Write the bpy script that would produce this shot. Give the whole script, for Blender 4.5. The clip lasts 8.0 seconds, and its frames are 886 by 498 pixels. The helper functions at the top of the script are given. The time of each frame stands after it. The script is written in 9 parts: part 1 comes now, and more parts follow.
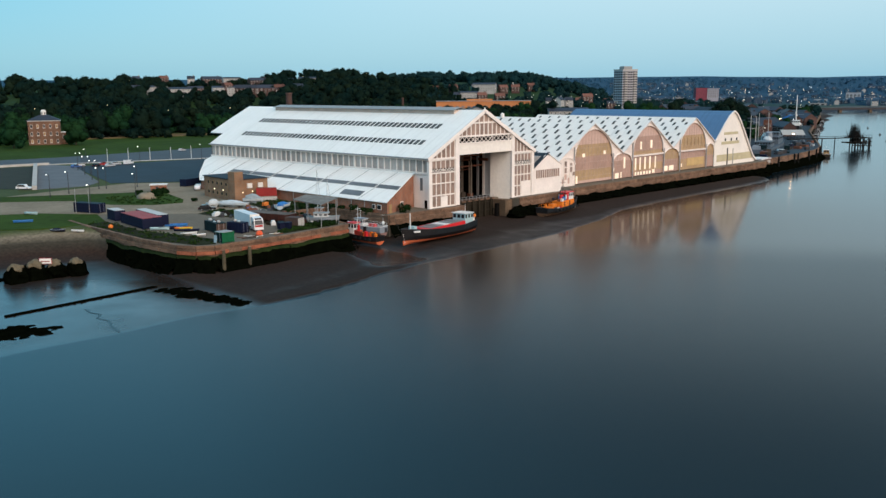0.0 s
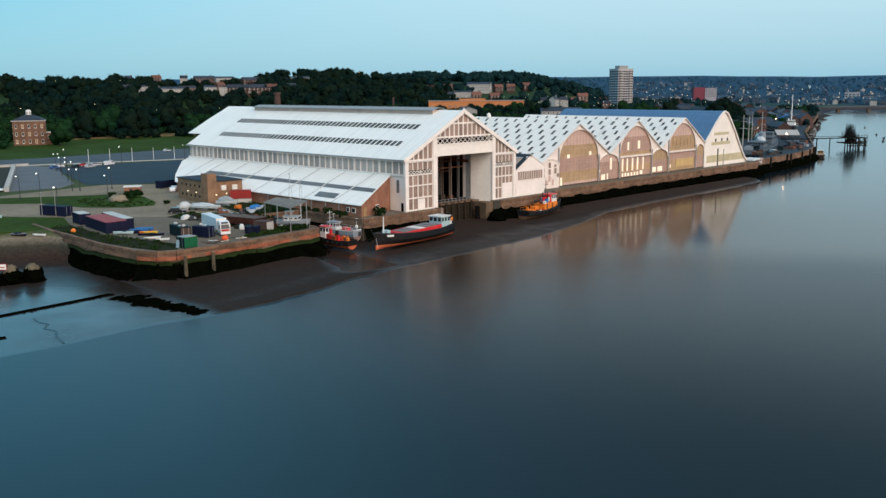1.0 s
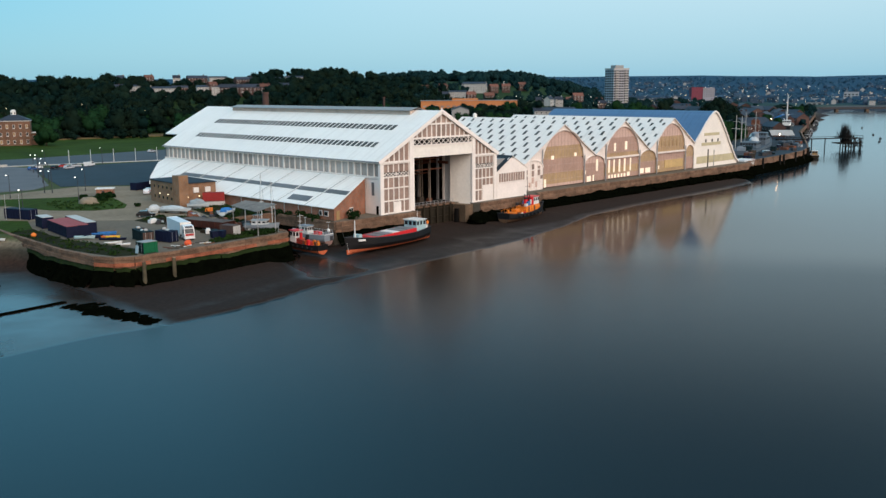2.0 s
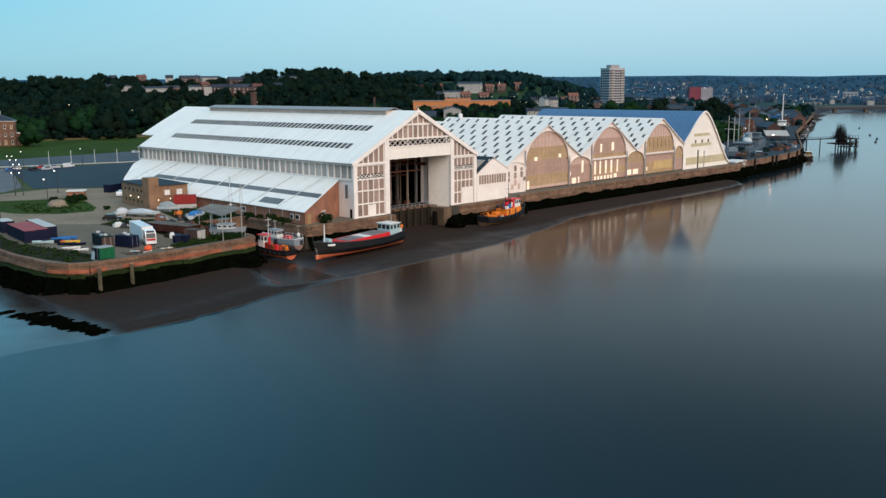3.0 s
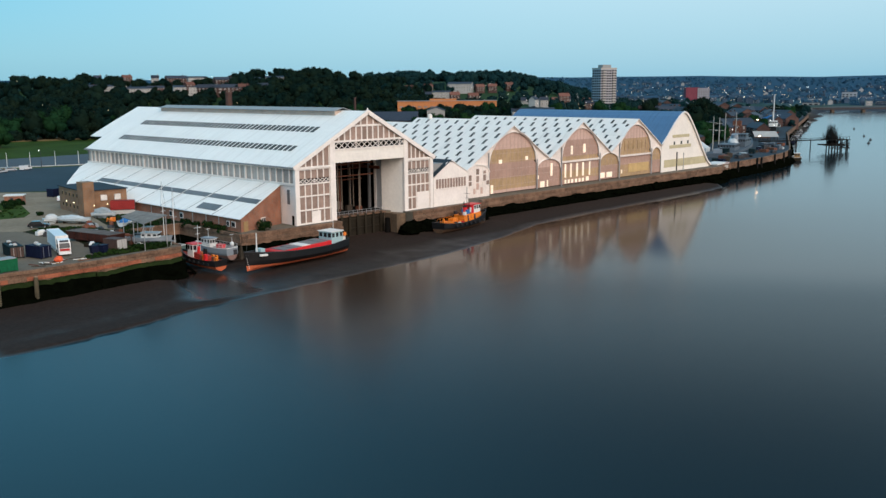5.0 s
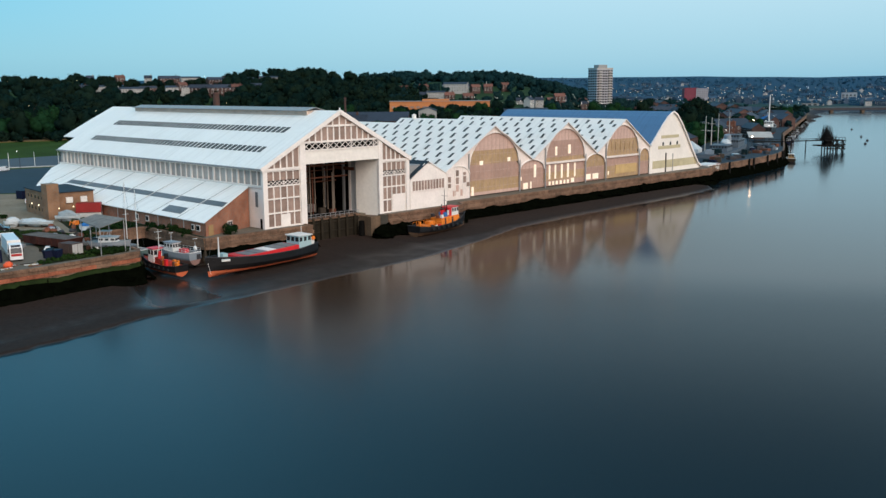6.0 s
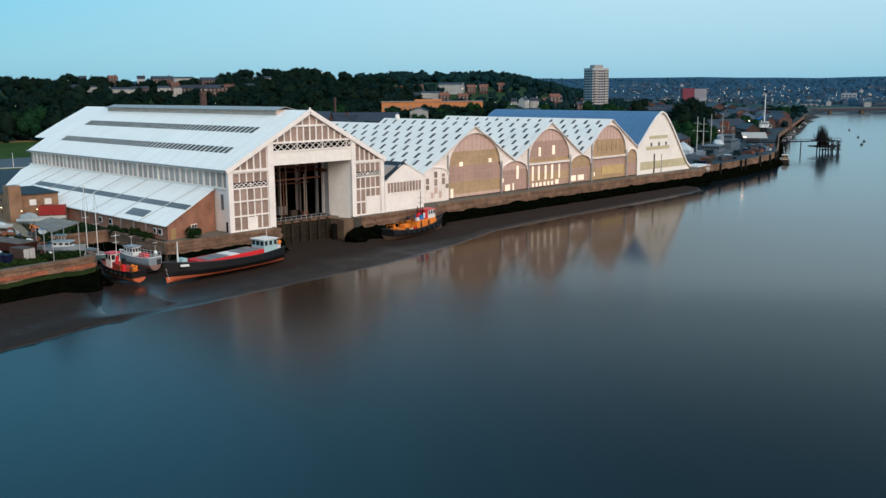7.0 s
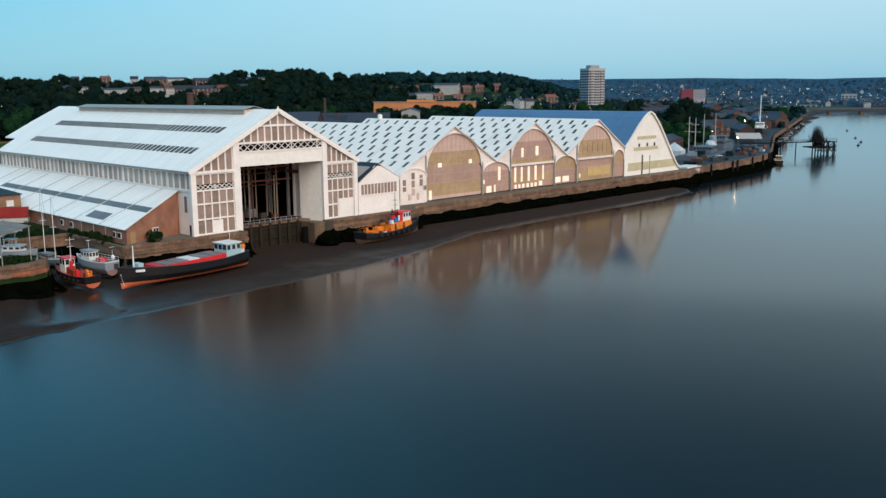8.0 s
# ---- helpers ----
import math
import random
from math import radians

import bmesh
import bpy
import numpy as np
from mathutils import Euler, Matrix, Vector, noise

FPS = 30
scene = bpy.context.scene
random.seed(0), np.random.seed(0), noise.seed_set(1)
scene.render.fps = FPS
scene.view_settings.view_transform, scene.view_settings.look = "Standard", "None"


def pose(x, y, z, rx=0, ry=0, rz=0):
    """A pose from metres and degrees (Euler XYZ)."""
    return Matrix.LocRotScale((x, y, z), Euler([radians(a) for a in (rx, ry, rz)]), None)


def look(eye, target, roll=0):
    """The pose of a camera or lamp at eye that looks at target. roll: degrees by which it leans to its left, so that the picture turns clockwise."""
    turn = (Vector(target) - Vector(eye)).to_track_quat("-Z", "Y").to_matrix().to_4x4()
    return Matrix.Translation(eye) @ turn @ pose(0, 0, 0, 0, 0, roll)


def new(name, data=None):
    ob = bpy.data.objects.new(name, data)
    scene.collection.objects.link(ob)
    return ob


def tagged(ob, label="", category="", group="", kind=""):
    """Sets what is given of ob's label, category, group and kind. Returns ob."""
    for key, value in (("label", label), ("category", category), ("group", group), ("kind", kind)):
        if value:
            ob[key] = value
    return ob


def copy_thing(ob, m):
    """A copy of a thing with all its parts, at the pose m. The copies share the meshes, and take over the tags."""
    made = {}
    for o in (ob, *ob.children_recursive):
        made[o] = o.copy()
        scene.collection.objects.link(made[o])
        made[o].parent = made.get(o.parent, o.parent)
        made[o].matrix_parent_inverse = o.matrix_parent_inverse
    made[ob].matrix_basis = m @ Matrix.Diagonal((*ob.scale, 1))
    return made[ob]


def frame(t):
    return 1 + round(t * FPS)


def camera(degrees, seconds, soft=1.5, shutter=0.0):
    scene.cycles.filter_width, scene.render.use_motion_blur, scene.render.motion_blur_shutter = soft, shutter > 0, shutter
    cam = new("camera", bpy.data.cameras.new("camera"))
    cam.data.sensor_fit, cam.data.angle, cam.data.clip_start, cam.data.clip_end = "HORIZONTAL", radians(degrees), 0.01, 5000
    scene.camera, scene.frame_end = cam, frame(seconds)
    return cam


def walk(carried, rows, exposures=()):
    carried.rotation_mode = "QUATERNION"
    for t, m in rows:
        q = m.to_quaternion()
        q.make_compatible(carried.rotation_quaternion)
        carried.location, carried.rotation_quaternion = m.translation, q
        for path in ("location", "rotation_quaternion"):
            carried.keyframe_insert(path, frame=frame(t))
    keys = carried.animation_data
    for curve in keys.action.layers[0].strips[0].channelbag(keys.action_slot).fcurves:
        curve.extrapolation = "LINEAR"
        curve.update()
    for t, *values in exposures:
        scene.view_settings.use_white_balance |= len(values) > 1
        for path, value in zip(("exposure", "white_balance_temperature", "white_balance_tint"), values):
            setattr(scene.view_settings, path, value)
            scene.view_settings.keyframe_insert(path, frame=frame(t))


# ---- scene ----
cam = camera(52.2, 8.0, 1.45)
PATH = [
    (0, (-171.27, -172.53, 32.29), (-100.91, -103.67, 14.74), -0.38),
    (0.5, (-166.68, -172.34, 32.28), (-96.34, -103.48, 14.70), -0.39),
    (1, (-162.08, -172.16, 32.25), (-91.75, -103.28, 14.65), -0.39),
    (1.5, (-157.46, -171.96, 32.20), (-87.15, -103.07, 14.59), -0.39),
    (3, (-143.53, -171.38, 31.97), (-73.29, -102.42, 14.36), -0.41),
    (3.5, (-138.87, -171.18, 31.86), (-68.65, -102.19, 14.26), -0.41),
    (4, (-134.19, -170.98, 31.73), (-64.01, -101.96, 14.15), -0.41),
    (4.5, (-129.51, -170.79, 31.58), (-59.36, -101.73, 14.02), -0.42),
    (6, (-115.43, -170.23, 30.99), (-45.39, -101.02, 13.52), -0.43),
    (6.5, (-110.72, -170.05, 30.75), (-40.72, -100.79, 13.32), -0.43),
    (7, (-106.02, -169.87, 30.48), (-36.06, -100.56, 13.10), -0.44),
    (7.5, (-101.31, -169.71, 30.19), (-31.40, -100.33, 12.86), -0.44),
    (8, (-96.60, -169.55, 29.86), (-26.74, -100.11, 12.60), -0.45),
]
# the picture turns slightly cooler along the way
walk(cam, [(t, look(eye, target, roll)) for t, eye, target, roll in PATH],
     [(0, 0.0, 6580, 10), (4, -0.02, 6430, 9), (8, -0.05, 6250, 7)])

# ---- dusk sky and the low glow of the set sun ----
GLOW = Vector((-0.22, -0.97, 0.0)).normalized()      # compass direction of the sunset
SUN_LIFT = 38.0


def dusk_sky():
    w = bpy.data.worlds.new("dusk_sky")
    scene.world = w
    w.use_nodes = True
    n, l = w.node_tree.nodes, w.node_tree.links
    n.clear()
    out, bg = n.new("ShaderNodeOutputWorld"), n.new("ShaderNodeBackground")
    co = n.new("ShaderNodeTexCoord")
    sep = n.new("ShaderNodeSeparateXYZ")
    l.new(co.outputs["Generated"], sep.inputs[0])
    ramp = n.new("ShaderNodeValToRGB")
    l.new(sep.outputs["Z"], ramp.inputs[0])
    e = ramp.color_ramp.elements
    e[0].position, e[0].color = 0.0, (0.19, 0.47, 0.61, 1)
    e[1].position, e[1].color = 1.0, (0.02, 0.07, 0.13, 1)
    for p, c in ((0.035, (0.19, 0.51, 0.66, 1)), (0.10, (0.14, 0.52, 0.71, 1)), (0.20, (0.15, 0.60, 0.88, 1)), (0.42, (0.19, 0.78, 1.18, 1))):
        s = e.new(p)
        s.color = c
    # paler towards downriver, warm over the sunset
    side = n.new("ShaderNodeVectorMath")
    side.operation = "DOT_PRODUCT"
    l.new(co.outputs["Generated"], side.inputs[0])
    side.inputs[1].default_value = (0.94, 0.34, 0.0)
    pale = n.new("ShaderNodeMapRange")
    pale.inputs["From Min"].default_value, pale.inputs["From Max"].default_value = 0.58, 1.0
    l.new(side.outputs["Value"], pale.inputs["Value"])
    mix1 = n.new("ShaderNodeMix")
    mix1.data_type = "RGBA"
    low = n.new("ShaderNodeMapRange")
    low.inputs["From Min"].default_value, low.inputs["From Max"].default_value = 0.33, 0.215
    l.new(sep.outputs["Z"], low.inputs["Value"])
    both = n.new("ShaderNodeMath")
    both.operation = "MULTIPLY"
    l.new(pale.outputs[0], both.inputs[0])
    l.new(low.outputs[0], both.inputs[1])
    # unseen high sky away from the sunset, darkened to dim the water's reflections
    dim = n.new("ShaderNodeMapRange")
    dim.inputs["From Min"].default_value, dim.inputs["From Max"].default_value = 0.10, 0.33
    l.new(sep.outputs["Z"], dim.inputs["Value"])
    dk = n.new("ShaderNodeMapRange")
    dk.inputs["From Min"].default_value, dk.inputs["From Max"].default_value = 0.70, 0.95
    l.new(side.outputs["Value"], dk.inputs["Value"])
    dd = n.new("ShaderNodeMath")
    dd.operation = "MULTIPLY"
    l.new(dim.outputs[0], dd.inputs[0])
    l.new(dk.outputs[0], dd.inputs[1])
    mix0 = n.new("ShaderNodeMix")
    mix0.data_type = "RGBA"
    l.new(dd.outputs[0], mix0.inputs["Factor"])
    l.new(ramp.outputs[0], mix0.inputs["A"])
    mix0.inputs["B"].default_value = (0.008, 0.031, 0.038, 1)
    l.new(both.outputs[0], mix1.inputs["Factor"])
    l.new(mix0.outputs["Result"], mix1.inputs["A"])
    rise = n.new("ShaderNodeValToRGB")
    l.new(sep.outputs["Z"], rise.inputs[0])
    rise.color_ramp.elements[0].position, rise.color_ramp.elements[0].color = 0.0, (0.225, 0.50, 0.665, 1)
    rise.color_ramp.elements[1].position, rise.color_ramp.elements[1].color = 0.21, (0.66, 0.775, 0.80, 1)
    mid = rise.color_ramp.elements.new(0.10)
    mid.color = (0.455, 0.67, 0.775, 1)
    l.new(rise.outputs[0], mix1.inputs["B"])
    to = n.new("ShaderNodeVectorMath")
    to.operation = "DOT_PRODUCT"
    l.new(co.outputs["Generated"], to.inputs[0])
    to.inputs[1].default_value = (*GLOW.xy, 0.12)
    near = n.new("ShaderNodeMapRange")
    near.interpolation_type = "SMOOTHSTEP"
    near.inputs["From Min"].default_value, near.inputs["From Max"].default_value = 0.35, 1.05
    l.new(to.outputs["Value"], near.inputs["Value"])
    mix2 = n.new("ShaderNodeMix")
    mix2.data_type = "RGBA"
    l.new(near.outputs[0], mix2.inputs["Factor"])
    l.new(mix1.outputs["Result"], mix2.inputs["A"])
    mix2.inputs["B"].default_value = (1.3, 0.86, 0.62, 1)
    # a thin share of the physical twilight sky
    sky = n.new("ShaderNodeTexSky")
    sky.sky_type = "NISHITA"
    sky.sun_disc = False
    sky.sun_elevation = radians(SUN_LIFT)
    sky.sun_rotation = math.atan2(GLOW.x, GLOW.y)
    mul = n.new("ShaderNodeMix")
    mul.data_type = "RGBA"
    mul.blend_type = "ADD"
    mul.inputs["Factor"].default_value = 0.02
    l.new(mix2.outputs["Result"], mul.inputs["A"])
    l.new(sky.outputs[0], mul.inputs["B"])
    l.new(mul.outputs["Result"], bg.inputs["Color"])
    bg.inputs["Strength"].default_value = 1.0
    l.new(bg.outputs[0], out.inputs[0])


dusk_sky()
sun = new("low_sun", bpy.data.lights.new("low_sun", "SUN"))
sun.data.energy, sun.data.angle, sun.data.color = 2.6, radians(60), (1.0, 0.925, 0.865)
sun.matrix_basis = look((GLOW.x * 100, GLOW.y * 100, 100 * math.tan(radians(SUN_LIFT))), (0, 0, 0))
tagged(sun, "soft warm glow of the setting sun", "sun")
scene.view_settings.exposure = 0.0


# ---- materials ----
def mat(name, c, rough=0.7, metal=0.0, scale=0.4, var=0.25, bump=0.15, rnd=0.0, spec=0.3, emit=None, power=0.0, coat=0.0):
    """A surface whose colour drifts at two scales, with grain in its relief."""
    m = bpy.data.materials.new(name)
    m.use_nodes = True
    n, l = m.node_tree.nodes, m.node_tree.links
    b = n["Principled BSDF"]
    g = n.new("ShaderNodeNewGeometry")
    big, fine = n.new("ShaderNodeTexNoise"), n.new("ShaderNodeTexNoise")
    big.inputs["Scale"].default_value, fine.inputs["Scale"].default_value = scale, scale * 9
    big.inputs["Detail"].default_value, fine.inputs["Detail"].default_value = 5, 4
    l.new(g.outputs["Position"], big.inputs["Vector"])
    l.new(g.outputs["Position"], fine.inputs["Vector"])
    add = n.new("ShaderNodeMath")
    add.operation = "MULTIPLY_ADD"
    add.inputs[1].default_value = 0.45
    l.new(fine.outputs["Fac"], add.inputs[0])
    half = n.new("ShaderNodeMath")
    half.operation = "MULTIPLY"
    half.inputs[1].default_value = 0.55
    l.new(big.outputs["Fac"], half.inputs[0])
    l.new(half.outputs[0], add.inputs[2])
    rng = n.new("ShaderNodeMapRange")
    rng.inputs["From Min"].default_value, rng.inputs["From Max"].default_value = 0.3, 0.7
    rng.inputs["To Min"].default_value, rng.inputs["To Max"].default_value = 1 - var, 1 + var * 0.6
    l.new(add.outputs[0], rng.inputs["Value"])
    fac = rng.outputs[0]
    if rnd:
        info = n.new("ShaderNodeObjectInfo")
        r2 = n.new("ShaderNodeMapRange")
        r2.inputs["To Min"].default_value, r2.inputs["To Max"].default_value = 1 - rnd, 1 + rnd
        l.new(info.outputs["Random"], r2.inputs["Value"])
        mm = n.new("ShaderNodeMath")
        mm.operation = "MULTIPLY"
        l.new(fac, mm.inputs[0])
        l.new(r2.outputs[0], mm.inputs[1])
        fac = mm.outputs[0]
    mul = n.new("ShaderNodeVectorMath")
    mul.operation = "SCALE"
    mul.inputs[0].default_value = c
    l.new(fac, mul.inputs["Scale"])
    l.new(mul.outputs[0], b.inputs["Base Color"])
    b.inputs["Roughness"].default_value = rough
    b.inputs["Metallic"].default_value = metal
    b.inputs["Specular IOR Level"].default_value = spec
    b.inputs["Coat Weight"].default_value = coat
    if bump:
        bp = n.new("ShaderNodeBump")
        bp.inputs["Strength"].default_value = bump
        bp.inputs["Distance"].default_value = 0.05
        l.new(fine.outputs["Fac"], bp.inputs["Height"])
        l.new(bp.outputs[0], b.inputs["Normal"])
    if emit:
        b.inputs["Emission Color"].default_value = (*emit, 1)
        b.inputs["Emission Strength"].default_value = power
    return m


def streaked(name, c, dirt, axis, rough=0.5, amount=0.5, ribs=1.2):
    """Sheeting with run-down streaks across `axis` (0: ribs follow x, 1: ribs follow y) and blotches."""
    m = mat(name, c, rough, scale=0.12, var=0.06, bump=0)
    n, l = m.node_tree.nodes, m.node_tree.links
    b = n["Principled BSDF"]
    old = b.inputs["Base Color"].links[0].from_socket
    g = n.new("ShaderNodeNewGeometry")
    mp = n.new("ShaderNodeMapping")
    mp.inputs["Scale"].default_value = (0.05, 0.9, 0.05) if axis == 0 else (0.9, 0.05, 0.05)
    l.new(g.outputs["Position"], mp.inputs["Vector"])
    ns = n.new("ShaderNodeTexNoise")
    ns.inputs["Scale"].default_value, ns.inputs["Detail"].default_value = 1.0, 7
    l.new(mp.outputs[0], ns.inputs["Vector"])
    r = n.new("ShaderNodeMapRange")
    r.inputs["From Min"].default_value, r.inputs["From Max"].default_value = 0.5, 0.78
    r.inputs["To Max"].default_value = amount
    l.new(ns.outputs["Fac"], r.inputs["Value"])
    mx = n.new("ShaderNodeMix")
    mx.data_type = "RGBA"
    l.new(r.outputs[0], mx.inputs["Factor"])
    l.new(old, mx.inputs["A"])
    mx.inputs["B"].default_value = (*dirt, 1)
    l.new(mx.outputs["Result"], b.inputs["Base Color"])
    wv = n.new("ShaderNodeTexWave")
    wv.bands_direction = "Y" if axis == 0 else "X"
    wv.inputs["Scale"].default_value = ribs
    wv.inputs["Distortion"].default_value = 0.15
    l.new(g.outputs["Position"], wv.inputs["Vector"])
    bp = n.new("ShaderNodeBump")
    bp.inputs["Strength"].default_value, bp.inputs["Distance"].default_value = 0.35, 0.05
    l.new(wv.outputs["Fac"], bp.inputs["Height"])
    l.new(bp.outputs[0], b.inputs["Normal"])
    return m


def lamp_glow(name, c, power):
    return mat(name, c, 0.4, bump=0, emit=c, power=power)


def brickwork(name, c1, c2, mortar):
    m = bpy.data.materials.new(name)
    m.use_nodes = True
    n, l = m.node_tree.nodes, m.node_tree.links
    b = n["Principled BSDF"]
    g = n.new("ShaderNodeNewGeometry")
    sp, cb = n.new("ShaderNodeSeparateXYZ"), n.new("ShaderNodeCombineXYZ")
    l.new(g.outputs["Position"], sp.inputs[0])
    ad = n.new("ShaderNodeMath")
    l.new(sp.outputs["X"], ad.inputs[0])
    l.new(sp.outputs["Y"], ad.inputs[1])
    l.new(ad.outputs[0], cb.inputs["X"])
    l.new(sp.outputs["Z"], cb.inputs["Y"])
    t = n.new("ShaderNodeTexBrick")
    t.inputs["Scale"].default_value = 1.0
    t.inputs["Brick Width"].default_value, t.inputs["Row Height"].default_value = 0.225, 0.075
    t.inputs["Mortar Size"].default_value = 0.01
    t.inputs["Color1"].default_value, t.inputs["Color2"].default_value, t.inputs["Mortar"].default_value = (*c1, 1), (*c2, 1), (*mortar, 1)
    l.new(cb.outputs[0], t.inputs["Vector"])
    ns = n.new("ShaderNodeTexNoise")
    ns.inputs["Scale"].default_value, ns.inputs["Detail"].default_value = 0.35, 6
    l.new(g.outputs["Position"], ns.inputs["Vector"])
    r = n.new("ShaderNodeMapRange")
    r.inputs["From Min"].default_value, r.inputs["From Max"].default_value = 0.3, 0.7
    r.inputs["To Min"].default_value, r.inputs["To Max"].default_value = 0.65, 1.2
    l.new(ns.outputs["Fac"], r.inputs["Value"])
    sc = n.new("ShaderNodeVectorMath")
    sc.operation = "SCALE"
    l.new(t.outputs["Color"], sc.inputs[0])
    l.new(r.outputs[0], sc.inputs["Scale"])
    l.new(sc.outputs[0], b.inputs["Base Color"])
    b.inputs["Roughness"].default_value = 0.9
    return m


def water_surface():
    m = bpy.data.materials.new("river_water")
    m.use_nodes = True
    n, l = m.node_tree.nodes, m.node_tree.links
    b = n["Principled BSDF"]
    b.inputs["IOR"].default_value = 1.23
    b.inputs["Specular Tint"].default_value = (0.77, 0.93, 1.0, 1)
    g = n.new("ShaderNodeNewGeometry")
    sp = n.new("ShaderNodeSeparateXYZ")
    l.new(g.outputs["Position"], sp.inputs[0])
    # breeze line: past it, downriver, the surface lies smoother
    wob = n.new("ShaderNodeTexNoise")
    wob.inputs["Scale"].default_value = 0.02
    l.new(g.outputs["Position"], wob.inputs["Vector"])
    d = n.new("ShaderNodeVectorMath")
    d.operation = "DOT_PRODUCT"
    d.inputs[1].default_value = (0.80, 0.60, 0.0)
    l.new(g.outputs["Position"], d.inputs[0])
    w2 = n.new("ShaderNodeMath")
    w2.operation = "MULTIPLY_ADD"
    w2.inputs[1].default_value = 14.0
    l.new(wob.outputs["Fac"], w2.inputs[0])
    l.new(d.outputs["Value"], w2.inputs[2])
    calm = n.new("ShaderNodeMapRange")
    calm.interpolation_type = "SMOOTHSTEP"
    calm.inputs["From Min"].default_value, calm.inputs["From Max"].default_value = -34.0, 2.0
    l.new(w2.outputs[0], calm.inputs["Value"])
    rg = n.new("ShaderNodeMapRange")
    rg.inputs["To Min"].default_value, rg.inputs["To Max"].default_value = 0.22, 0.11
    l.new(calm.outputs[0], rg.inputs["Value"])
    l.new(rg.outputs[0], b.inputs["Roughness"])
    mp = n.new("ShaderNodeMapping")
    mp.inputs["Rotation"].default_value = (0, 0, radians(35))
    mp.inputs["Scale"].default_value = (0.35, 1.0, 1.0)
    l.new(g.outputs["Position"], mp.inputs["Vector"])
    rip = n.new("ShaderNodeTexNoise")
    rip.inputs["Scale"].default_value, rip.inputs["Detail"].default_value = 0.9, 4
    l.new(mp.outputs[0], rip.inputs["Vector"])
    bp = n.new("ShaderNodeBump")
    bp.inputs["Distance"].default_value = 0.05
    st = n.new("ShaderNodeMapRange")
    st.inputs["To Min"].default_value, st.inputs["To Max"].default_value = 0.25, 0.10
    l.new(calm.outputs[0], st.inputs["Value"])
    l.new(st.outputs[0], bp.inputs["Strength"])
    l.new(rip.outputs["Fac"], bp.inputs["Height"])
    l.new(bp.outputs[0], b.inputs["Normal"])
    # silt clouds
    silt = n.new("ShaderNodeTexNoise")
    silt.inputs["Scale"].default_value, silt.inputs["Detail"].default_value = 0.015, 4
    l.new(g.outputs["Position"], silt.inputs["Vector"])
    mx = n.new("ShaderNodeMix")
    mx.data_type = "RGBA"
    l.new(silt.outputs["Fac"], mx.inputs["Factor"])
    mx.inputs["A"].default_value, mx.inputs["B"].default_value = (0.009, 0.020, 0.027, 1), (0.014, 0.020, 0.023, 1)
    # base colour darkened downriver, in place of the dimmer sky reflection
    dim_mix = n.new("ShaderNodeMapRange")
    dim_mix.interpolation_type = "SMOOTHSTEP"
    dim_mix.inputs["From Min"].default_value, dim_mix.inputs["From Max"].default_value = -190, -90
    l.new(w2.outputs[0], dim_mix.inputs["Value"])
    m2 = n.new("ShaderNodeMix")
    m2.data_type = "RGBA"
    l.new(dim_mix.outputs[0], m2.inputs["Factor"])
    l.new(mx.outputs["Result"], m2.inputs["A"])
    m2.inputs["B"].default_value = (0.006, 0.013, 0.018, 1)
    # brown silt stirred up along the shore
    shore = n.new("ShaderNodeMapRange")
    shore.interpolation_type = "SMOOTHSTEP"
    shore.inputs["From Min"].default_value, shore.inputs["From Max"].default_value = -100, -28
    l.new(sp.outputs["Y"], shore.inputs["Value"])
    upriver = n.new("ShaderNodeMapRange")
    upriver.interpolation_type = "SMOOTHSTEP"
    upriver.inputs["From Min"].default_value, upriver.inputs["From Max"].default_value = 190, 60
    l.new(sp.outputs["X"], upriver.inputs["Value"])
    bay = n.new("ShaderNodeMapRange")
    bay.interpolation_type = "SMOOTHSTEP"
    bay.inputs["From Min"].default_value, bay.inputs["From Max"].default_value = -58, -14
    l.new(sp.outputs["X"], bay.inputs["Value"])
    a1, a2 = n.new("ShaderNodeMath"), n.new("ShaderNodeMath")
    a1.operation = a2.operation = "MULTIPLY"
    l.new(shore.outputs[0], a1.inputs[0])
    l.new(upriver.outputs[0], a1.inputs[1])
    l.new(a1.outputs[0], a2.inputs[0])
    l.new(bay.outputs[0], a2.inputs[1])
    m3 = n.new("ShaderNodeMix")
    m3.data_type = "RGBA"
    l.new(a2.outputs[0], m3.inputs["Factor"])
    l.new(m2.outputs["Result"], m3.inputs["A"])
    m3.inputs["B"].default_value = (0.040, 0.022, 0.013, 1)
    film = n.new("ShaderNodeMapRange")      # a film of silt dulls the shallows
    film.inputs["To Min"].default_value, film.inputs["To Max"].default_value = 0.5, 0.17
    l.new(a2.outputs[0], film.inputs["Value"])
    l.new(film.outputs[0], b.inputs["Specular IOR Level"])
    l.new(m3.outputs["Result"], b.inputs["Base Color"])
    return m


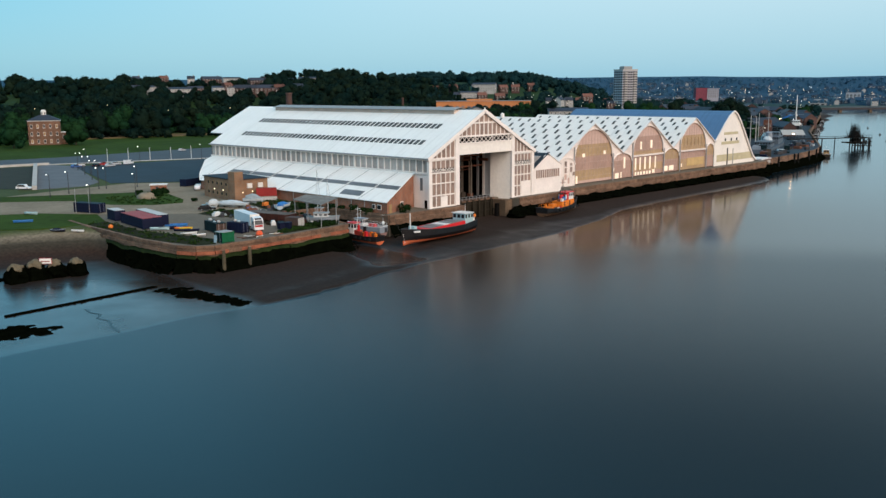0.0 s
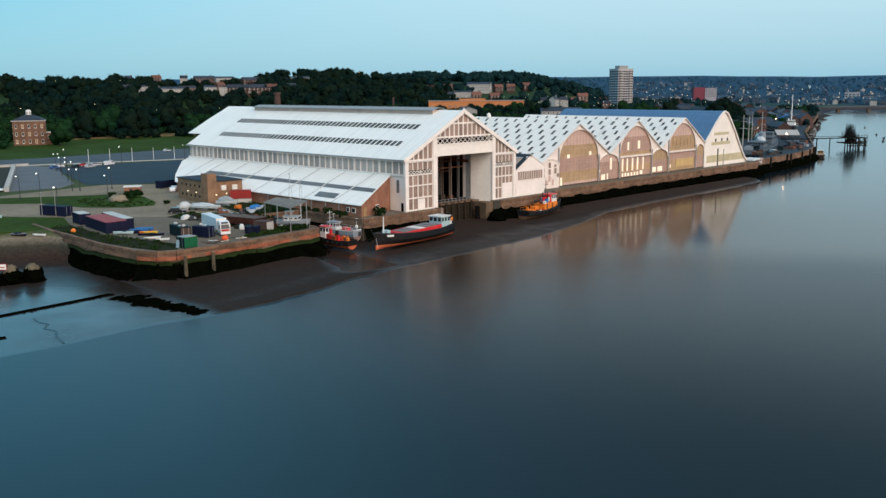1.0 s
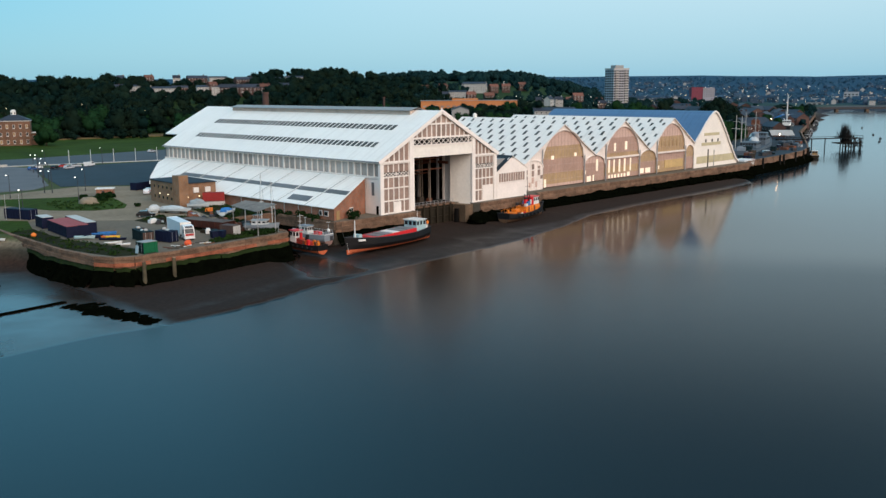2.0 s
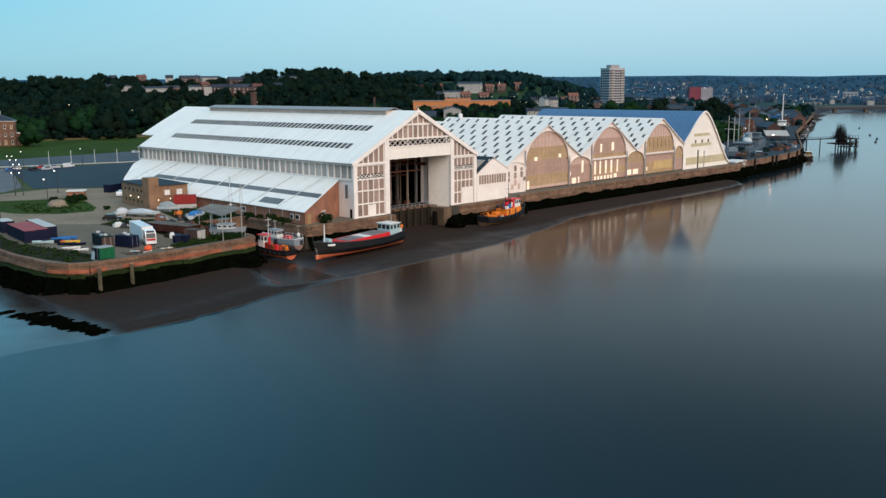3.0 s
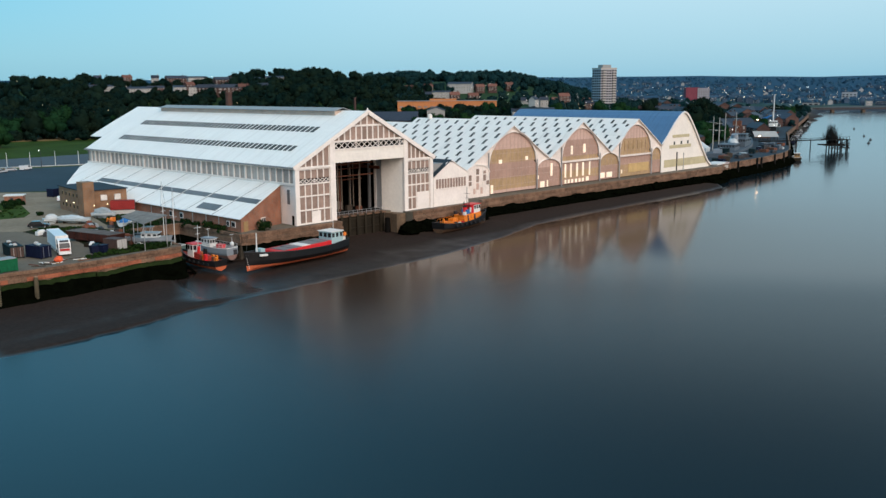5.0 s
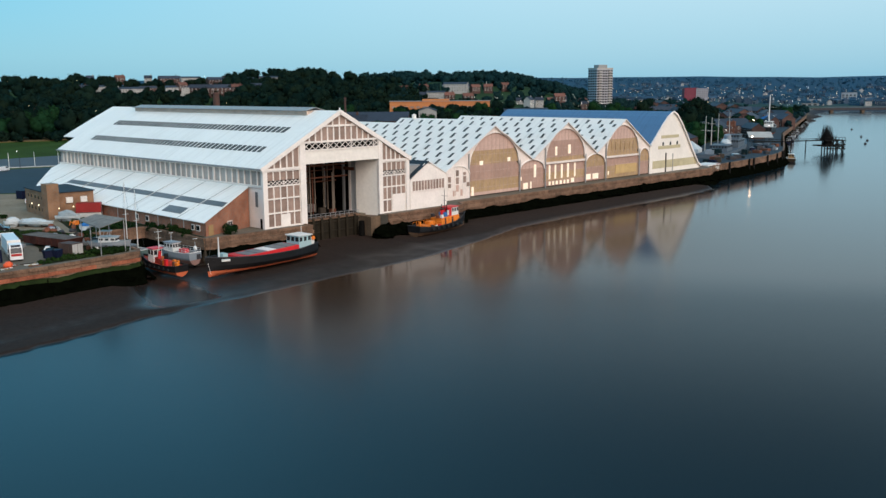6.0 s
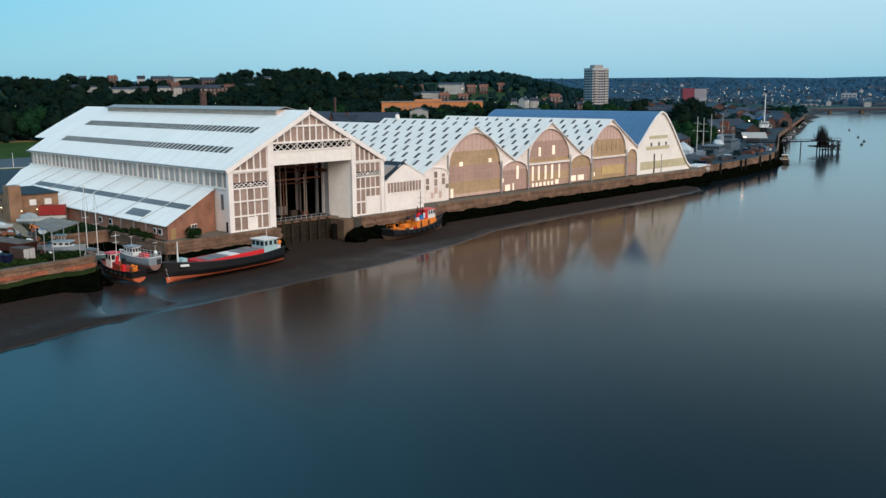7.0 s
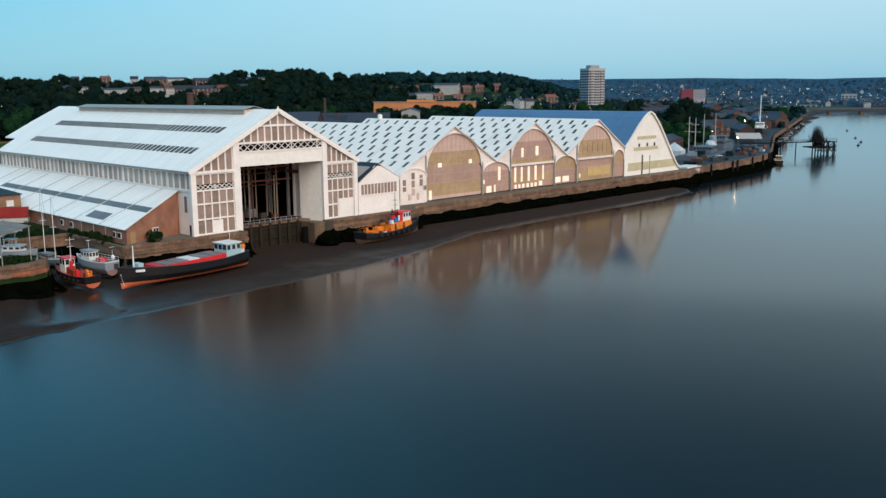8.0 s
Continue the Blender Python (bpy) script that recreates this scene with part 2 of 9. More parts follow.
def land_cover():
    """Ground: wet mud below the tide line, shingle, then grass and dirt inland, darker turf on the hills."""
    m = bpy.data.materials.new("land_cover")
    m.use_nodes = True
    n, l = m.node_tree.nodes, m.node_tree.links
    b = n["Principled BSDF"]
    g = n.new("ShaderNodeNewGeometry")
    sp = n.new("ShaderNodeSeparateXYZ")
    l.new(g.outputs["Position"], sp.inputs[0])
    ns = n.new("ShaderNodeTexNoise")
    ns.inputs["Scale"].default_value, ns.inputs["Detail"].default_value = 0.09, 7
    l.new(g.outputs["Position"], ns.inputs["Vector"])
    fine = n.new("ShaderNodeTexNoise")
    fine.inputs["Scale"].default_value, fine.inputs["Detail"].default_value = 1.3, 5
    l.new(g.outputs["Position"], fine.inputs["Vector"])
    h = n.new("ShaderNodeMath")
    h.operation = "MULTIPLY_ADD"
    h.inputs[1].default_value = 0.9
    l.new(ns.outputs["Fac"], h.inputs[0])
    l.new(sp.outputs["Z"], h.inputs[2])
    # wet where it lies low, drained and dull above
    dry = n.new("ShaderNodeMath")
    dry.operation = "MULTIPLY_ADD"
    dry.inputs[1].default_value = 0.16
    l.new(ns.outputs["Fac"], dry.inputs[0])
    l.new(sp.outputs["Z"], dry.inputs[2])
    cr = n.new("ShaderNodeValToRGB")
    rng = n.new("ShaderNodeMapRange")
    rng.inputs["From Min"].default_value, rng.inputs["From Max"].default_value = -7.0, 3.0
    l.new(h.outputs[0], rng.inputs["Value"])
    l.new(rng.outputs[0], cr.inputs[0])
    e = cr.color_ramp.elements
    e[0].position, e[0].color = 0.0, (0.016, 0.015, 0.015, 1)
    e[1].position, e[1].color = 0.80, (0.020, 0.042, 0.012, 1)
    for p, c in ((0.30, (0.033, 0.0205, 0.0150, 1)), (0.50, (0.042, 0.038, 0.028, 1)), (0.64, (0.17, 0.145, 0.105, 1)), (0.72, (0.06, 0.075, 0.025, 1))):
        s = e.new(p)
        s.color = c
    # bluish haze put into the far slopes' colour, growing with distance
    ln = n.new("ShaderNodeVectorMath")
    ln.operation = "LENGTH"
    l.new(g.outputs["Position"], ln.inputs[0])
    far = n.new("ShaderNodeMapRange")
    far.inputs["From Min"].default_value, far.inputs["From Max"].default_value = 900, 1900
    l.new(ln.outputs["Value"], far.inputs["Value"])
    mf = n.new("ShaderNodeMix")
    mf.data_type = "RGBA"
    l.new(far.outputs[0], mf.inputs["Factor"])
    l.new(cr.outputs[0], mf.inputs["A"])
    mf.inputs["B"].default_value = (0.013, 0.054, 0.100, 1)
    sc = n.new("ShaderNodeVectorMath")
    sc.operation = "SCALE"
    r2 = n.new("ShaderNodeMapRange")
    r2.inputs["From Min"].default_value, r2.inputs["From Max"].default_value = 0.3, 0.7
    r2.inputs["To Min"].default_value, r2.inputs["To Max"].default_value = 0.7, 1.25
    l.new(fine.outputs["Fac"], r2.inputs["Value"])
    l.new(mf.outputs["Result"], sc.inputs[0])
    l.new(r2.outputs[0], sc.inputs["Scale"])
    l.new(sc.outputs[0], b.inputs["Base Color"])
    ro = n.new("ShaderNodeMapRange")
    ro.inputs["From Min"].default_value, ro.inputs["From Max"].default_value = -5.92, -5.66
    ro.inputs["To Min"].default_value, ro.inputs["To Max"].default_value = 0.16, 0.8
    l.new(dry.outputs[0], ro.inputs["Value"])
    l.new(ro.outputs[0], b.inputs["Roughness"])
    gl = n.new("ShaderNodeMapRange")
    gl.inputs["From Min"].default_value, gl.inputs["From Max"].default_value = -5.92, -5.62
    gl.inputs["To Min"].default_value, gl.inputs["To Max"].default_value = 0.46, 0.09
    l.new(dry.outputs[0], gl.inputs["Value"])
    l.new(gl.outputs[0], b.inputs["Specular IOR Level"])
    b.inputs["Specular Tint"].default_value = (0.95, 0.86, 0.80, 1)
    bp = n.new("ShaderNodeBump")
    bp.inputs["Strength"].default_value, bp.inputs["Distance"].default_value = 0.15, 0.08
    l.new(fine.outputs["Fac"], bp.inputs["Height"])
    l.new(bp.outputs[0], b.inputs["Normal"])
    return m


WHITE_ROOF = streaked("white_sheet_roof", (0.85, 0.825, 0.775), (0.50, 0.46, 0.41), 0, 0.5, 0.35)
PALE_ROOF = streaked("pale_grey_sheet_roof", (0.80, 0.755, 0.70), (0.46, 0.43, 0.40), 0, 0.45, 0.4)
GREY_SHEET = streaked("weathered_grey_sheet", (0.27, 0.275, 0.275), (0.33, 0.28, 0.25), 0, 0.5, 0.5)
WHITE_PAINT = mat("white_painted_iron", (0.82, 0.755, 0.70), 0.5, scale=0.25, var=0.14, bump=0.1)
CREAM = mat("cream_boarding", (0.80, 0.75, 0.68), 0.6, scale=0.15, var=0.13)
DUSTY_GLASS = mat("dusty_pane", (0.30, 0.215, 0.175), 0.4, scale=0.12, var=0.35, bump=0.03, rnd=0.22)
DARK_GLASS = mat("dark_window_glass", (0.03, 0.033, 0.036), 0.2, scale=0.2, var=0.4, bump=0.03, rnd=0.3)
ROOFLIGHT = mat("dark_rooflight_glass", (0.075, 0.08, 0.078), 0.6, scale=0.2, var=0.4, bump=0.03, rnd=0.35, spec=0.15)
GREY_PANEL = mat("translucent_grey_rooflight", (0.135, 0.14, 0.145), 0.5, scale=0.12, var=0.3, bump=0.05, rnd=0.15, spec=0.25)
# near-black, for black timber and for painted shade inside the hall
BLACK_VOID = mat("black_timber_and_shade", (0.006, 0.0055, 0.005), 0.9, spec=0.05)
BRICK = brickwork("red_brick", (0.36, 0.125, 0.06), (0.27, 0.09, 0.045), (0.24, 0.18, 0.14))
BROWN_BRICK = brickwork("brown_stock_brick", (0.28, 0.135, 0.06), (0.21, 0.10, 0.048), (0.2, 0.16, 0.12))
STONE = mat("weathered_quay_stone", (0.185, 0.110, 0.070), 0.85, scale=0.35, var=0.7, bump=0.5, rnd=0.22)
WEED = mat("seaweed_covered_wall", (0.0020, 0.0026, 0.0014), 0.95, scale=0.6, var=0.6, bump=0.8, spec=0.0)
MOSS = mat("green_algae", (0.014, 0.024, 0.006), 0.9, scale=0.5, var=0.6, bump=0.6, spec=0.1)
RUST_STONE = mat("red_stained_stone", (0.32, 0.105, 0.055), 0.85, scale=0.5, var=0.7, bump=0.4)
CONCRETE = mat("yard_concrete", (0.150, 0.130, 0.102), 0.9, spec=0.1, scale=0.10, var=0.30, bump=0.2)
ASPHALT = mat("blue_grey_asphalt", (0.019, 0.034, 0.048), 0.85, scale=0.08, var=0.3, bump=0.2)
ROADWAY = mat("worn_road", (0.058, 0.072, 0.086), 0.85, scale=0.06, var=0.2, bump=0.15)
KERB = mat("pale_kerb_stone", (0.42, 0.40, 0.37), 0.8)
GRASS = mat("mown_grass", (0.033, 0.062, 0.011), 0.95, spec=0.05, scale=0.05, var=0.5, bump=0.5)
SLATE = streaked("blue_slate_roof", (0.080, 0.165, 0.29), (0.05, 0.10, 0.18), 0, 0.5, 0.6)
OCHRE = mat("ochre_backed_glazing", (0.42, 0.285, 0.155), 0.35, scale=0.14, var=0.3, bump=0.04)
CLERESTORY = mat("pale_dusty_side_pane", (0.42, 0.375, 0.34), 0.45, scale=0.12, var=0.3, bump=0.03, rnd=0.2)
MAUVE = mat("mauve_grey_glazing", (0.41, 0.265, 0.21), 0.35, scale=0.14, var=0.22, bump=0.04)
PINK = mat("pinkish_glazing", (0.57, 0.395, 0.33), 0.35, scale=0.14, var=0.18, bump=0.04)
LIT_WINDOW = lamp_glow("lit_window", (1.0, 0.86, 0.68), 0.2)
STEEL = mat("galvanised_steel", (0.45, 0.45, 0.46), 0.4, 0.7)
DARK_STEEL = mat("dark_weathered_steel", (0.05, 0.05, 0.055), 0.6, 0.4)
TIMBER = mat("tarred_timber", (0.05, 0.038, 0.028), 0.85, scale=0.8, var=0.5, bump=0.5)
WATER = water_surface()
LAND = land_cover()


# ---- mesh helpers ----
class Build:
    """Collects plain solids into one mesh."""

    def __init__(self):
        self.v, self.f = [], []

    def add(self, verts, faces):
        k = len(self.v)
        self.v += [tuple(p) for p in verts]
        self.f += [tuple(i + k for i in q) for q in faces]
        return self

    def box(self, x0, x1, y0, y1, z0, z1):
        return self.add([(x, y, z) for z in (z0, z1) for y in (y0, y1) for x in (x0, x1)],
                        [(0, 2, 3, 1), (4, 5, 7, 6), (0, 1, 5, 4), (2, 6, 7, 3), (0, 4, 6, 2), (1, 3, 7, 5)])

    def prism(self, poly, vec):
        n = len(poly)
        a = [Vector(p) for p in poly]
        b = [p + Vector(vec) for p in a]
        nrm = sum(((a[i] - a[0]).cross(a[(i + 1) % n] - a[0]) for i in range(1, n)), Vector())
        fl = nrm.dot(Vector(vec)) > 0
        base, top = tuple(range(n)), tuple(range(n, 2 * n))
        faces = [base[::-1] if fl else base, top if fl else top[::-1]]
        for i in range(n):
            j = (i + 1) % n
            q = (i, j, n + j, n + i)
            faces.append(q if fl else q[::-1])
        return self.add(a + b, faces)

    def beam(self, p, q, w, h=None):
        p, q, h = Vector(p), Vector(q), h or w
        d = (q - p).normalized()
        up = Vector((0, 0, 1)) if abs(d.z) < 0.95 else Vector((0, 1, 0))
        s = d.cross(up).normalized() * w / 2
        u = s.cross(d).normalized() * h / 2
        c = [p - s - u, p + s - u, p + s + u, p - s + u]
        return self.prism(c, q - p)

    def cyl(self, p, q, r0, r1=None, n=8):
        p, q = Vector(p), Vector(q)
        r1 = r0 if r1 is None else r1
        d = (q - p).normalized()
        s = d.orthogonal().normalized()
        t = d.cross(s)
        ring = [(math.cos(2 * math.pi * i / n), math.sin(2 * math.pi * i / n)) for i in range(n)]
        v = [p + (s * a + t * b) * r0 for a, b in ring] + [q + (s * a + t * b) * r1 for a, b in ring]
        return self.add(v, [tuple(range(n))[::-1], tuple(range(n, 2 * n))] + [(i, (i + 1) % n, n + (i + 1) % n, n + i) for i in range(n)])

    def ribbon(self, line, w, h, closed=False):
        """One swept bar along a line of points, with shared corners."""
        pts = [Vector(p) for p in line]
        k = len(self.v)
        for i, p in enumerate(pts):
            d = (pts[min(i + 1, len(pts) - 1)] - pts[max(i - 1, 0)]).normalized()
            up = Vector((0, 0, 1)) if abs(d.z) < 0.95 else Vector((0, 1, 0))
            s = d.cross(up).normalized() * w / 2
            u = s.cross(d).normalized() * h / 2
            self.v += [tuple(p + c) for c in (-s - u, s - u, s + u, -s + u)]
        for i in range(len(pts) - 1):
            a, b = k + 4 * i, k + 4 * i + 4
            self.f += [(a + j, a + (j + 1) % 4, b + (j + 1) % 4, b + j) for j in range(4)]
        e = k + 4 * (len(pts) - 1)
        self.f += [(k + 3, k + 2, k + 1, k), (e, e + 1, e + 2, e + 3)]
        return self

    def blob(self, c, r, seed=0, rough=0.25, n=10, m=6):
        """A lumpy rounded body (heaps, covers, bushes' cores)."""
        c = Vector(c)
        v = []
        for j in range(m + 1):
            a = math.pi * j / m
            for i in range(n):
                b = 2 * math.pi * i / n
                d = Vector((math.sin(a) * math.cos(b), math.sin(a) * math.sin(b), math.cos(a)))
                k = 1 + rough * noise.noise(d * 2.1 + Vector((seed * 3.7, seed, 0)))
                v.append(c + Vector((d.x * r[0], d.y * r[1], d.z * r[2])) * k)
        f = [(j * n + i, (j + 1) * n + i, (j + 1) * n + (i + 1) % n, j * n + (i + 1) % n) for j in range(m) for i in range(n)]
        return self.add(v, f)

    def put(self, name, material, parent=None, label="", smooth=False):
        me = bpy.data.meshes.new(name)
        me.from_pydata(self.v, [], self.f)
        me.materials.append(material)
        if smooth:
            me.polygons.foreach_set("use_smooth", [True] * len(me.polygons))
        me.update()
        ob = new(name, me)
        ob.parent = parent
        if label:
            ob["label"] = label
        return ob


def thing(name, label, category, group="", kind=""):
    return tagged(new(name), label, category, group, kind)


UNIT = {}


def piece(name, material, parent, x0, x1, y0, y1, z0, z1):
    """A box-shaped piece that shares one mesh with its like."""
    key = (name, material.name)
    if key not in UNIT:
        ob = Build().box(-0.5, 0.5, -0.5, 0.5, -0.5, 0.5).put(name, material, parent)
        UNIT[key] = ob.data
    else:
        ob = new(name, UNIT[key])
        ob.parent = parent
    ob.location = ((x0 + x1) / 2, (y0 + y1) / 2, (z0 + z1) / 2)
    ob.scale = (x1 - x0, y1 - y0, z1 - z0)
    return ob


def lay(name, material, parent, centre, ax, ay, az):
    """As piece(), but set along three given edges (vectors)."""
    key = (name, material.name)
    if key not in UNIT:
        ob = Build().box(-0.5, 0.5, -0.5, 0.5, -0.5, 0.5).put(name, material, parent)
        UNIT[key] = ob.data
    else:
        ob = new(name, UNIT[key])
        ob.parent = parent
    az = Vector(ax).cross(Vector(ay)).normalized() * Vector(az).length     # square to the face
    m = Matrix.Identity(4)
    for i, a in enumerate((ax, ay, az)):
        m.col[i][:3] = a
    m.col[3][:3] = centre
    ob.matrix_basis = m
    return ob


def step(a, b, x):
    t = min(1.0, max(0.0, (x - a) / (b - a)))
    return t * t * (3 - 2 * t)


# ---- ground, river and quays ----
HUB = (-130.0, -170.0)
WATER_Z = -6.0
BANK = [(-400, 62), (-95, 62), (-79, 55), (-77, 45), (-76.5, -3), (-72, -7.5), (-33.5, -5.5), (-32.2, 24), (-16.8, 24), (-16.6, -1.8), (10.6, -3.2),
        (10.8, 4.0), (34.0, 4.0), (34.2, -3.0), (62, -2.6), (64, 0.6), (206, 1.2), (222, 6.5), (258, 9.5), (289, 14), (313, 21), (345, 35), (473, 93), (839, 233), (1071, 319), (1500, 470)]


def bank(x):
    for (x0, y0), (x1, y1) in zip(BANK, BANK[1:]):
        if x0 <= x <= x1:
            return y0 + (y1 - y0) * (x - x0) / max(x1 - x0, 1e-6)
    return BANK[0][1] if x < 0 else BANK[-1][1]


TIDE = [(-400, -39.0), (-92, -36.8), (-82, -38.6), (-70, -38.8), (-56, -36.2), (-50, -34.4), (-46, -33.2), (-38, -33.0), (-7, -31.0), (20, -28.6), (39, -25.2), (52, -21.4), (70, -15.6), (98, -13.6), (161, -12.0), (200, -8.0), (225, 0.0), (330, 17.0)]


def tide_edge(x):
    """Where the mud goes under water."""
    if x > 330:
        return bank(x) - 12
    for (x0, y0), (x1, y1) in zip(TIDE, TIDE[1:]):
        if x <= x1:
            return y0 + (y1 - y0) * max(0.0, (x - x0) / (x1 - x0))


def hill(x, y):
    r = math.hypot(x - HUB[0], y - HUB[1])
    a = math.degrees(math.atan2(y - HUB[1], x - HUB[0]))
    if a < -20 or a > 140:
        return 30 * step(1500, 3500, r)
    left = step(32.5, 41.5, a)
    top = 36 + 4 * step(50, 46, a) + 4 * step(60, 54, a) * step(48, 52, a)
    z = left * (14 * step(520 + 130 * step(50, 54, a), 760 + 130 * step(50, 54, a), r) + (top - 14) * step(780, 1050 + 200 * step(52, 46, a), r))
    z += (1 - left) * 6 * step(450, 900, r) * step(20, 28, a)
    z += (67 + 2.0 * math.sin(a * 0.45) + 1.2 * math.sin(a * 1.3 + 1)) * step(1700, 4200, r) * (1 - 0.45 * left)
    return z * step(0, 170, y - bank(x)) if x > 200 else z


def bench_z(x, y, b):
    """The drained mud before the walls, falling to the water."""
    t = tide_edge(x) + 0.7 * noise.noise(Vector((x * 0.07, 0, 7))) + 0.3 * noise.noise(Vector((x * 0.3, 0, 9)))
    s, e = b - y, max(b - t, 8)
    lip = step(-94, -88, x) * step(-30, -44, x)      # low lip of clay at the edge, a wet hollow behind it
    low = step(70, 40, x)
    z = -4.75 - 0.35 * low - 0.25 * step(-50, -68, x) - 1.12 * step(0, 1, s / e) ** 0.8 + (0.28 * low + 0.25 * step(-50, -68, x)) * step(0.3, 1, s / e)
    z += 0.05 * noise.noise(Vector((x * 0.09, y * 0.09, 5)))
    z += (max(z, -5.66 + 0.04 * noise.noise(Vector((x * 0.4, y * 0.4, 6)))) - z) * lip
    z -= 0.09 * lip * step(4.5, 6.5, y - t) * step(12, 8, y - t)
    z -= 0.9 * lip * step(0.3, -0.5, y - t) + (1 - lip) * 0.3 * step(4, -7, y - t)
    hall = step(-34, -26, x) * step(84, 66, x)
    z += (max(z, -5.83 + 0.05 * noise.noise(Vector((x * 0.3, y * 0.3, 8)))) - z) * hall
    z -= 0.5 * hall * step(1.6, -2.4, y - t)
    # shallow wet channel between the pier's corner and the grounded boats
    u = (-2.0 - y) / 28.0
    w = abs(x - (-31.0 - 5.5 * u)) / (4.6 + 2.2 * max(0.0, u))
    z += (min(z, -6.06) - z) * step(1.8, 0.5, w + 0.25 * noise.noise(Vector((x * 0.12, y * 0.12, 4)))) * step(-0.02, 0.06, u) * step(1.02, 0.94, u)
    return z - 1.9 * step(188, 210, x) - 5 * step(t - 2, t - 60, y)


def land_z(x, y):
    r = math.hypot(x - HUB[0], y - HUB[1])
    b = bank(x)
    if y < -420:
        return -12 + 14 * step(-420, -520, y) + hill(x, y)
    if y > b + 1.6 and not (-79 < x < -74.4 and y < 56):
        if x < -77:
            return -0.08
        return -0.08 + hill(x, y)
    if x > 1000 and r > 1480:
        return -7 + 9 * step(1480, 1560, r) + hill(x, y)
    if x >= -74.4:
        return bench_z(x, y, b)
    # the open bay beside the pier
    s = bank(min(x, -76.9)) - y
    t = tide_edge(x) + 1.2 * noise.noise(Vector((x * 0.05, 0, 7)))
    z = -0.08 - 2.5 * step(13, 25, s) - 2.4 * step(17, 30, s) - 0.86 * step(22, 34, s) - 0.14 * step(30, 62, s)
    z += 0.025 * noise.noise(Vector((x * 0.07, y * 0.07, 2))) - 5 * step(t - 2, t - 60, y) - 0.25 * step(t + 1, t - 6, y)
    # bank of firmer mud along the pier's foot
    edge = -81.0 + 0.04 * (y + 34) + 0.7 * noise.noise(Vector((y * 0.15, 0, 3)))
    m = step(edge - 0.8, edge + 2.4, x)
    beach = -5.25 - 0.4 * step(-76.5, edge, x)
    foot = beach + (bench_z(-74.4, y, -5.0) - beach) * step(-6, -14, y)
    return z + (max(foot, z) - z) * m * step(34, 22, y)


def axis(a, b, fine, lo, hi):
    """Grid lines: `fine` apart between a and b, wider and wider out to lo and hi."""
    vals = list(np.arange(a, b + fine, fine))
    s, v = fine, b
    while v < hi:
        s *= 1.12
        v += s
        vals.append(v)
    s, v = fine, a
    while v > lo:
        s *= 1.12
        v -= s
        vals.insert(0, v)
    return vals


def ground():
    xs = axis(-190, 330, 1.8, -2500, 4700)
    ys = sorted(axis(-48, 4, 1.0, -2500, 4) + axis(6, 130, 2.4, 6, 4700))
    v = [(x, y, land_z(x, y)) for y in ys for x in xs]
    nx = len(xs)
    f = [(j * nx + i, j * nx + i + 1, (j + 1) * nx + i + 1, (j + 1) * nx + i) for j in range(len(ys) - 1) for i in range(nx - 1)]
    b = Build()
    b.v, b.f = v, f
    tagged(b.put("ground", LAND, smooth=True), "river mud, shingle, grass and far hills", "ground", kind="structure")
    w = Build()
    w.add([(-2500, -2500, WATER_Z), (4700, -2500, WATER_Z), (4700, 4700, WATER_Z), (-2500, 4700, WATER_Z)], [(0, 1, 2, 3)])
    tagged(w.put("water", WATER), "smooth blue-grey tidal river at dusk", "river", kind="structure")


ground()


def slab(name, poly, z0, z1, material, label, category):
    b = Build()
    b.prism([(x, y, z0) for x, y in poly], (0, 0, z1 - z0))
    return tagged(b.put(name, material), label, category, kind="structure")


PIER = [(-66, 58), (-76.0, 52), (-77.0, 40), (-77.6, 11), (-76.6, -2), (-74.6, -6), (-71.5, -8), (-52, -7.6), (-33.5, -5.6), (-32.2, -3), (-31.6, 24), (-24, 30)]
QUAY = [(-31.6, 24), (-16.8, 24), (-16.6, -1.8), (10.6, -3.2), (10.8, 4.0), (30.6, 4.0), (34.0, 4.0), (34.2, -3.0), (62, -2.6), (64, 0.6), (206, 1.2), (212, 4), (214, 30), (-24, 40)]
FAR_QUAY = [(214, 5.5), (222, 6.5), (258, 9.5), (289, 14), (313, 21), (345, 35), (360, 60), (214, 40)]
slab("yard", PIER, -9, 0.0, CONCRETE, "worn concrete and gravel yard on the pier", "yard")
slab("quay", QUAY, -9, 0.0, CONCRETE, "concrete quay before the covered slips", "quay")
slab("far_quay", FAR_QUAY, -9, 0.1, ASPHALT, "downriver quay with moored craft", "quay")


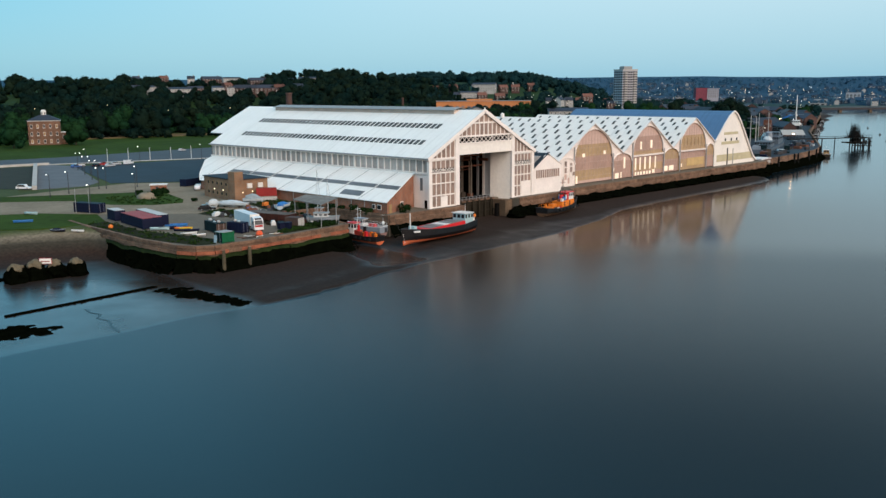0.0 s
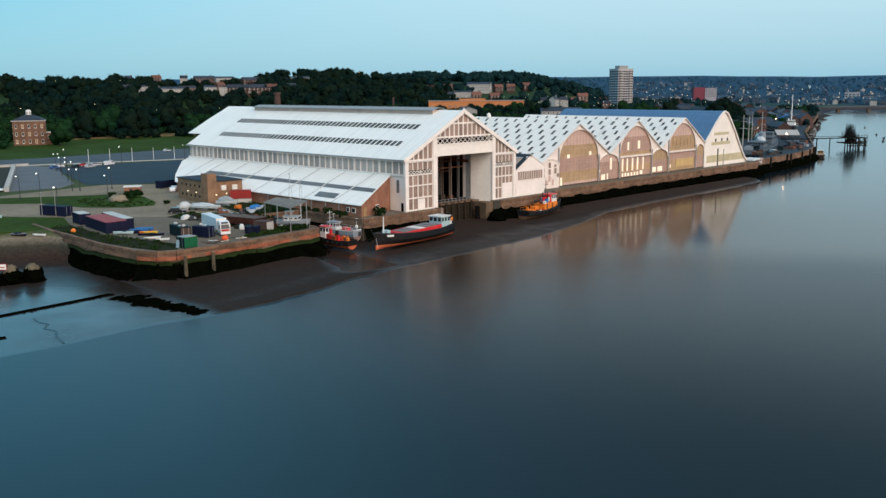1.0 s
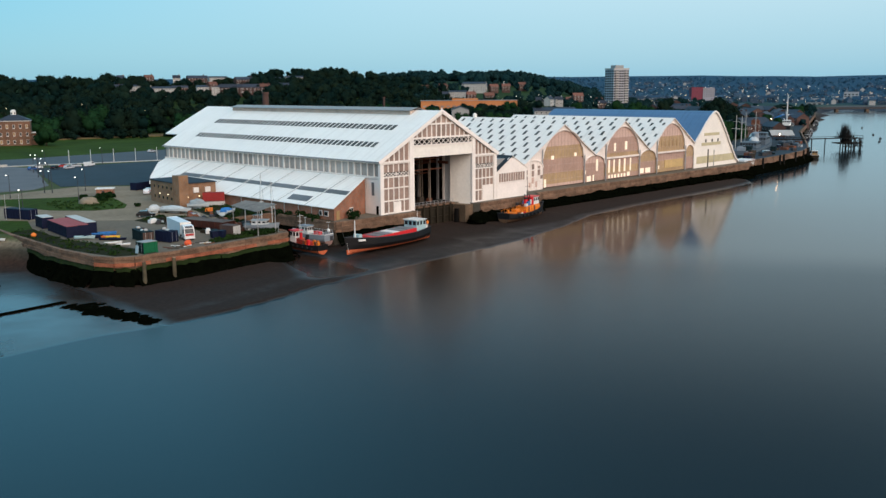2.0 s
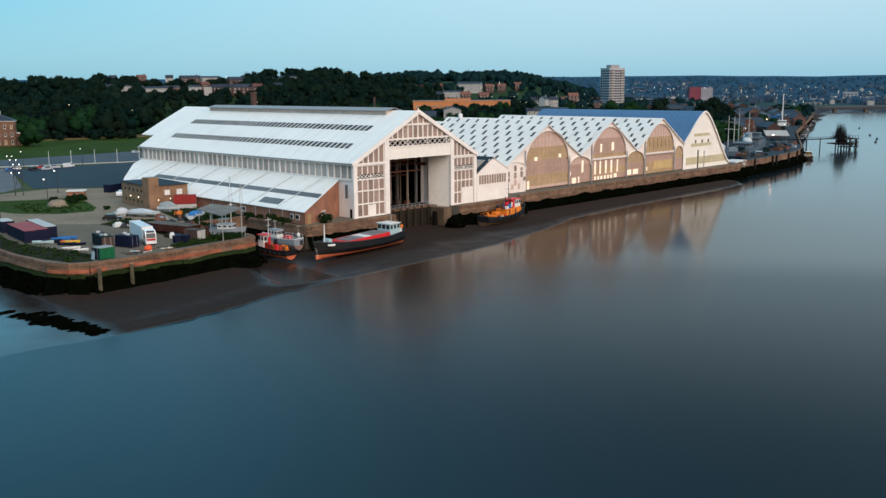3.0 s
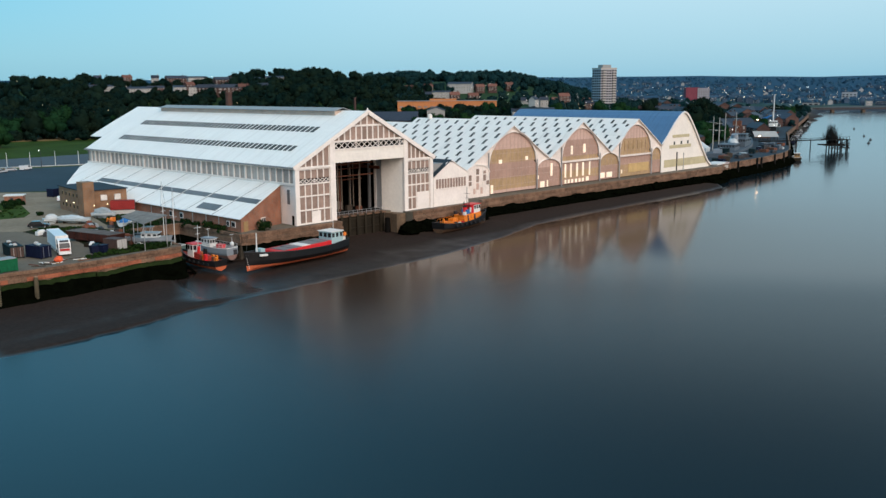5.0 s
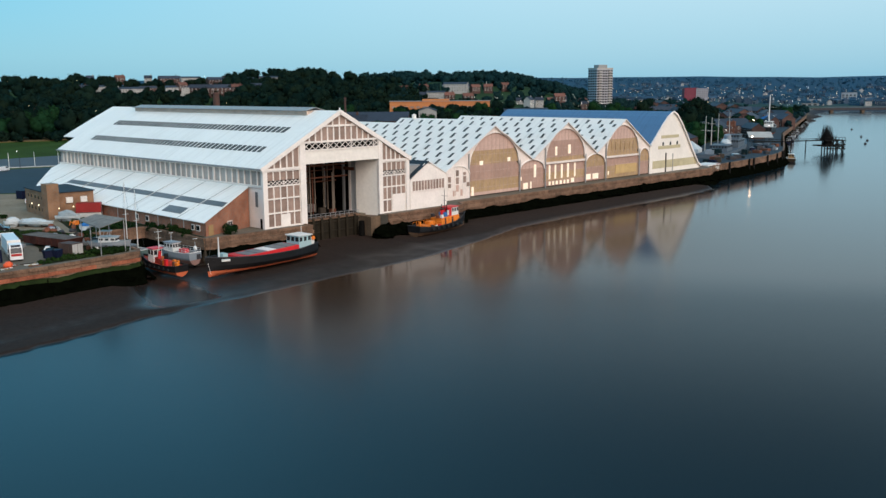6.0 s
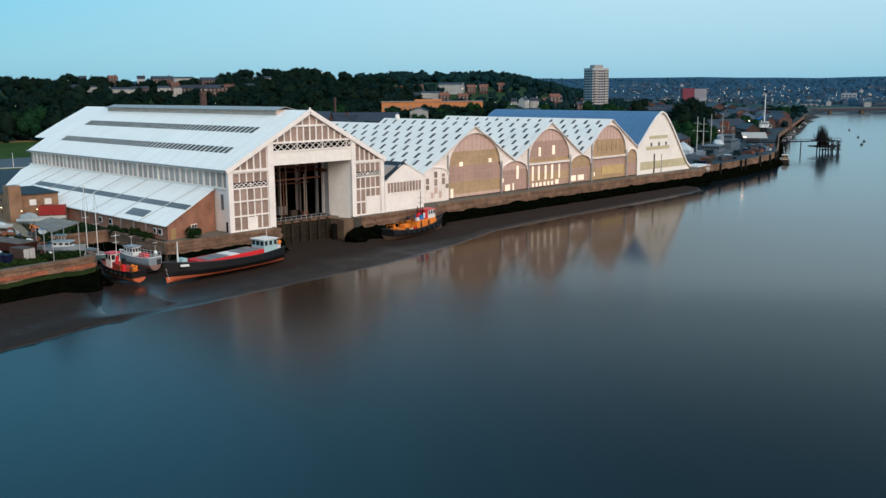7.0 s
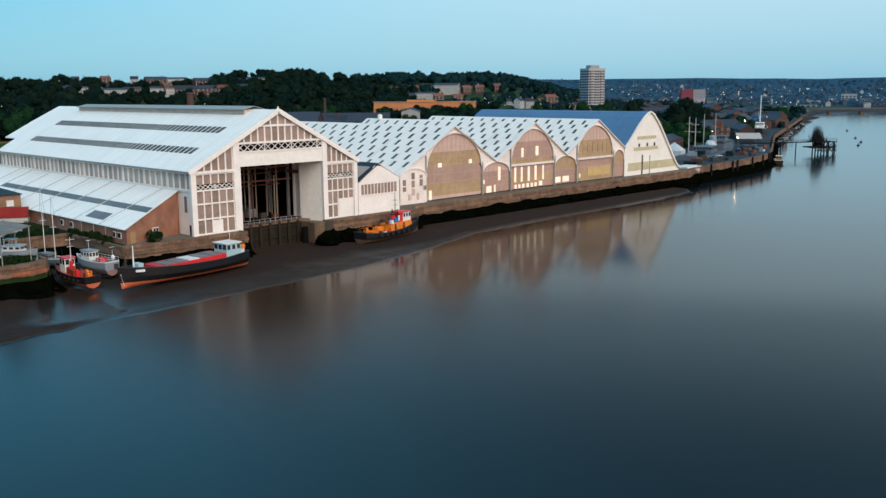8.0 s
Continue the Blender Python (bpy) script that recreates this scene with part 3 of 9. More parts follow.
def quay_wall(name, line, z_top, label, ledge=True, moss=False, stain=()):
    """Stone blocks in courses along a line, with coping, a rubbing ledge and weed at the foot."""
    w = thing(name, label, "quay wall", kind="structure")
    b_weed, b_moss = Build(), Build()
    count = 0
    for (x0, y0), (x1, y1) in zip(line, line[1:]):
        d = Vector((x1 - x0, y1 - y0, 0))
        ln = d.length
        d.normalize()
        out = Vector((d.y, -d.x, 0))
        p = Vector((x0, y0, 0))
        n = max(1, round(ln / (3.2 if x0 < 330 else 14)))
        for course, (za, zb, o) in enumerate(((-0.42, 0.16, 0.34), (-1.05, -0.44, 0.16), (-1.75, -1.07, 0.44), (-2.5, -1.77, 0.20))):
            if course == 2 and not ledge:
                o = 0.2
            for i in range(n):
                s0, s1 = ln * i / n, ln * (i + 1) / n
                if course % 2 and n > 1:
                    s0, s1 = max(0, s0 - 0.5 * ln / n), s1 - 0.5 * ln / n if i < n - 1 else ln
                dz = random.uniform(-0.04, 0.04)
                oo = o + random.uniform(-0.05, 0.05)
                c = p + d * (s0 + s1) / 2 + out * (oo - 0.4) / 2 + Vector((0, 0, z_top + (za + zb) / 2 + dz))
                red = stain and course == 2 and stain[0] < c.x < stain[1] and c.y < 0 and noise.noise(Vector((c.x * 0.2, 0, 4))) + 0.5 * random.random() > 0.12
                lay("stone", RUST_STONE if red else STONE, w, c, d * (s1 - s0 - 0.03), out * (oo + 0.4), Vector((0, 0, zb - za)))
                count += 1
        # lower face: weed hanging in an uneven skirt
        k = max(2, round(ln / (0.9 if x0 < 330 else 6)))

        def skirt(u):
            c = p + d * u
            n1 = noise.noise(Vector((c.x * 0.3, c.y * 0.3, 0)))
            n2 = noise.noise(Vector((c.x * 1.1, c.y * 1.1, 6)))
            r = 0.25 + 0.5 * abs(n1) + 0.28 * abs(n2)
            hi = z_top - 2.45 - 0.5 * noise.noise(Vector((c.x * 0.15, c.y * 0.15, 3))) + 0.25 * n2
            lo = -5.8 - 0.5 * abs(n1)
            return c, r, hi, lo
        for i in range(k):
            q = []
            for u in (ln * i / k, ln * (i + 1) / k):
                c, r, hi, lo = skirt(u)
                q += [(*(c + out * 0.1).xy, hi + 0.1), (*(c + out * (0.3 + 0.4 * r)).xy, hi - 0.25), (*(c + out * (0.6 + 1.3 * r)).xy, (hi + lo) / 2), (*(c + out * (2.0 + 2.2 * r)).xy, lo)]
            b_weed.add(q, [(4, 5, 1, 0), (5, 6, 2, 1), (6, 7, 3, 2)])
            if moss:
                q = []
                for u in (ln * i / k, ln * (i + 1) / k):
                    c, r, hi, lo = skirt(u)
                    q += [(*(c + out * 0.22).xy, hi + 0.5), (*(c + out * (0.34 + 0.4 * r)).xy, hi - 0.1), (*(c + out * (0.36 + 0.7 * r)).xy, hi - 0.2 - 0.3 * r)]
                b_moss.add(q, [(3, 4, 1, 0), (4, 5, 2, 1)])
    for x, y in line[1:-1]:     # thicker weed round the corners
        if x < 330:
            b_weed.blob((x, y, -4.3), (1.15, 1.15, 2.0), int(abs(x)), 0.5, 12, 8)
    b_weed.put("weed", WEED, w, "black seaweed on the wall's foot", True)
    if moss:
        b_moss.put("moss", MOSS, w, "green algae below the ledge", True)
    return w


quay_wall("quay_wall_pier", PIER[1:11], 0.0, "old stone pier wall, weeded below the tide line", moss=True, stain=(-77, -30))
quay_wall("quay_wall_inlet", [(-31.6, 24), (-16.8, 24), (-16.6, -1.8)], 0.0, "stone wall round the small dock", ledge=False)
quay_wall("quay_wall_hall", [(-16.6, -1.8), (10.6, -3.2), (10.8, 3.6)], 0.0, "stone quay wall before the great hall")
quay_wall("quay_wall_slips", [(34.2, -3.0), (62, -2.6), (64, 0.6), (110, 0.8), (160, 1.0), (206, 1.2), (212, 4), (213, 12)], 0.0, "stepped stone quay wall before the arched slips")
quay_wall("quay_wall_downriver", [(214, 5.5), (222, 6.5), (258, 9.5), (289, 14), (313, 21), (345, 35), (473, 93), (839, 233)], 0.1, "dark stone wall of the downriver quay", ledge=False)


# ---- the great white hall over the slipway ----
ROOF7 = [(-0.9, 13.25), (5.1, 16.85), (13.0, 21.15), (22.0, 25.75), (31.0, 21.15), (38.9, 16.85), (44.9, 13.25)]
HALL_L = 108.5


def roof_z(x):
    for (x0, z0), (x1, z1) in zip(ROOF7, ROOF7[1:]):
        if x0 <= x <= x1:
            return z0 + (z1 - z0) * (x - x0) / (x1 - x0)
    return 13.0


def gable_z(x):
    """Underside of the barge boards."""
    return 13.2 + (25.2 - 13.2) * (1 - abs(x - 22) / 22)


def bars(parent, name, material, x0, x1, z0, z1, n, w, y, d):
    for i in range(n + 1):
        x = x0 + (x1 - x0) * i / n
        piece(name, material, parent, x - w / 2, x + w / 2, y - d, y, z0, z1)


def lattice(parent, x0, x1, z0, z1, n, y):
    b = Build()
    for i in range(n):
        a, c = x0 + (x1 - x0) * i / n, x0 + (x1 - x0) * (i + 1) / n
        b.beam((a, y, z0), (c, y, z1), 0.12)
        b.beam((a, y - 0.02, z1), (c, y - 0.02, z0), 0.12)
        if i % 4 == 0:
            b.box(a - 0.09, a + 0.09, y - 0.1, y + 0.06, z0, z1)
    b.put("lattice", WHITE_PAINT, parent)
    # black sheet standing in for the dark interior behind the lattice
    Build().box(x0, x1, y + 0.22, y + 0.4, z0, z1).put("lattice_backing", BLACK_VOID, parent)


def glazed_panel(parent, x0, x1, cols, rows, y):
    """Panes between bars; rows are (z0, z1)."""
    for z0, z1 in rows:
        for i in range(cols):
            a, c = x0 + (x1 - x0) * i / cols, x0 + (x1 - x0) * (i + 1) / cols
            piece("pane", DUSTY_GLASS, parent, a, c, y + 0.15, y + 0.25, z0, z1)
        bars(parent, "glazing_bar", WHITE_PAINT, x0, x1, z0, z1, cols, 0.27, y + 0.12, 0.16)
        piece("rail", WHITE_PAINT, parent, x0, x1, y - 0.10, y + 0.25, z1, z1 + 0.32)


def sloped_panes(parent, x0, x1, n, z0, top, y):
    """Panes standing on z0 and cut off by the roof's slope."""
    for i in range(n):
        a, c = x0 + (x1 - x0) * i / n, x0 + (x1 - x0) * (i + 1) / n
        za, zc = max(top(a), z0), max(top(c), z0)
        if za - z0 < 0.05 and zc - z0 < 0.05:
            continue
        Build().prism([(a, y + 0.15, z0), (c, y + 0.15, z0), (c, y + 0.15, zc), (a, y + 0.15, za)], (0, 0.1, 0)).put("pane", DUSTY_GLASS, parent)
        piece("glazing_bar", WHITE_PAINT, parent, c - 0.17, c + 0.17, y - 0.04, y + 0.12, z0, max(zc, z0 + 0.05))


def great_hall():
    h = thing("slipway_hall", "huge white iron-framed slipway hall, doors open, beside the river", "boat hall")
    # roof sheets, with the far middle standing further back
    for (x0, z0), (x1, z1) in zip(ROOF7, ROOF7[1:]):
        ye = HALL_L + (8.5 if 9 < (x0 + x1) / 2 < 35 else 0)
        Build().prism([(x0, -0.5, z0), (x1, -0.5, z1), (x1, ye, z1), (x0, ye, z0)], (0, 0, 0.25)).put("roof", WHITE_ROOF, h, "white sheet roof slope, slightly stained")
    # ridge ventilator
    v = Build().box(19.6, 24.4, 9.5, 97, 24.4, 25.9).put("ridge_vent", mat("pinkish_vent_sheet", (0.52, 0.41, 0.34), 0.6, scale=0.3, var=0.3), h, "raised grey ridge ventilator")
    Build().prism([(19.0, 9.0, 25.85), (22, 9.0, 26.6), (22, 97.5, 26.6), (19.0, 97.5, 25.85)], (0, 0, 0.12)).put("vent_roof", GREY_SHEET, v)
    Build().prism([(25.0, 9.0, 25.85), (22, 9.0, 26.6), (22, 97.5, 26.6), (25.0, 97.5, 25.85)], (0, 0, 0.12)).put("vent_roof", GREY_SHEET, v)
    # rooflights
    for xa, xb, y0, y1, n in ((4.5, 6.5, 7.4, 96.6, 44), (12.1, 14.3, 8.4, 97.2, 44)):
        for side in (0, 1):
            a, c = (xa, xb) if not side else (44 - xb, 44 - xa)
            pa, pc = Vector((a, 0, roof_z(a) + 0.3)), Vector((c, 0, roof_z(c) + 0.3))
            for i in range(n):
                y = y0 + (y1 - y0) * (i + 0.5) / n
                lay("rooflight", ROOFLIGHT, h, (pa + pc) / 2 + Vector((0, y, 0)), pc - pa, Vector((0, 1.28, 0)), Vector((0, 0, 0.14)))
    # gutter and fascia
    piece("gutter", GREY_SHEET, h, -1.15, -0.75, -0.5, HALL_L, 13.3, 13.65)
    piece("gutter", GREY_SHEET, h, 44.75, 45.15, -0.5, HALL_L, 13.3, 13.65)
    # side clerestory
    n = 42
    for side, x in ((0, 0.0), (1, 44.0)):
        s = 1 if not side else -1
        for i in range(n):
            y0, y1 = HALL_L * i / n, HALL_L * (i + 1) / n
            if not side:
                piece("pane", CLERESTORY, h, x + 0.15, x + 0.25, y0, y1, 9.7, 13.0)
                w = 0.27 if i % 4 else 0.5
                piece("glazing_bar", WHITE_PAINT, h, x - 0.14 - 0.1 * (i % 4 == 0), x + 0.14, y0 - w / 2, y0 + w / 2, 9.6, 13.1)
        piece("rail", WHITE_PAINT, h, x - 0.25, x + 0.3, -0.2, HALL_L, 13.0, 13.5)
        piece("rail", WHITE_PAINT, h, x - 0.35, x + 0.3, -0.2, HALL_L, 9.3, 9.75)
        piece("side_wall", WHITE_PAINT, h, min(x, x + s * 0.3), max(x, x + s * 0.3), 0.2, HALL_L, 0, 9.2)
    piece("window", GREY_PANEL, h, -0.06, 0.02, 2.6, 3.6, 4.8, 8.2)
    piece("door", BLACK_VOID, h, -0.08, 0.05, 0.9, 1.9, 0, 2.2)
    # far end
    Build().prism([(0, HALL_L - 0.3, 0), (44, HALL_L - 0.3, 0), (44, HALL_L - 0.3, 13), (34.5, HALL_L - 0.3, 19.2), (9.5, HALL_L - 0.3, 19.2), (0, HALL_L - 0.3, 13)], (0, 0.3, 0)).put("end_wall", GREY_PANEL, h)
    Build().prism([(9.5, HALL_L + 8, 10), (34.5, HALL_L + 8, 10), (34.5, HALL_L + 8, 19.2), (22, HALL_L + 8, 25.8), (9.5, HALL_L + 8, 19.2)], (0, 0.3, 0)).put("end_wall", GREY_PANEL, h)
    Build().box(9.5, 9.8, HALL_L, HALL_L + 8, 10, 19.2).put("end_wall", GREY_PANEL, h)
    # front posts
    for x0, x1, zt in ((-0.45, 0.75, 13.3), (9.9, 11.5, 18.9), (34.0, 35.3, 18.9), (43.3, 44.4, 13.3)):
        piece("post", WHITE_PAINT, h, x0, x1, -0.35, 0.5, 0, zt)
    rows = ((0.35, 3.2), (3.5, 6.45), (6.75, 9.3), (10.75, 12.75))
    for x0, x1 in ((0.75, 9.9), (35.3, 43.3)):
        glazed_panel(h, x0, x1, 5, rows, 0.0)
        lattice(h, x0, x1, 9.72, 10.6, 8, 0.0)
        piece("plinth", WHITE_PAINT, h, x0, x1, -0.12, 0.3, 0, 0.35)
        piece("cornice", WHITE_PAINT, h, x0 - 0.6, x1 + 0.6, -0.3, 0.4, 13.02, 13.55)
    piece("door", WHITE_PAINT, h, 4.2, 6.8, -0.16, -0.1, 0.1, 3.0)
    piece("door", WHITE_PAINT, h, 38.6, 43.0, -0.16, -0.1, 0.1, 4.6)
    sloped_panes(h, 1.2, 9.9, 5, 13.55, gable_z, 0.0)
    sloped_panes(h, 42.9, 35.3, 5, 13.55, gable_z, 0.0)
    # boarded lintel, lattice girder and pediment
    piece("lintel", CREAM, h, 11.5, 34.0, -0.22, 0.3, 13.9, 17.0)
    piece("girder_flange", WHITE_PAINT, h, 11.0, 34.4, -0.38, 0.4, 16.9, 17.2)
    lattice(h, 11.0, 34.4, 17.2, 18.7, 13, -0.1)
    piece("girder_flange", WHITE_PAINT, h, 10.4, 34.9, -0.4, 0.4, 18.7, 19.15)
    low = lambda x: min(gable_z(x), 22.3)
    sloped_panes(h, 11.2, 32.8, 12, 19.15, low, 0.0)
    piece("rail", WHITE_PAINT, h, 16.9, 27.1, -0.14, 0.3, 22.3, 22.75)
    sloped_panes(h, 18.0, 26.0, 4, 22.75, gable_z, 0.0)
    for s in (-1, 1):
        Build().beam((22, -0.32, 25.75), (22 + s * 22.9, -0.32, 13.3), 0.6, 1.0).put("barge_board", WHITE_PAINT, h)
    Build().cyl((22, -0.3, 25.6), (22, -0.3, 26.7), 0.35, 0.12).put("finial", WHITE_PAINT, h)
    # door pocket that stands inside the opening
    Build().prism([(34.0, 0.5, -0.4), (34.3, 0.5, -0.4), (32.9, 6.6, -0.4), (32.2, 6.6, -0.4)], (0, 0, 14.3)).put("door_pocket", CREAM, h, "pale boarded sliding-door pocket")
    Build().prism([(33.1, 6.7, -0.4), (33.4, 6.7, -0.4), (33.4, 9.6, -0.4), (33.1, 9.6, -0.4)], (0, 0, 14.3)).put("door_leaf", mat("blue_grey_door_leaf", (0.50, 0.53, 0.55), 0.5, scale=0.3, var=0.12), h, "blue-grey sliding door leaf")
    piece("post", WHITE_PAINT, h, 32.9, 33.5, 9.6, 10.4, -0.4, 13.9)
    piece("post", WHITE_PAINT, h, 11.5, 12.6, 1.2, 2.0, -0.4, 13.9)
    # inside: columns, crane rails; near-black floor, screens and lining paint the hall's shade
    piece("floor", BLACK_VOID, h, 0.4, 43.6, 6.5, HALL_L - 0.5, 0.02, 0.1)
    for x in (11.6, 32.6):
        for i in range(12):
            y = 12 + 8.2 * i
            piece("column", STEEL, h, x - 0.3, x + 0.3, y - 0.3, y + 0.3, 0.1, 17.5)
        piece("crane_rail", RUSTED, h, x - 0.25, x + 0.25, 8, HALL_L - 1, 10.6, 11.4)
        piece("crane_rail", RUSTED, h, x - 0.2, x + 0.2, 8, HALL_L - 1, 15.4, 16.0)
    for i in range(12):
        y = 12 + 8.2 * i
        piece("tie_beam", RUSTED, h, 11.6, 32.6, y - 0.15, y + 0.15, 17.2, 17.7)
    Build().box(0.5, 43.5, HALL_L - 0.9, HALL_L - 0.4, 0.1, 13).put("inner_screen", BLACK_VOID, h, "added inner screen, near-black for the hall's shade")
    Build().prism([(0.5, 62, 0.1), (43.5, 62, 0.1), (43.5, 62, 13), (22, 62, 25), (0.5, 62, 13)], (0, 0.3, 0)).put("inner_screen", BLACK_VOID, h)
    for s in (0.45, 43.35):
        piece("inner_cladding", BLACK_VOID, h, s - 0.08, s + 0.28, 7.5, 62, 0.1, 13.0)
    for i, x in enumerate((13.4, 15.4, 17.6, 19.6, 22.0, 24.4, 26.6, 28.8, 30.4)):
        piece("standing_post", INNER_POST if i != 4 else RUSTED, h, x - 0.12, x + 0.12, 9.0 + 2.2 * (i % 3), 9.24 + 2.2 * (i % 3), 0.1, 10.5 + 2.6 * (i % 2))
    for z in (9.2, 12.2):
        piece("cross_beam", RUSTED, h, 12, 32, 9.6, 9.9, z, z + 0.35)
    for i in range(8):      # gantry frames further in
        x = 13.2 + 2.55 * i
        piece("standing_post", INNER_POST, h, x - 0.13, x + 0.13, 15.0 + 1.7 * (i % 3), 15.26 + 1.7 * (i % 3), 0.1, 15.8)
    for y, z in ((14.8, 7.6), (15.4, 10.4), (18.4, 14.6)):
        piece("cross_beam", RUSTED, h, 11.8, 32.4, y, y + 0.3, z, z + 0.3)
    rh = random.Random(61)
    for i in range(14):
        x, y, q = rh.uniform(13, 31), rh.uniform(10, 24), rh.uniform(0.5, 1.2)
        piece("stored_gear", rh.choice((RUSTED, INNER_POST, STEEL, TIMBER)), h, x - q, x + q, y - q * 0.6, y + q * 0.6, 0.1, 0.1 + q * rh.uniform(0.8, 2.0))
    Build().blob((14.8, 9.5, 0.9), (2.0, 1.4, 0.9), 3, 0.4).put("stores", STEEL, h)
    return h


INNER_POST = mat("pale_dusty_post", (0.24, 0.20, 0.16), 0.7)
RUSTED = mat("rust_red_steel", (0.15, 0.055, 0.03), 0.75, scale=0.5, var=0.4)
great_hall()


def slip_gate():
    g = thing("slip_gate", "tall timber and masonry gate wall closing the slipway", "dock gate")
    for i in range(15):
        x = 11.0 + 1.3 * i
        piece("plank", TIMBER_WALL, g, x, x + 1.24, 3.8 + 0.1 * (i % 2), 4.3, -5.4, -0.2)
    for x in (13.4, 16.0, 18.6, 21.2, 23.8, 26.4, 29.0):
        piece("post", TIMBER_WALL, g, x - 0.3, x + 0.3, 3.3, 3.9, -5.4, 0.2)
    for z in (-3.4, -1.1):
        piece("wale", TIMBER_WALL, g, 11.0, 30.6, 3.6, 3.85, z, z + 0.26)
    piece("cap", STONE, g, 10.9, 30.8, 3.5, 6.5, -0.25, 0.12)
    for z in (0.6, 1.15):
        piece("rail", STEEL, g, 11.2, 30.6, 3.9, 4.0, z, z + 0.08)
    for i in range(14):
        x = 11.3 + 1.48 * i
        piece("baluster", STEEL, g, x - 0.05, x + 0.05, 3.9, 4.0, 0.1, 1.2)
    p = thing("slip_pier", "stained concrete pier beside the slipway mouth", "masonry pier")
    Build().box(30.8, 33.9, -0.6, 8, -5.6, -0.4).put("shaft", STAINED, p)
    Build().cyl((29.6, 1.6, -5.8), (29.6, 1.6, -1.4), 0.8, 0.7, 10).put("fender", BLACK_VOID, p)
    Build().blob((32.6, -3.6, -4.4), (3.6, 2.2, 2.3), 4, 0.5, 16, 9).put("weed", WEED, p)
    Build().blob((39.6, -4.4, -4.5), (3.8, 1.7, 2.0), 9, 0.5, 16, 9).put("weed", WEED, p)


TIMBER_WALL = mat("green_stained_gate_timber", (0.022, 0.017, 0.010), 0.85, spec=0.2, scale=0.4, var=0.5, bump=0.4, rnd=0.35)
STAINED = mat("rust_stained_concrete", (0.14, 0.095, 0.06), 0.85, scale=0.3, var=0.5, bump=0.3)
slip_gate()


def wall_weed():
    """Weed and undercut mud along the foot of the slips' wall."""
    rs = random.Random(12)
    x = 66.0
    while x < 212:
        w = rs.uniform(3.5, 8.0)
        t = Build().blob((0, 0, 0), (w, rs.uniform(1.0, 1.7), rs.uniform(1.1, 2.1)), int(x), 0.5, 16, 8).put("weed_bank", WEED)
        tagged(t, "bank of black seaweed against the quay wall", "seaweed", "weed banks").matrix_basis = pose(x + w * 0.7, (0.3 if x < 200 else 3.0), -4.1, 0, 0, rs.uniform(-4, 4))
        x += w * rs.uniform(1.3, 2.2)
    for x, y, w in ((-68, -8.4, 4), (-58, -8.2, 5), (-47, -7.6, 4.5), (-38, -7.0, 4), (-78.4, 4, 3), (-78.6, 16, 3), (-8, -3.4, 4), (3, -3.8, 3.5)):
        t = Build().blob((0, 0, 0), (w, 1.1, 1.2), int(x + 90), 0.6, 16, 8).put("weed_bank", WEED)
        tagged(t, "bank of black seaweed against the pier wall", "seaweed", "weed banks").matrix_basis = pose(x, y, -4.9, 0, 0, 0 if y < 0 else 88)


wall_weed()


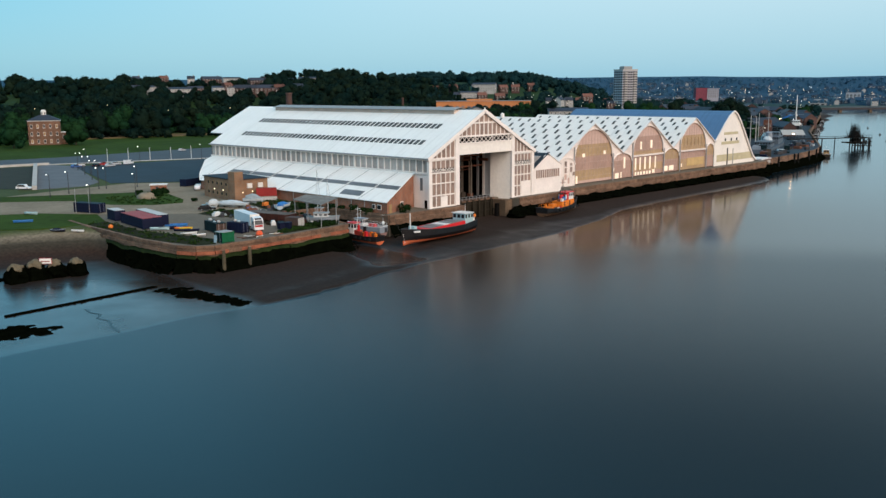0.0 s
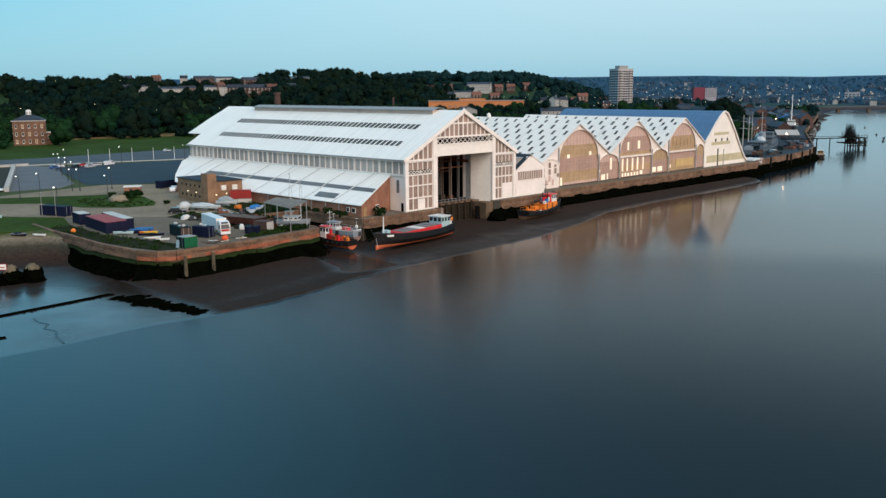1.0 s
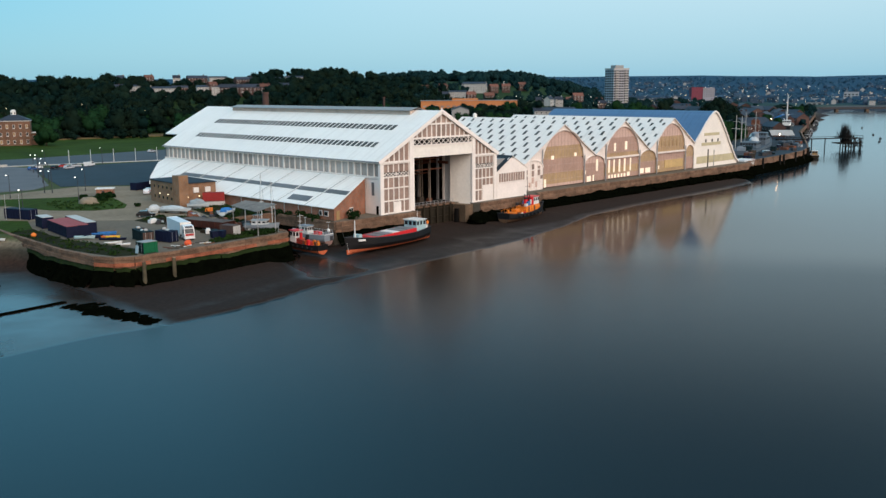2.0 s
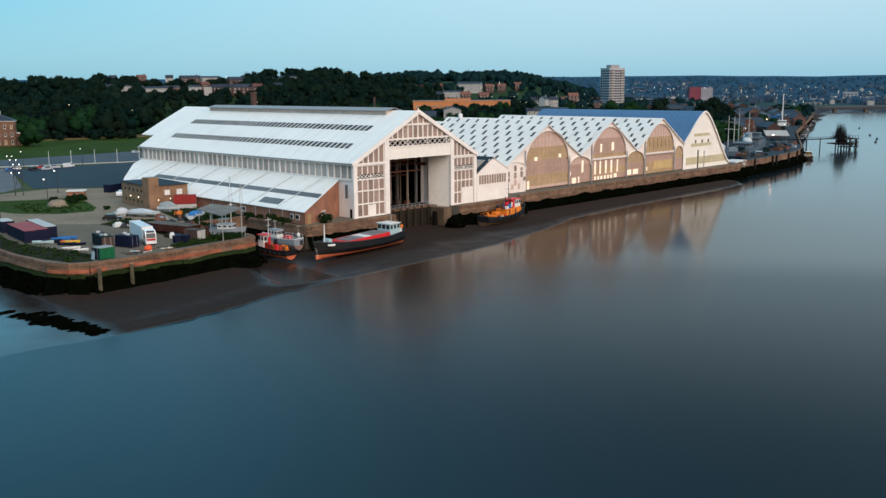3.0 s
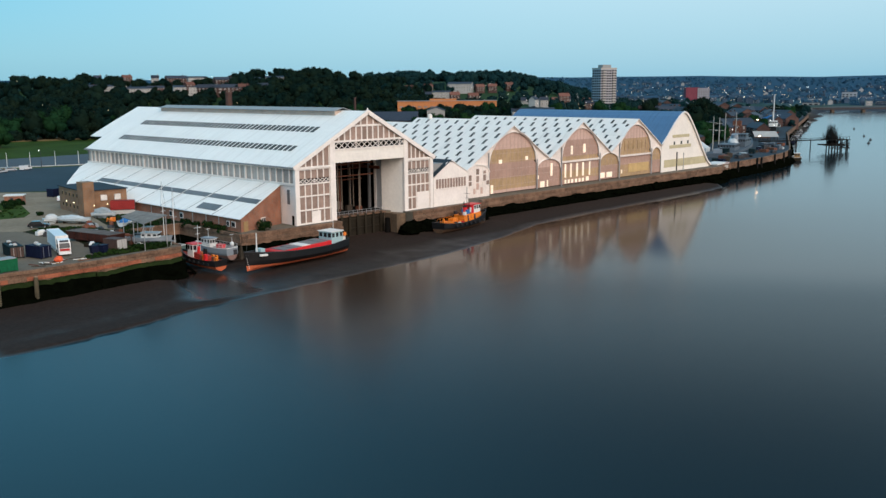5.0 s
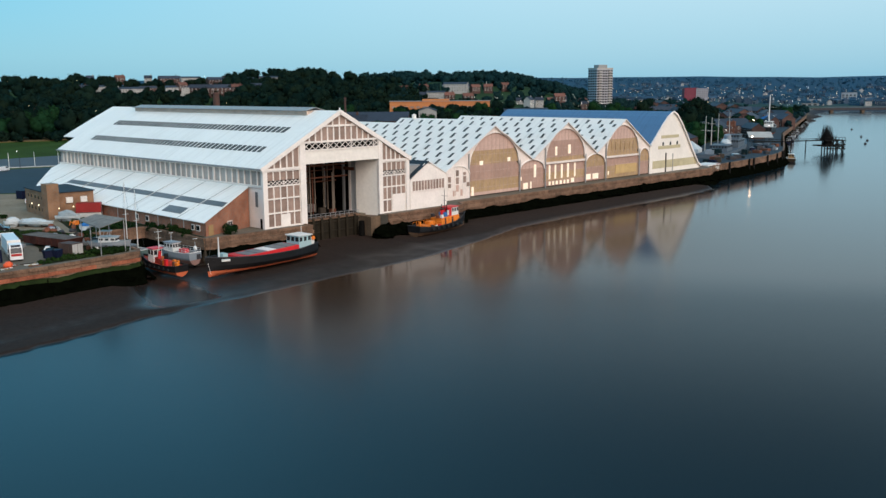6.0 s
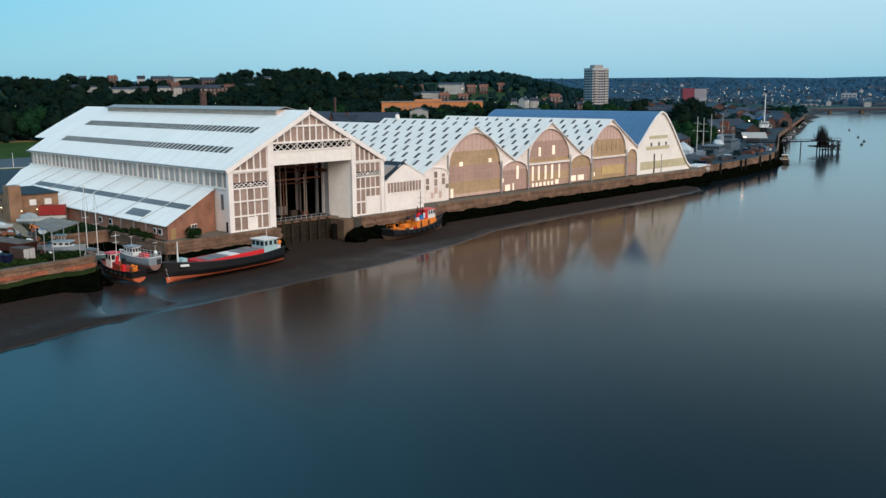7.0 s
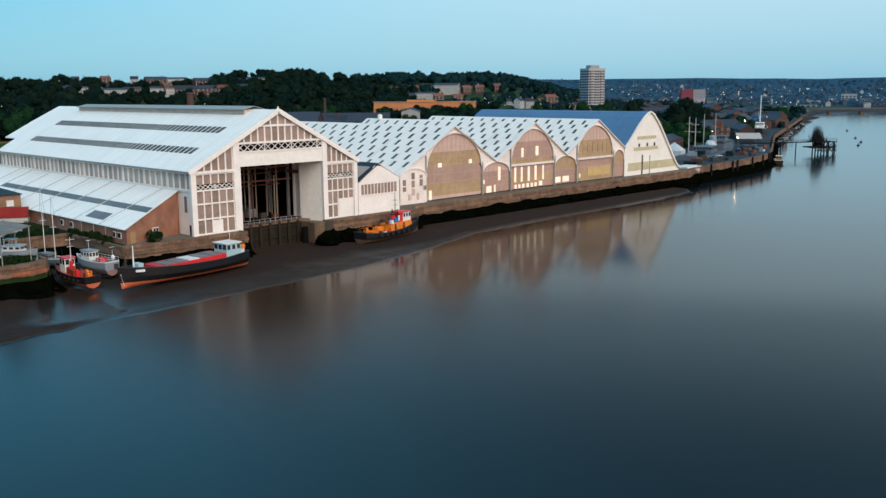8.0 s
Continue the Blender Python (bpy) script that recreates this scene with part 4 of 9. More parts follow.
def lean_to():
    w = thing("lean_to_workshop", "low white-roofed brick lean-to along the great hall", "workshop")
    # roof in bays between raised seams, the near edge cut askew
    def top(y):
        return Vector((-0.35, y, 9.15))

    def low(y):
        return Vector((-15.2, y, 2.95))
    edges = [None, 12, 24, 36, 48, 60, 72, 84, 92]
    prev = (Vector((-0.35, 5.6, 9.15)), Vector((-15.2, 0.5, 2.95)))
    for e in edges[1:]:
        cur = (top(e), low(e))
        Build().prism([prev[0], prev[1], cur[1], cur[0]], (0, 0, 0.16)).put("roof", WHITE_ROOF, w, "white sheet roof bay")
        Build().beam(cur[0] + Vector((0, 0, 0.22)), cur[1] + Vector((0, 0, 0.2)), 0.10, 0.08).put("seam", GREY_SHEET, w)
        f0, f1 = 0.47, 0.585
        a0, a1 = prev[0].lerp(prev[1], f0), prev[0].lerp(prev[1], f1)
        c0, c1 = cur[0].lerp(cur[1], f0), cur[0].lerp(cur[1], f1)
        k0, k1 = 0.04, 0.97
        q = [a0.lerp(c0, k0), a1.lerp(c1, k0), a1.lerp(c1, k1), a0.lerp(c0, k1)]
        if e < 90:
            Build().prism([p + Vector((0, 0, 0.2)) for p in q], (0, 0, 0.06)).put("rooflight", GREY_PANEL, w, "grey translucent rooflight strip")
        prev = cur
    Build().prism([prev[0], prev[1], Vector((-11.5, 98, 4.6)), Vector((-3.2, 108, 7.9)), top(108)], (0, 0, 0.16)).put("roof", WHITE_ROOF, w)
    q = [top(0).lerp(low(0), 0.74), top(0).lerp(low(0), 0.9)]
    Build().prism([Vector((p.x, y, p.z + 0.2)) for p, y in ((q[0], 13.5), (q[1], 13.0), (q[1], 21.5), (q[0], 22))], (0, 0, 0.06)).put("rooflight", GREY_PANEL, w)
    # brick walls
    Build().prism([(-0.3, 5.9, 0), (-14.6, 1.0, 0), (-14.6, 1.0, 2.95), (-0.3, 5.9, 9.0)], (0, 0.35, 0)).put("gable_wall", BRICK, w, "red brick end wall")
    Build().box(-14.6, -14.25, 1.2, 92, 0, 2.95).put("wall", BRICK, w, "long red brick side wall")
    Build().box(-14.6, -0.4, 91.7, 92, 0, 2.9).put("wall", BRICK, w)
    d = Vector((14.3, 4.9, 0)).normalized()
    o = Vector((d.y, -d.x, 0))
    for s, wd, z0, z1, m_, nm in ((1.6, 1.5, 0, 2.3, PALE_DOOR, "door"), (8.0, 1.7, 1.0, 2.4, WHITE_PAINT, "window")):
        c = Vector((-14.6, 1.0, (z0 + z1) / 2)) + d * s + o * 0.06
        ob = lay(nm, m_, w, c, d * wd, o * 0.16, Vector((0, 0, z1 - z0)))
        if nm == "window":
            for k in (-1, 1):
                lay("pane", DARK_GLASS, w, c + d * 0.4 * k + o * 0.08, d * 0.66, o * 0.06, Vector((0, 0, 1.1)))
    for y, wd in ((3.2, 1.6), (5.6, 1.2), (26, 1.5), (31, 1.5)):
        piece("window", WHITE_PAINT, w, -14.72, -14.5, y, y + wd, 0.9, 2.2)
        piece("pane", DARK_GLASS, w, -14.76, -14.6, y + 0.15, y + wd - 0.15, 1.05, 2.05)
    for y in (9.5, 15, 21, 41, 52):
        Build().cyl((-15.0, y, 0), (-15.0, y, 2.9), 0.09).put("downpipe", STEEL, w)


PALE_DOOR = mat("faded_ochre_door", (0.34, 0.22, 0.10), 0.7)
lean_to()


# ---- annex and arched slips ----
def annex():
    a = thing("gabled_annex", "small white-boarded gabled annex with a window band", "shed")
    y = -0.2
    prof = [(44.7, 0), (58.2, 0), (58.2, 8.4), (52.6, 11.5), (50.2, 11.7), (44.7, 7.6)]
    Build().prism([(x, y, z) for x, z in prof], (0, 0.3, 0)).put("gable_wall", WHITE_PAINT, a)
    for i in range(11):
        x = 45.6 + 1.08 * i
        piece("pane", DUSTY_GLASS, a, x, x + 0.78, y - 0.06, y + 0.1, 4.8, 7.3)
    piece("sill", WHITE_PAINT, a, 45.3, 57.6, y - 0.14, y + 0.05, 4.55, 4.8)
    Build().prism([(58.3, y - 0.2, 8.35), (51.4, y - 0.2, 12.1), (51.4, 60, 12.1), (58.3, 60, 8.35)], (0, 0, 0.2)).put("roof", PALE_ROOF, a)
    Build().prism([(44.5, y - 0.2, 8.0), (51.4, y - 0.2, 12.1), (51.4, 60, 12.1), (44.5, 60, 8.0)], (0, 0, 0.2)).put("roof", ASPHALT, a, "dark felted roof slope")
    Build().box(44.6, 50.3, 1.2, 8, 9.0, 11.4).put("plant_box", GREY_SHEET, a, "dark boxed roof gully")
    Build().box(44.7, 45.0, 0, 60, 0, 8).put("wall", WHITE_PAINT, a)
    Build().box(57.9, 58.2, 0, 60, 0, 8.3).put("wall", WHITE_PAINT, a)


annex()
FRONT = 6.5
SLIP_L = 78.0


def arch_fn(x0, x1, spring, crown, power=2.2):
    c, r = (x0 + x1) / 2, (x1 - x0) / 2
    return lambda x: spring + (crown - spring) * max(0.0, 1 - (abs(x - c) / r) ** power) ** 0.5


def arch_face(parent, x0, x1, arch, roof, y):
    """Boarded spandrel between an arch and the roof above it."""
    n = 28
    xs = [x0 + (x1 - x0) * i / n for i in range(n + 1)]
    Build().prism([(x, y, arch(x)) for x in xs] + [(x, y, max(roof(x), arch(x) + 0.1)) for x in xs[::-1]], (0, 0.35, 0)).put("gable_wall", BOARDS, parent, "pale boarded spandrel over the arch")
    Build().ribbon([(x0 + (x1 - x0) * i / n, y - 0.1, arch(x0 + (x1 - x0) * i / n)) for i in range(n + 1)], 0.3, 0.3).put("arch_rib", WHITE_PAINT, parent)


def glass_bands(parent, x0, x1, arch, bands, y):
    n = 22
    for z0, z1, m_ in bands:
        b = Build()
        for i in range(n):
            a, c = x0 + (x1 - x0) * i / n, x0 + (x1 - x0) * (i + 1) / n
            za, zc = min(z1, arch(a)), min(z1, arch(c))
            if za <= z0 and zc <= z0:
                continue
            b.prism([(a, y + 0.3, z0), (c, y + 0.3, z0), (c, y + 0.3, max(zc, z0 + 0.01)), (a, y + 0.3, max(za, z0 + 0.01))], (0, 0.1, 0))
        if b.v:
            b.put("glazing", m_, parent)
    k = max(3, round((x1 - x0) / 1.8))
    for i in range(1, k):
        x = x0 + (x1 - x0) * i / k
        piece("mullion", MUNTIN, parent, x - 0.04, x + 0.04, y + 0.24, y + 0.3, 0.2, arch(x))
    for z in np.arange(2.4, arch((x0 + x1) / 2), 2.4):
        xs = [x0 + (x1 - x0) * i / 60 for i in range(61) if arch(x0 + (x1 - x0) * i / 60) > z]
        if xs:
            piece("transom", MUNTIN, parent, xs[0], xs[-1], y + 0.24, y + 0.3, z - 0.04, z + 0.04)


BOARDS = mat("pinkish_white_boarding", (0.78, 0.69, 0.63), 0.6, scale=0.2, var=0.2)
MUNTIN = mat("brown_grey_glazing_bar", (0.50, 0.37, 0.31), 0.6)


ARCH = 1.78


def covered_slip(k, apex, xl, xr, zl, zr, bays, crown_z=20.0):
    s = thing("covered_slip", "arched slipway shed with a white roof dotted with rooflights", "boat shed", "arched slipway sheds")

    def roof(x):
        return crown_z - (crown_z - zl) * (apex - x) / (apex - xl) if x < apex else crown_z - (crown_z - zr) * (x - apex) / (xr - apex)
    _, b0, b1, spring, crown, _ = bays[0]
    vault = arch_fn(b0, b1, spring, crown, ARCH)

    def cover(x, y):
        """Roof height: straight slopes that swell over the arch at the front."""
        z = roof(x)
        if b0 < x < b1:
            z += step(FRONT + 15, FRONT + 1, y) * max(0.0, vault(x) + 0.1 - z)
        return z
    ys = [FRONT - 0.5, FRONT + 1, FRONT + 3, FRONT + 5, FRONT + 7, FRONT + 9, FRONT + 12, FRONT + 15, FRONT + SLIP_L]
    for x0, x1 in ((xl, apex), (apex, xr)):
        xs = [x0 + (x1 - x0) * i / 24 for i in range(25)]
        r = Build()
        for dz in (0.2, 0.0):
            o = len(r.v)
            r.v += [(x, y, cover(x, y) + dz) for y in ys for x in xs]
            q = [(o + 25 * j + i, o + 25 * j + i + 1, o + 25 * j + i + 26, o + 25 * j + i + 25) for j in range(len(ys) - 1) for i in range(24)]
            r.f += q if dz else [f[::-1] for f in q]
        r.put("roof", PALE_ROOF, s, "pale sheet roof slope swelling over the arch")
    # staggered rooflights
    for x0, z0 in ((xl, zl), (xr, zr)):
        e = Vector((apex - x0, 0, crown_z - z0))
        for row in range(6):
            f = 0.14 + 0.15 * row
            c = Vector((x0, 0, z0)) + e * f
            for i in range(15):
                y = FRONT + 1.6 + 5.1 * i + (2.5 if row % 2 else 0)
                if y > FRONT + SLIP_L - 2:
                    continue
                lay("rooflight", ROOFLIGHT, s, Vector((c.x, y, cover(c.x, y) + 0.22)), e * 0.105, Vector((0, 0.95, 0)), Vector((0, 0, 0.12)))
    if k == 0:
        arch_face(s, 65.5, 74.0, lambda x: 6.0, roof, FRONT)
    for kind, x0, x1, spring, crown, bands in bays:
        arch = arch_fn(x0, x1, spring, crown, ARCH if kind == "main" else 2.0)
        arch_face(s, x0, x1, arch, lambda x: cover(x, FRONT) if kind == "main" else skyline(x), FRONT)
        glass_bands(s, x0, x1, arch, bands, FRONT)
        Build().cyl((x0, FRONT - 0.3, 0), (x0, FRONT - 0.3, 12.6 if kind == "main" else 9.5), 0.22).put("downpipe", STEEL, s)
    for x0, z0 in ((xl, zl), (xr, zr)):
        Build().ribbon([(apex + (x0 - apex) * i / 20, FRONT - 0.55, cover(apex + (x0 - apex) * i / 20, FRONT) + 0.08) for i in range(21)], 0.24, 0.24).put("barge_board", BOARDS, s)
    Build().prism([(xl, FRONT + SLIP_L, 0), (xr, FRONT + SLIP_L, 0), (xr, FRONT + SLIP_L, zr), (apex, FRONT + SLIP_L, crown_z), (xl, FRONT + SLIP_L, zl)], (0, 0.3, 0)).put("end_wall", BOARDS, s)
    Build().box(xl, xr, FRONT + 3, FRONT + 3.2, 0, 7.5).put("inner_floor_edge", MUNTIN, s)
    return s


def skyline(x):
    """Height of the arched sheds' roofs over their fronts."""
    for apex, xl, xr, zl, zr in ((85.0, 65.5, 102.8, 8.6, 9.2), (120.3, 102.8, 136.7, 9.2, 9.2), (153.3, 136.7, 169.6, 9.2, 9.8)):
        if xl <= x <= xr:
            return 20.0 - (20.0 - zl) * (apex - x) / (apex - xl) if x < apex else 20.0 - (20.0 - zr) * (x - apex) / (xr - apex)
    return 9.0


B_A = ((0.3, 1.2, PINK), (1.2, 4.6, OCHRE), (4.6, 9.2, MAUVE), (9.2, 13.2, OCHRE), (13.2, 20, PINK))
B_B = ((0.3, 1.9, MAUVE), (1.9, 4.6, OCHRE), (4.6, 7.4, MAUVE), (7.4, 9.2, OCHRE), (9.2, 14.5, MAUVE), (14.5, 20, PINK))
B_C = ((0.3, 4.4, OCHRE), (4.4, 7.6, MAUVE), (7.6, 9.2, OCHRE), (9.2, 13.5, OCHRE), (13.5, 20, PINK))
N_A = ((0.3, 6.5, MAUVE), (6.5, 12, PINK))
N_B = ((0.3, 5.0, MAUVE), (5.0, 12, OCHRE))
covered_slip(0, 85.0, 65.5, 102.8, 8.6, 9.2, (("main", 74.0, 96.7, 8.0, 18.3, B_A), ("small", 96.7, 109.0, 6.0, 9.2, N_A)))
covered_slip(1, 120.3, 102.8, 136.7, 9.2, 9.2, (("main", 109.2, 130.5, 8.0, 18.3, B_B), ("small", 130.5, 142.0, 6.0, 9.2, N_B)))
covered_slip(2, 153.3, 136.7, 169.6, 9.2, 9.8, (("main", 142.2, 162.8, 8.0, 18.3, B_C), ("small", 162.8, 169.6, 6.0, 9.6, N_B)))


def lit(parent, x0, x1, z0, z1):
    piece("lit_window", LIT_WINDOW, parent, x0, x1, FRONT + 0.1, FRONT + 0.28, z0, z1)


SHEDS = [o for o in scene.objects if o.name.startswith("covered_slip")]
for k, boxes in enumerate((
        ((79.0, 80.4, 9.0, 10.2), (91.4, 92.6, 9.4, 10.6), (75.4, 76.4, 0.3, 2.9), (98.8, 101.0, 0.3, 2.2), (102.2, 102.8, 0.3, 2.4), (104.0, 105.0, 3.6, 7.6), (97.4, 98.0, 3.0, 4.2)),
        ((114.6, 115.6, 9.8, 12.6), (121.4, 122.7, 10.0, 12.9), (111.4, 112.2, 2.4, 6.9), (114.4, 115.2, 2.4, 6.9), (117.7, 118.6, 2.4, 6.9), (121.0, 121.9, 2.4, 6.9), (124.8, 125.5, 2.4, 6.9),
         (111.5, 112.4, 0.5, 1.7), (113.3, 114.2, 0.5, 1.7), (115.1, 116.1, 0.5, 1.7), (117.2, 118.2, 0.5, 1.7), (119.2, 120.1, 0.5, 1.7), (121.0, 122.0, 0.5, 1.7), (123.2, 124.8, 0.6, 2.0), (131.4, 134.0, 0.8, 2.6), (135.2, 138.4, 0.8, 2.6)),
        ((144.0, 144.6, 1.5, 2.8),))):
    for b in boxes:
        lit(SHEDS[k], *b)
for k, x0, x1 in ((1, 109.2, 130.5), (2, 142.2, 162.8)):
    piece("gallery_rail", BOARDS, SHEDS[k], x0, x1, FRONT - 0.25, FRONT + 0.25, 7.3, 7.9)
for x in (145.8, 148.4, 151.2, 154.0, 156.8, 159.2):
    piece("tall_pane", OCHRE, SHEDS[2], x, x + 1.2, FRONT + 0.12, FRONT + 0.28, 9.6, 12.6)
piece("tan_panel", mat("tan_panelling", (0.55, 0.38, 0.17), 0.5), SHEDS[2], 148.5, 161.5, FRONT + 0.12, FRONT + 0.28, 1.6, 4.6)


def side_porch():
    p = thing("glazed_side_bay", "narrow round-headed bay with tall windows beside the arches", "shed")
    y, x0, x1 = FRONT - 0.6, 63.7, 73.8
    arch = arch_fn(x0, x1, 6.9, 9.4, 2.0)
    xs = [x0 + (x1 - x0) * i / 20 for i in range(21)]
    Build().prism([(x0, y, 0), (x1, y, 0)] + [(x, y, arch(x)) for x in xs[::-1]], (0, 0.4, 0)).put("wall", BOARDS, p, "pinkish white boarded front")
    Build().ribbon([(x, y - 0.12, arch(x) + 0.05) for x in xs], 0.3, 0.28).put("arch_rib", WHITE_PAINT, p)
    for x, rows in ((65.0, ((3.5, 4.7), (5.0, 6.6))), (66.9, ((1.0, 2.6),)), (68.2, ((2.2, 4.1), (4.4, 6.2), (6.6, 8.3))), (71.2, ((4.6, 6.4), (6.7, 7.6))), (72.6, ((3.4, 4.6),)), (70.0, ((0.9, 2.8),))):
        for z0, z1 in rows:
            piece("pane", DUSTY_GLASS if z0 > 3 else PINK, p, x, x + 1.15, y - 0.05, y + 0.1, z0, z1)
            piece("window_frame", WHITE_PAINT, p, x - 0.12, x + 1.27, y - 0.1, y + 0.1, z0 - 0.16, z0)
    for x in (64.6, 67.6, 70.9):
        piece("mullion", WHITE_PAINT, p, x, x + 0.16, y - 0.1, y + 0.05, 0.2, arch(x + 0.08) - 0.2)
    r = Build()
    for k in range(20):
        a, c = xs[k], xs[k + 1]
        r.prism([(a, y, arch(a) + 0.02), (c, y, arch(c) + 0.02), (c, y + 9, arch(c) + 0.02), (a, y + 9, arch(a) + 0.02)], (0, 0, 0.16))
    r.put("roof", PALE_ROOF, p, "curved pale sheet roof")
    Build().box(x0, x0 + 0.3, y, y + 20, 0, 6.9).put("side_wall", BOARDS, p)


side_porch()
turret = thing("roof_turret", "small white ventilator turret on the shed ridge", "ventilator")
Build().cyl((0, 0, 0), (0, 0, 1.1), 0.9, 0.8, 10).put("drum", WHITE_PAINT, turret)
Build().cyl((0, 0, 1.1), (0, 0, 1.7), 1.05, 0.15, 10).put("cap", WHITE_PAINT, turret)
turret.matrix_basis = pose(120.3, 77.4, 20.1)


def timber_slip():
    s = thing("timber_slip_shed", "great timber slip shed with a curved blue slate roof", "boat shed")
    prof = [(169.8, 10.2), (173.5, 13.4), (177.5, 17.2), (181, 20.0), (183.6, 21.4), (185.0, 21.8), (187.2, 20.9), (190.4, 18.0), (194.5, 13.4), (199.0, 7.8), (203.5, 2.4), (206.3, 0.6)]
    L = 80
    r = Build().prism([(x, FRONT - 0.2, z + 0.25) for x, z in prof] + [(x, FRONT - 0.2, z) for x, z in prof[::-1]], (0, L + 0.2, 0))
    r.put("roof", SLATE, s, "blue-grey slate roof, curved like an upturned hull")
    Build().prism([(170.0, FRONT, 0)] + [(x, FRONT, z) for x, z in prof] + [(206.0, FRONT, 0)], (0, 0.3, 0)).put("gable_wall", CREAM, s, "cream-painted boarded gable")
    e = Build().ribbon([(x, FRONT - 0.45, z + 0.1) for x, z in prof], 0.5, 0.55)
    e.put("barge_board", WHITE_PAINT, s)
    for x0, x1, z0, z1 in ((177.4, 189.6, 12.4, 13.5), (175.5, 191.0, 8.5, 9.7), (172.0, 203.2, 1.6, 4.4)):
        piece("louvre_band", TAN, s, x0, x1, FRONT - 0.1, FRONT + 0.05, z0, z1)
    for x in (178.3, 183.4, 188.2):
        piece("window", DARK_GLASS, s, x, x + 0.9, FRONT - 0.12, FRONT + 0.05, 9.8, 11.0)
    piece("drainpipe", DARK_STEEL, s, 180.6, 180.95, FRONT - 0.35, FRONT, 0, 7.0)
    piece("drainpipe", STEEL, s, 185.6, 185.8, FRONT - 0.3, FRONT, 0, 6.5)
    Build().box(170, 206, FRONT + L, FRONT + L + 0.3, 0, 6).put("end_wall", CREAM, s)


TAN = mat("tan_louvres", (0.50, 0.44, 0.28), 0.6)
timber_slip()


# ---- ground cover: roads, dirt, grass, basin ----
DIRT = mat("pale_trodden_dirt", (0.225, 0.190, 0.140), 0.95, spec=0.08, scale=0.08, var=0.38, bump=0.3)
PAVING = mat("grey_stone_paving", (0.112, 0.120, 0.132), 0.85, scale=0.1, var=0.25)
EARTH = mat("dark_basin_floor", (0.022, 0.024, 0.015), 0.95, scale=0.2, var=0.4)
DRY_BANK = mat("dry_grass_bank", (0.13, 0.095, 0.04), 0.95, scale=0.1, var=0.4)

WEEDY = mat("dark_weedy_ground", (0.020, 0.023, 0.010), 0.95, scale=0.25, var=0.7, bump=0.6, spec=0.06)


def sheet(name, poly, z, material, label, category):
    b = Build()
    b.prism([(x, y, -0.5) for x, y in poly], (0, 0, 0.5 + z))
    return tagged(b.put(name, material), label, category, kind="structure")


sheet("dirt_ground", [(-74, 50), (-66, 58), (-31.4, 24.2), (-24, 30), (-12.2, 42), (-5, 112), (-22, 128), (-52, 122), (-68, 118), (-78, 96), (-120, 105), (-130, 86), (-92, 74), (-80, 62)], 0.02, DIRT, "pale trodden dirt behind the pier", "dirt")
sheet("lawn_strip", [(-125, 135), (-68, 118), (-39, 101), (-31, 98), (-28, 92), (-33.8, 70), (-38, 63.2), (-46, 64.5), (-54, 74), (-58, 92), (-72, 104), (-122, 116)], 0.06, GRASS, "strip of rough grass beside the dirt track", "grass")
sheet("beach_grass", [(-100, 66), (-97, 52), (-92, 47.5), (-87, 44), (-81, 42.6), (-76.9, 43), (-76.6, 42), (-70.4, 44), (-66, 58), (-76, 72), (-90, 80)], 0.045, GRASS, "rough grass above the beach", "grass")
sheet("pier_verge", [(-76.6, 42), (-77, 14), (-75.6, 3), (-73.6, -4.6), (-70, -6.2), (-66.4, -0.6), (-69.5, 14), (-71.8, 24), (-70.4, 44)], 0.04, WEEDY, "dark weedy verge along the pier's edge", "grass")
sheet("pier_front_grass", [(-52, -5.2), (-34.4, -3.6), (-34, -0.5), (-40, 1.6), (-47, 1.0), (-53, -3.2)], 0.04, WEEDY, "rough grass along the pier's river edge", "grass")
sheet("dock_yard", [(214, 40), (345, 37), (480, 97.5), (840, 236), (1060, 322), (1000, 380), (840, 330), (560, 300), (330, 220), (214, 150)], 0.03, ASPHALT, "dark dockyard ground beside the docks", "yard")
sheet("car_park", [(-26, 133), (-8, 120), (-3, 113), (70, 113), (110, 140), (120, 186), (57, 208), (-4.5, 212)], 0.03, ASPHALT, "dark blue-grey asphalt car park", "car park")
sheet("road", [(-160, 284), (-24, 240), (-6, 232), (57, 211), (150, 178), (230, 230), (110, 280), (13, 271), (-12, 275), (-160, 326)], 0.03, ROADWAY, "wide worn road beyond the car park", "road")
sheet("kerb", [(-24, 238), (-6, 230.4), (57, 209.4), (130, 182), (130, 184.6), (57, 211.6), (-6, 232.8), (-24, 240.4)], 0.16, KERB, "pale kerb between road and car park", "kerb")
sheet("paved_ramp", [(-52, 132), (-36, 130), (-27, 140), (-3, 214), (-7, 230), (-14, 228)], 0.05, PAVING, "grey paved ramp beside the basin", "paving")
sheet("basin_floor", [(-60, 144), (-52, 133), (-15, 226), (-28, 230), (-110, 250), (-140, 170)], 0.03, EARTH, "dark empty basin floor", "basin")
sheet("basin_wall", [(-53.2, 133), (-52, 132), (-13.4, 228), (-15, 228)], 1.3, KERB, "pale wall along the basin", "wall")
sheet("road_edge_wall", [(-120, 262), (-26, 233), (-7, 231), (-7, 232), (-26, 234.2), (-120, 263.4)], 0.9, KERB, "low pale wall beside the road", "wall")
sheet("park_lawn", [(-170, 330), (-12, 276), (13, 272), (110, 281), (230, 232), (330, 300), (290, 400), (150, 436), (20, 470), (-120, 520)], 0.05, GRASS, "broad mown lawn below the wood", "lawn")
sheet("dry_bank", [(70, 425), (110, 415), (200, 398), (230, 420), (150, 452), (60, 462)], 0.5, DRY_BANK, "bank of dry brown grass at the wood's foot", "bank")


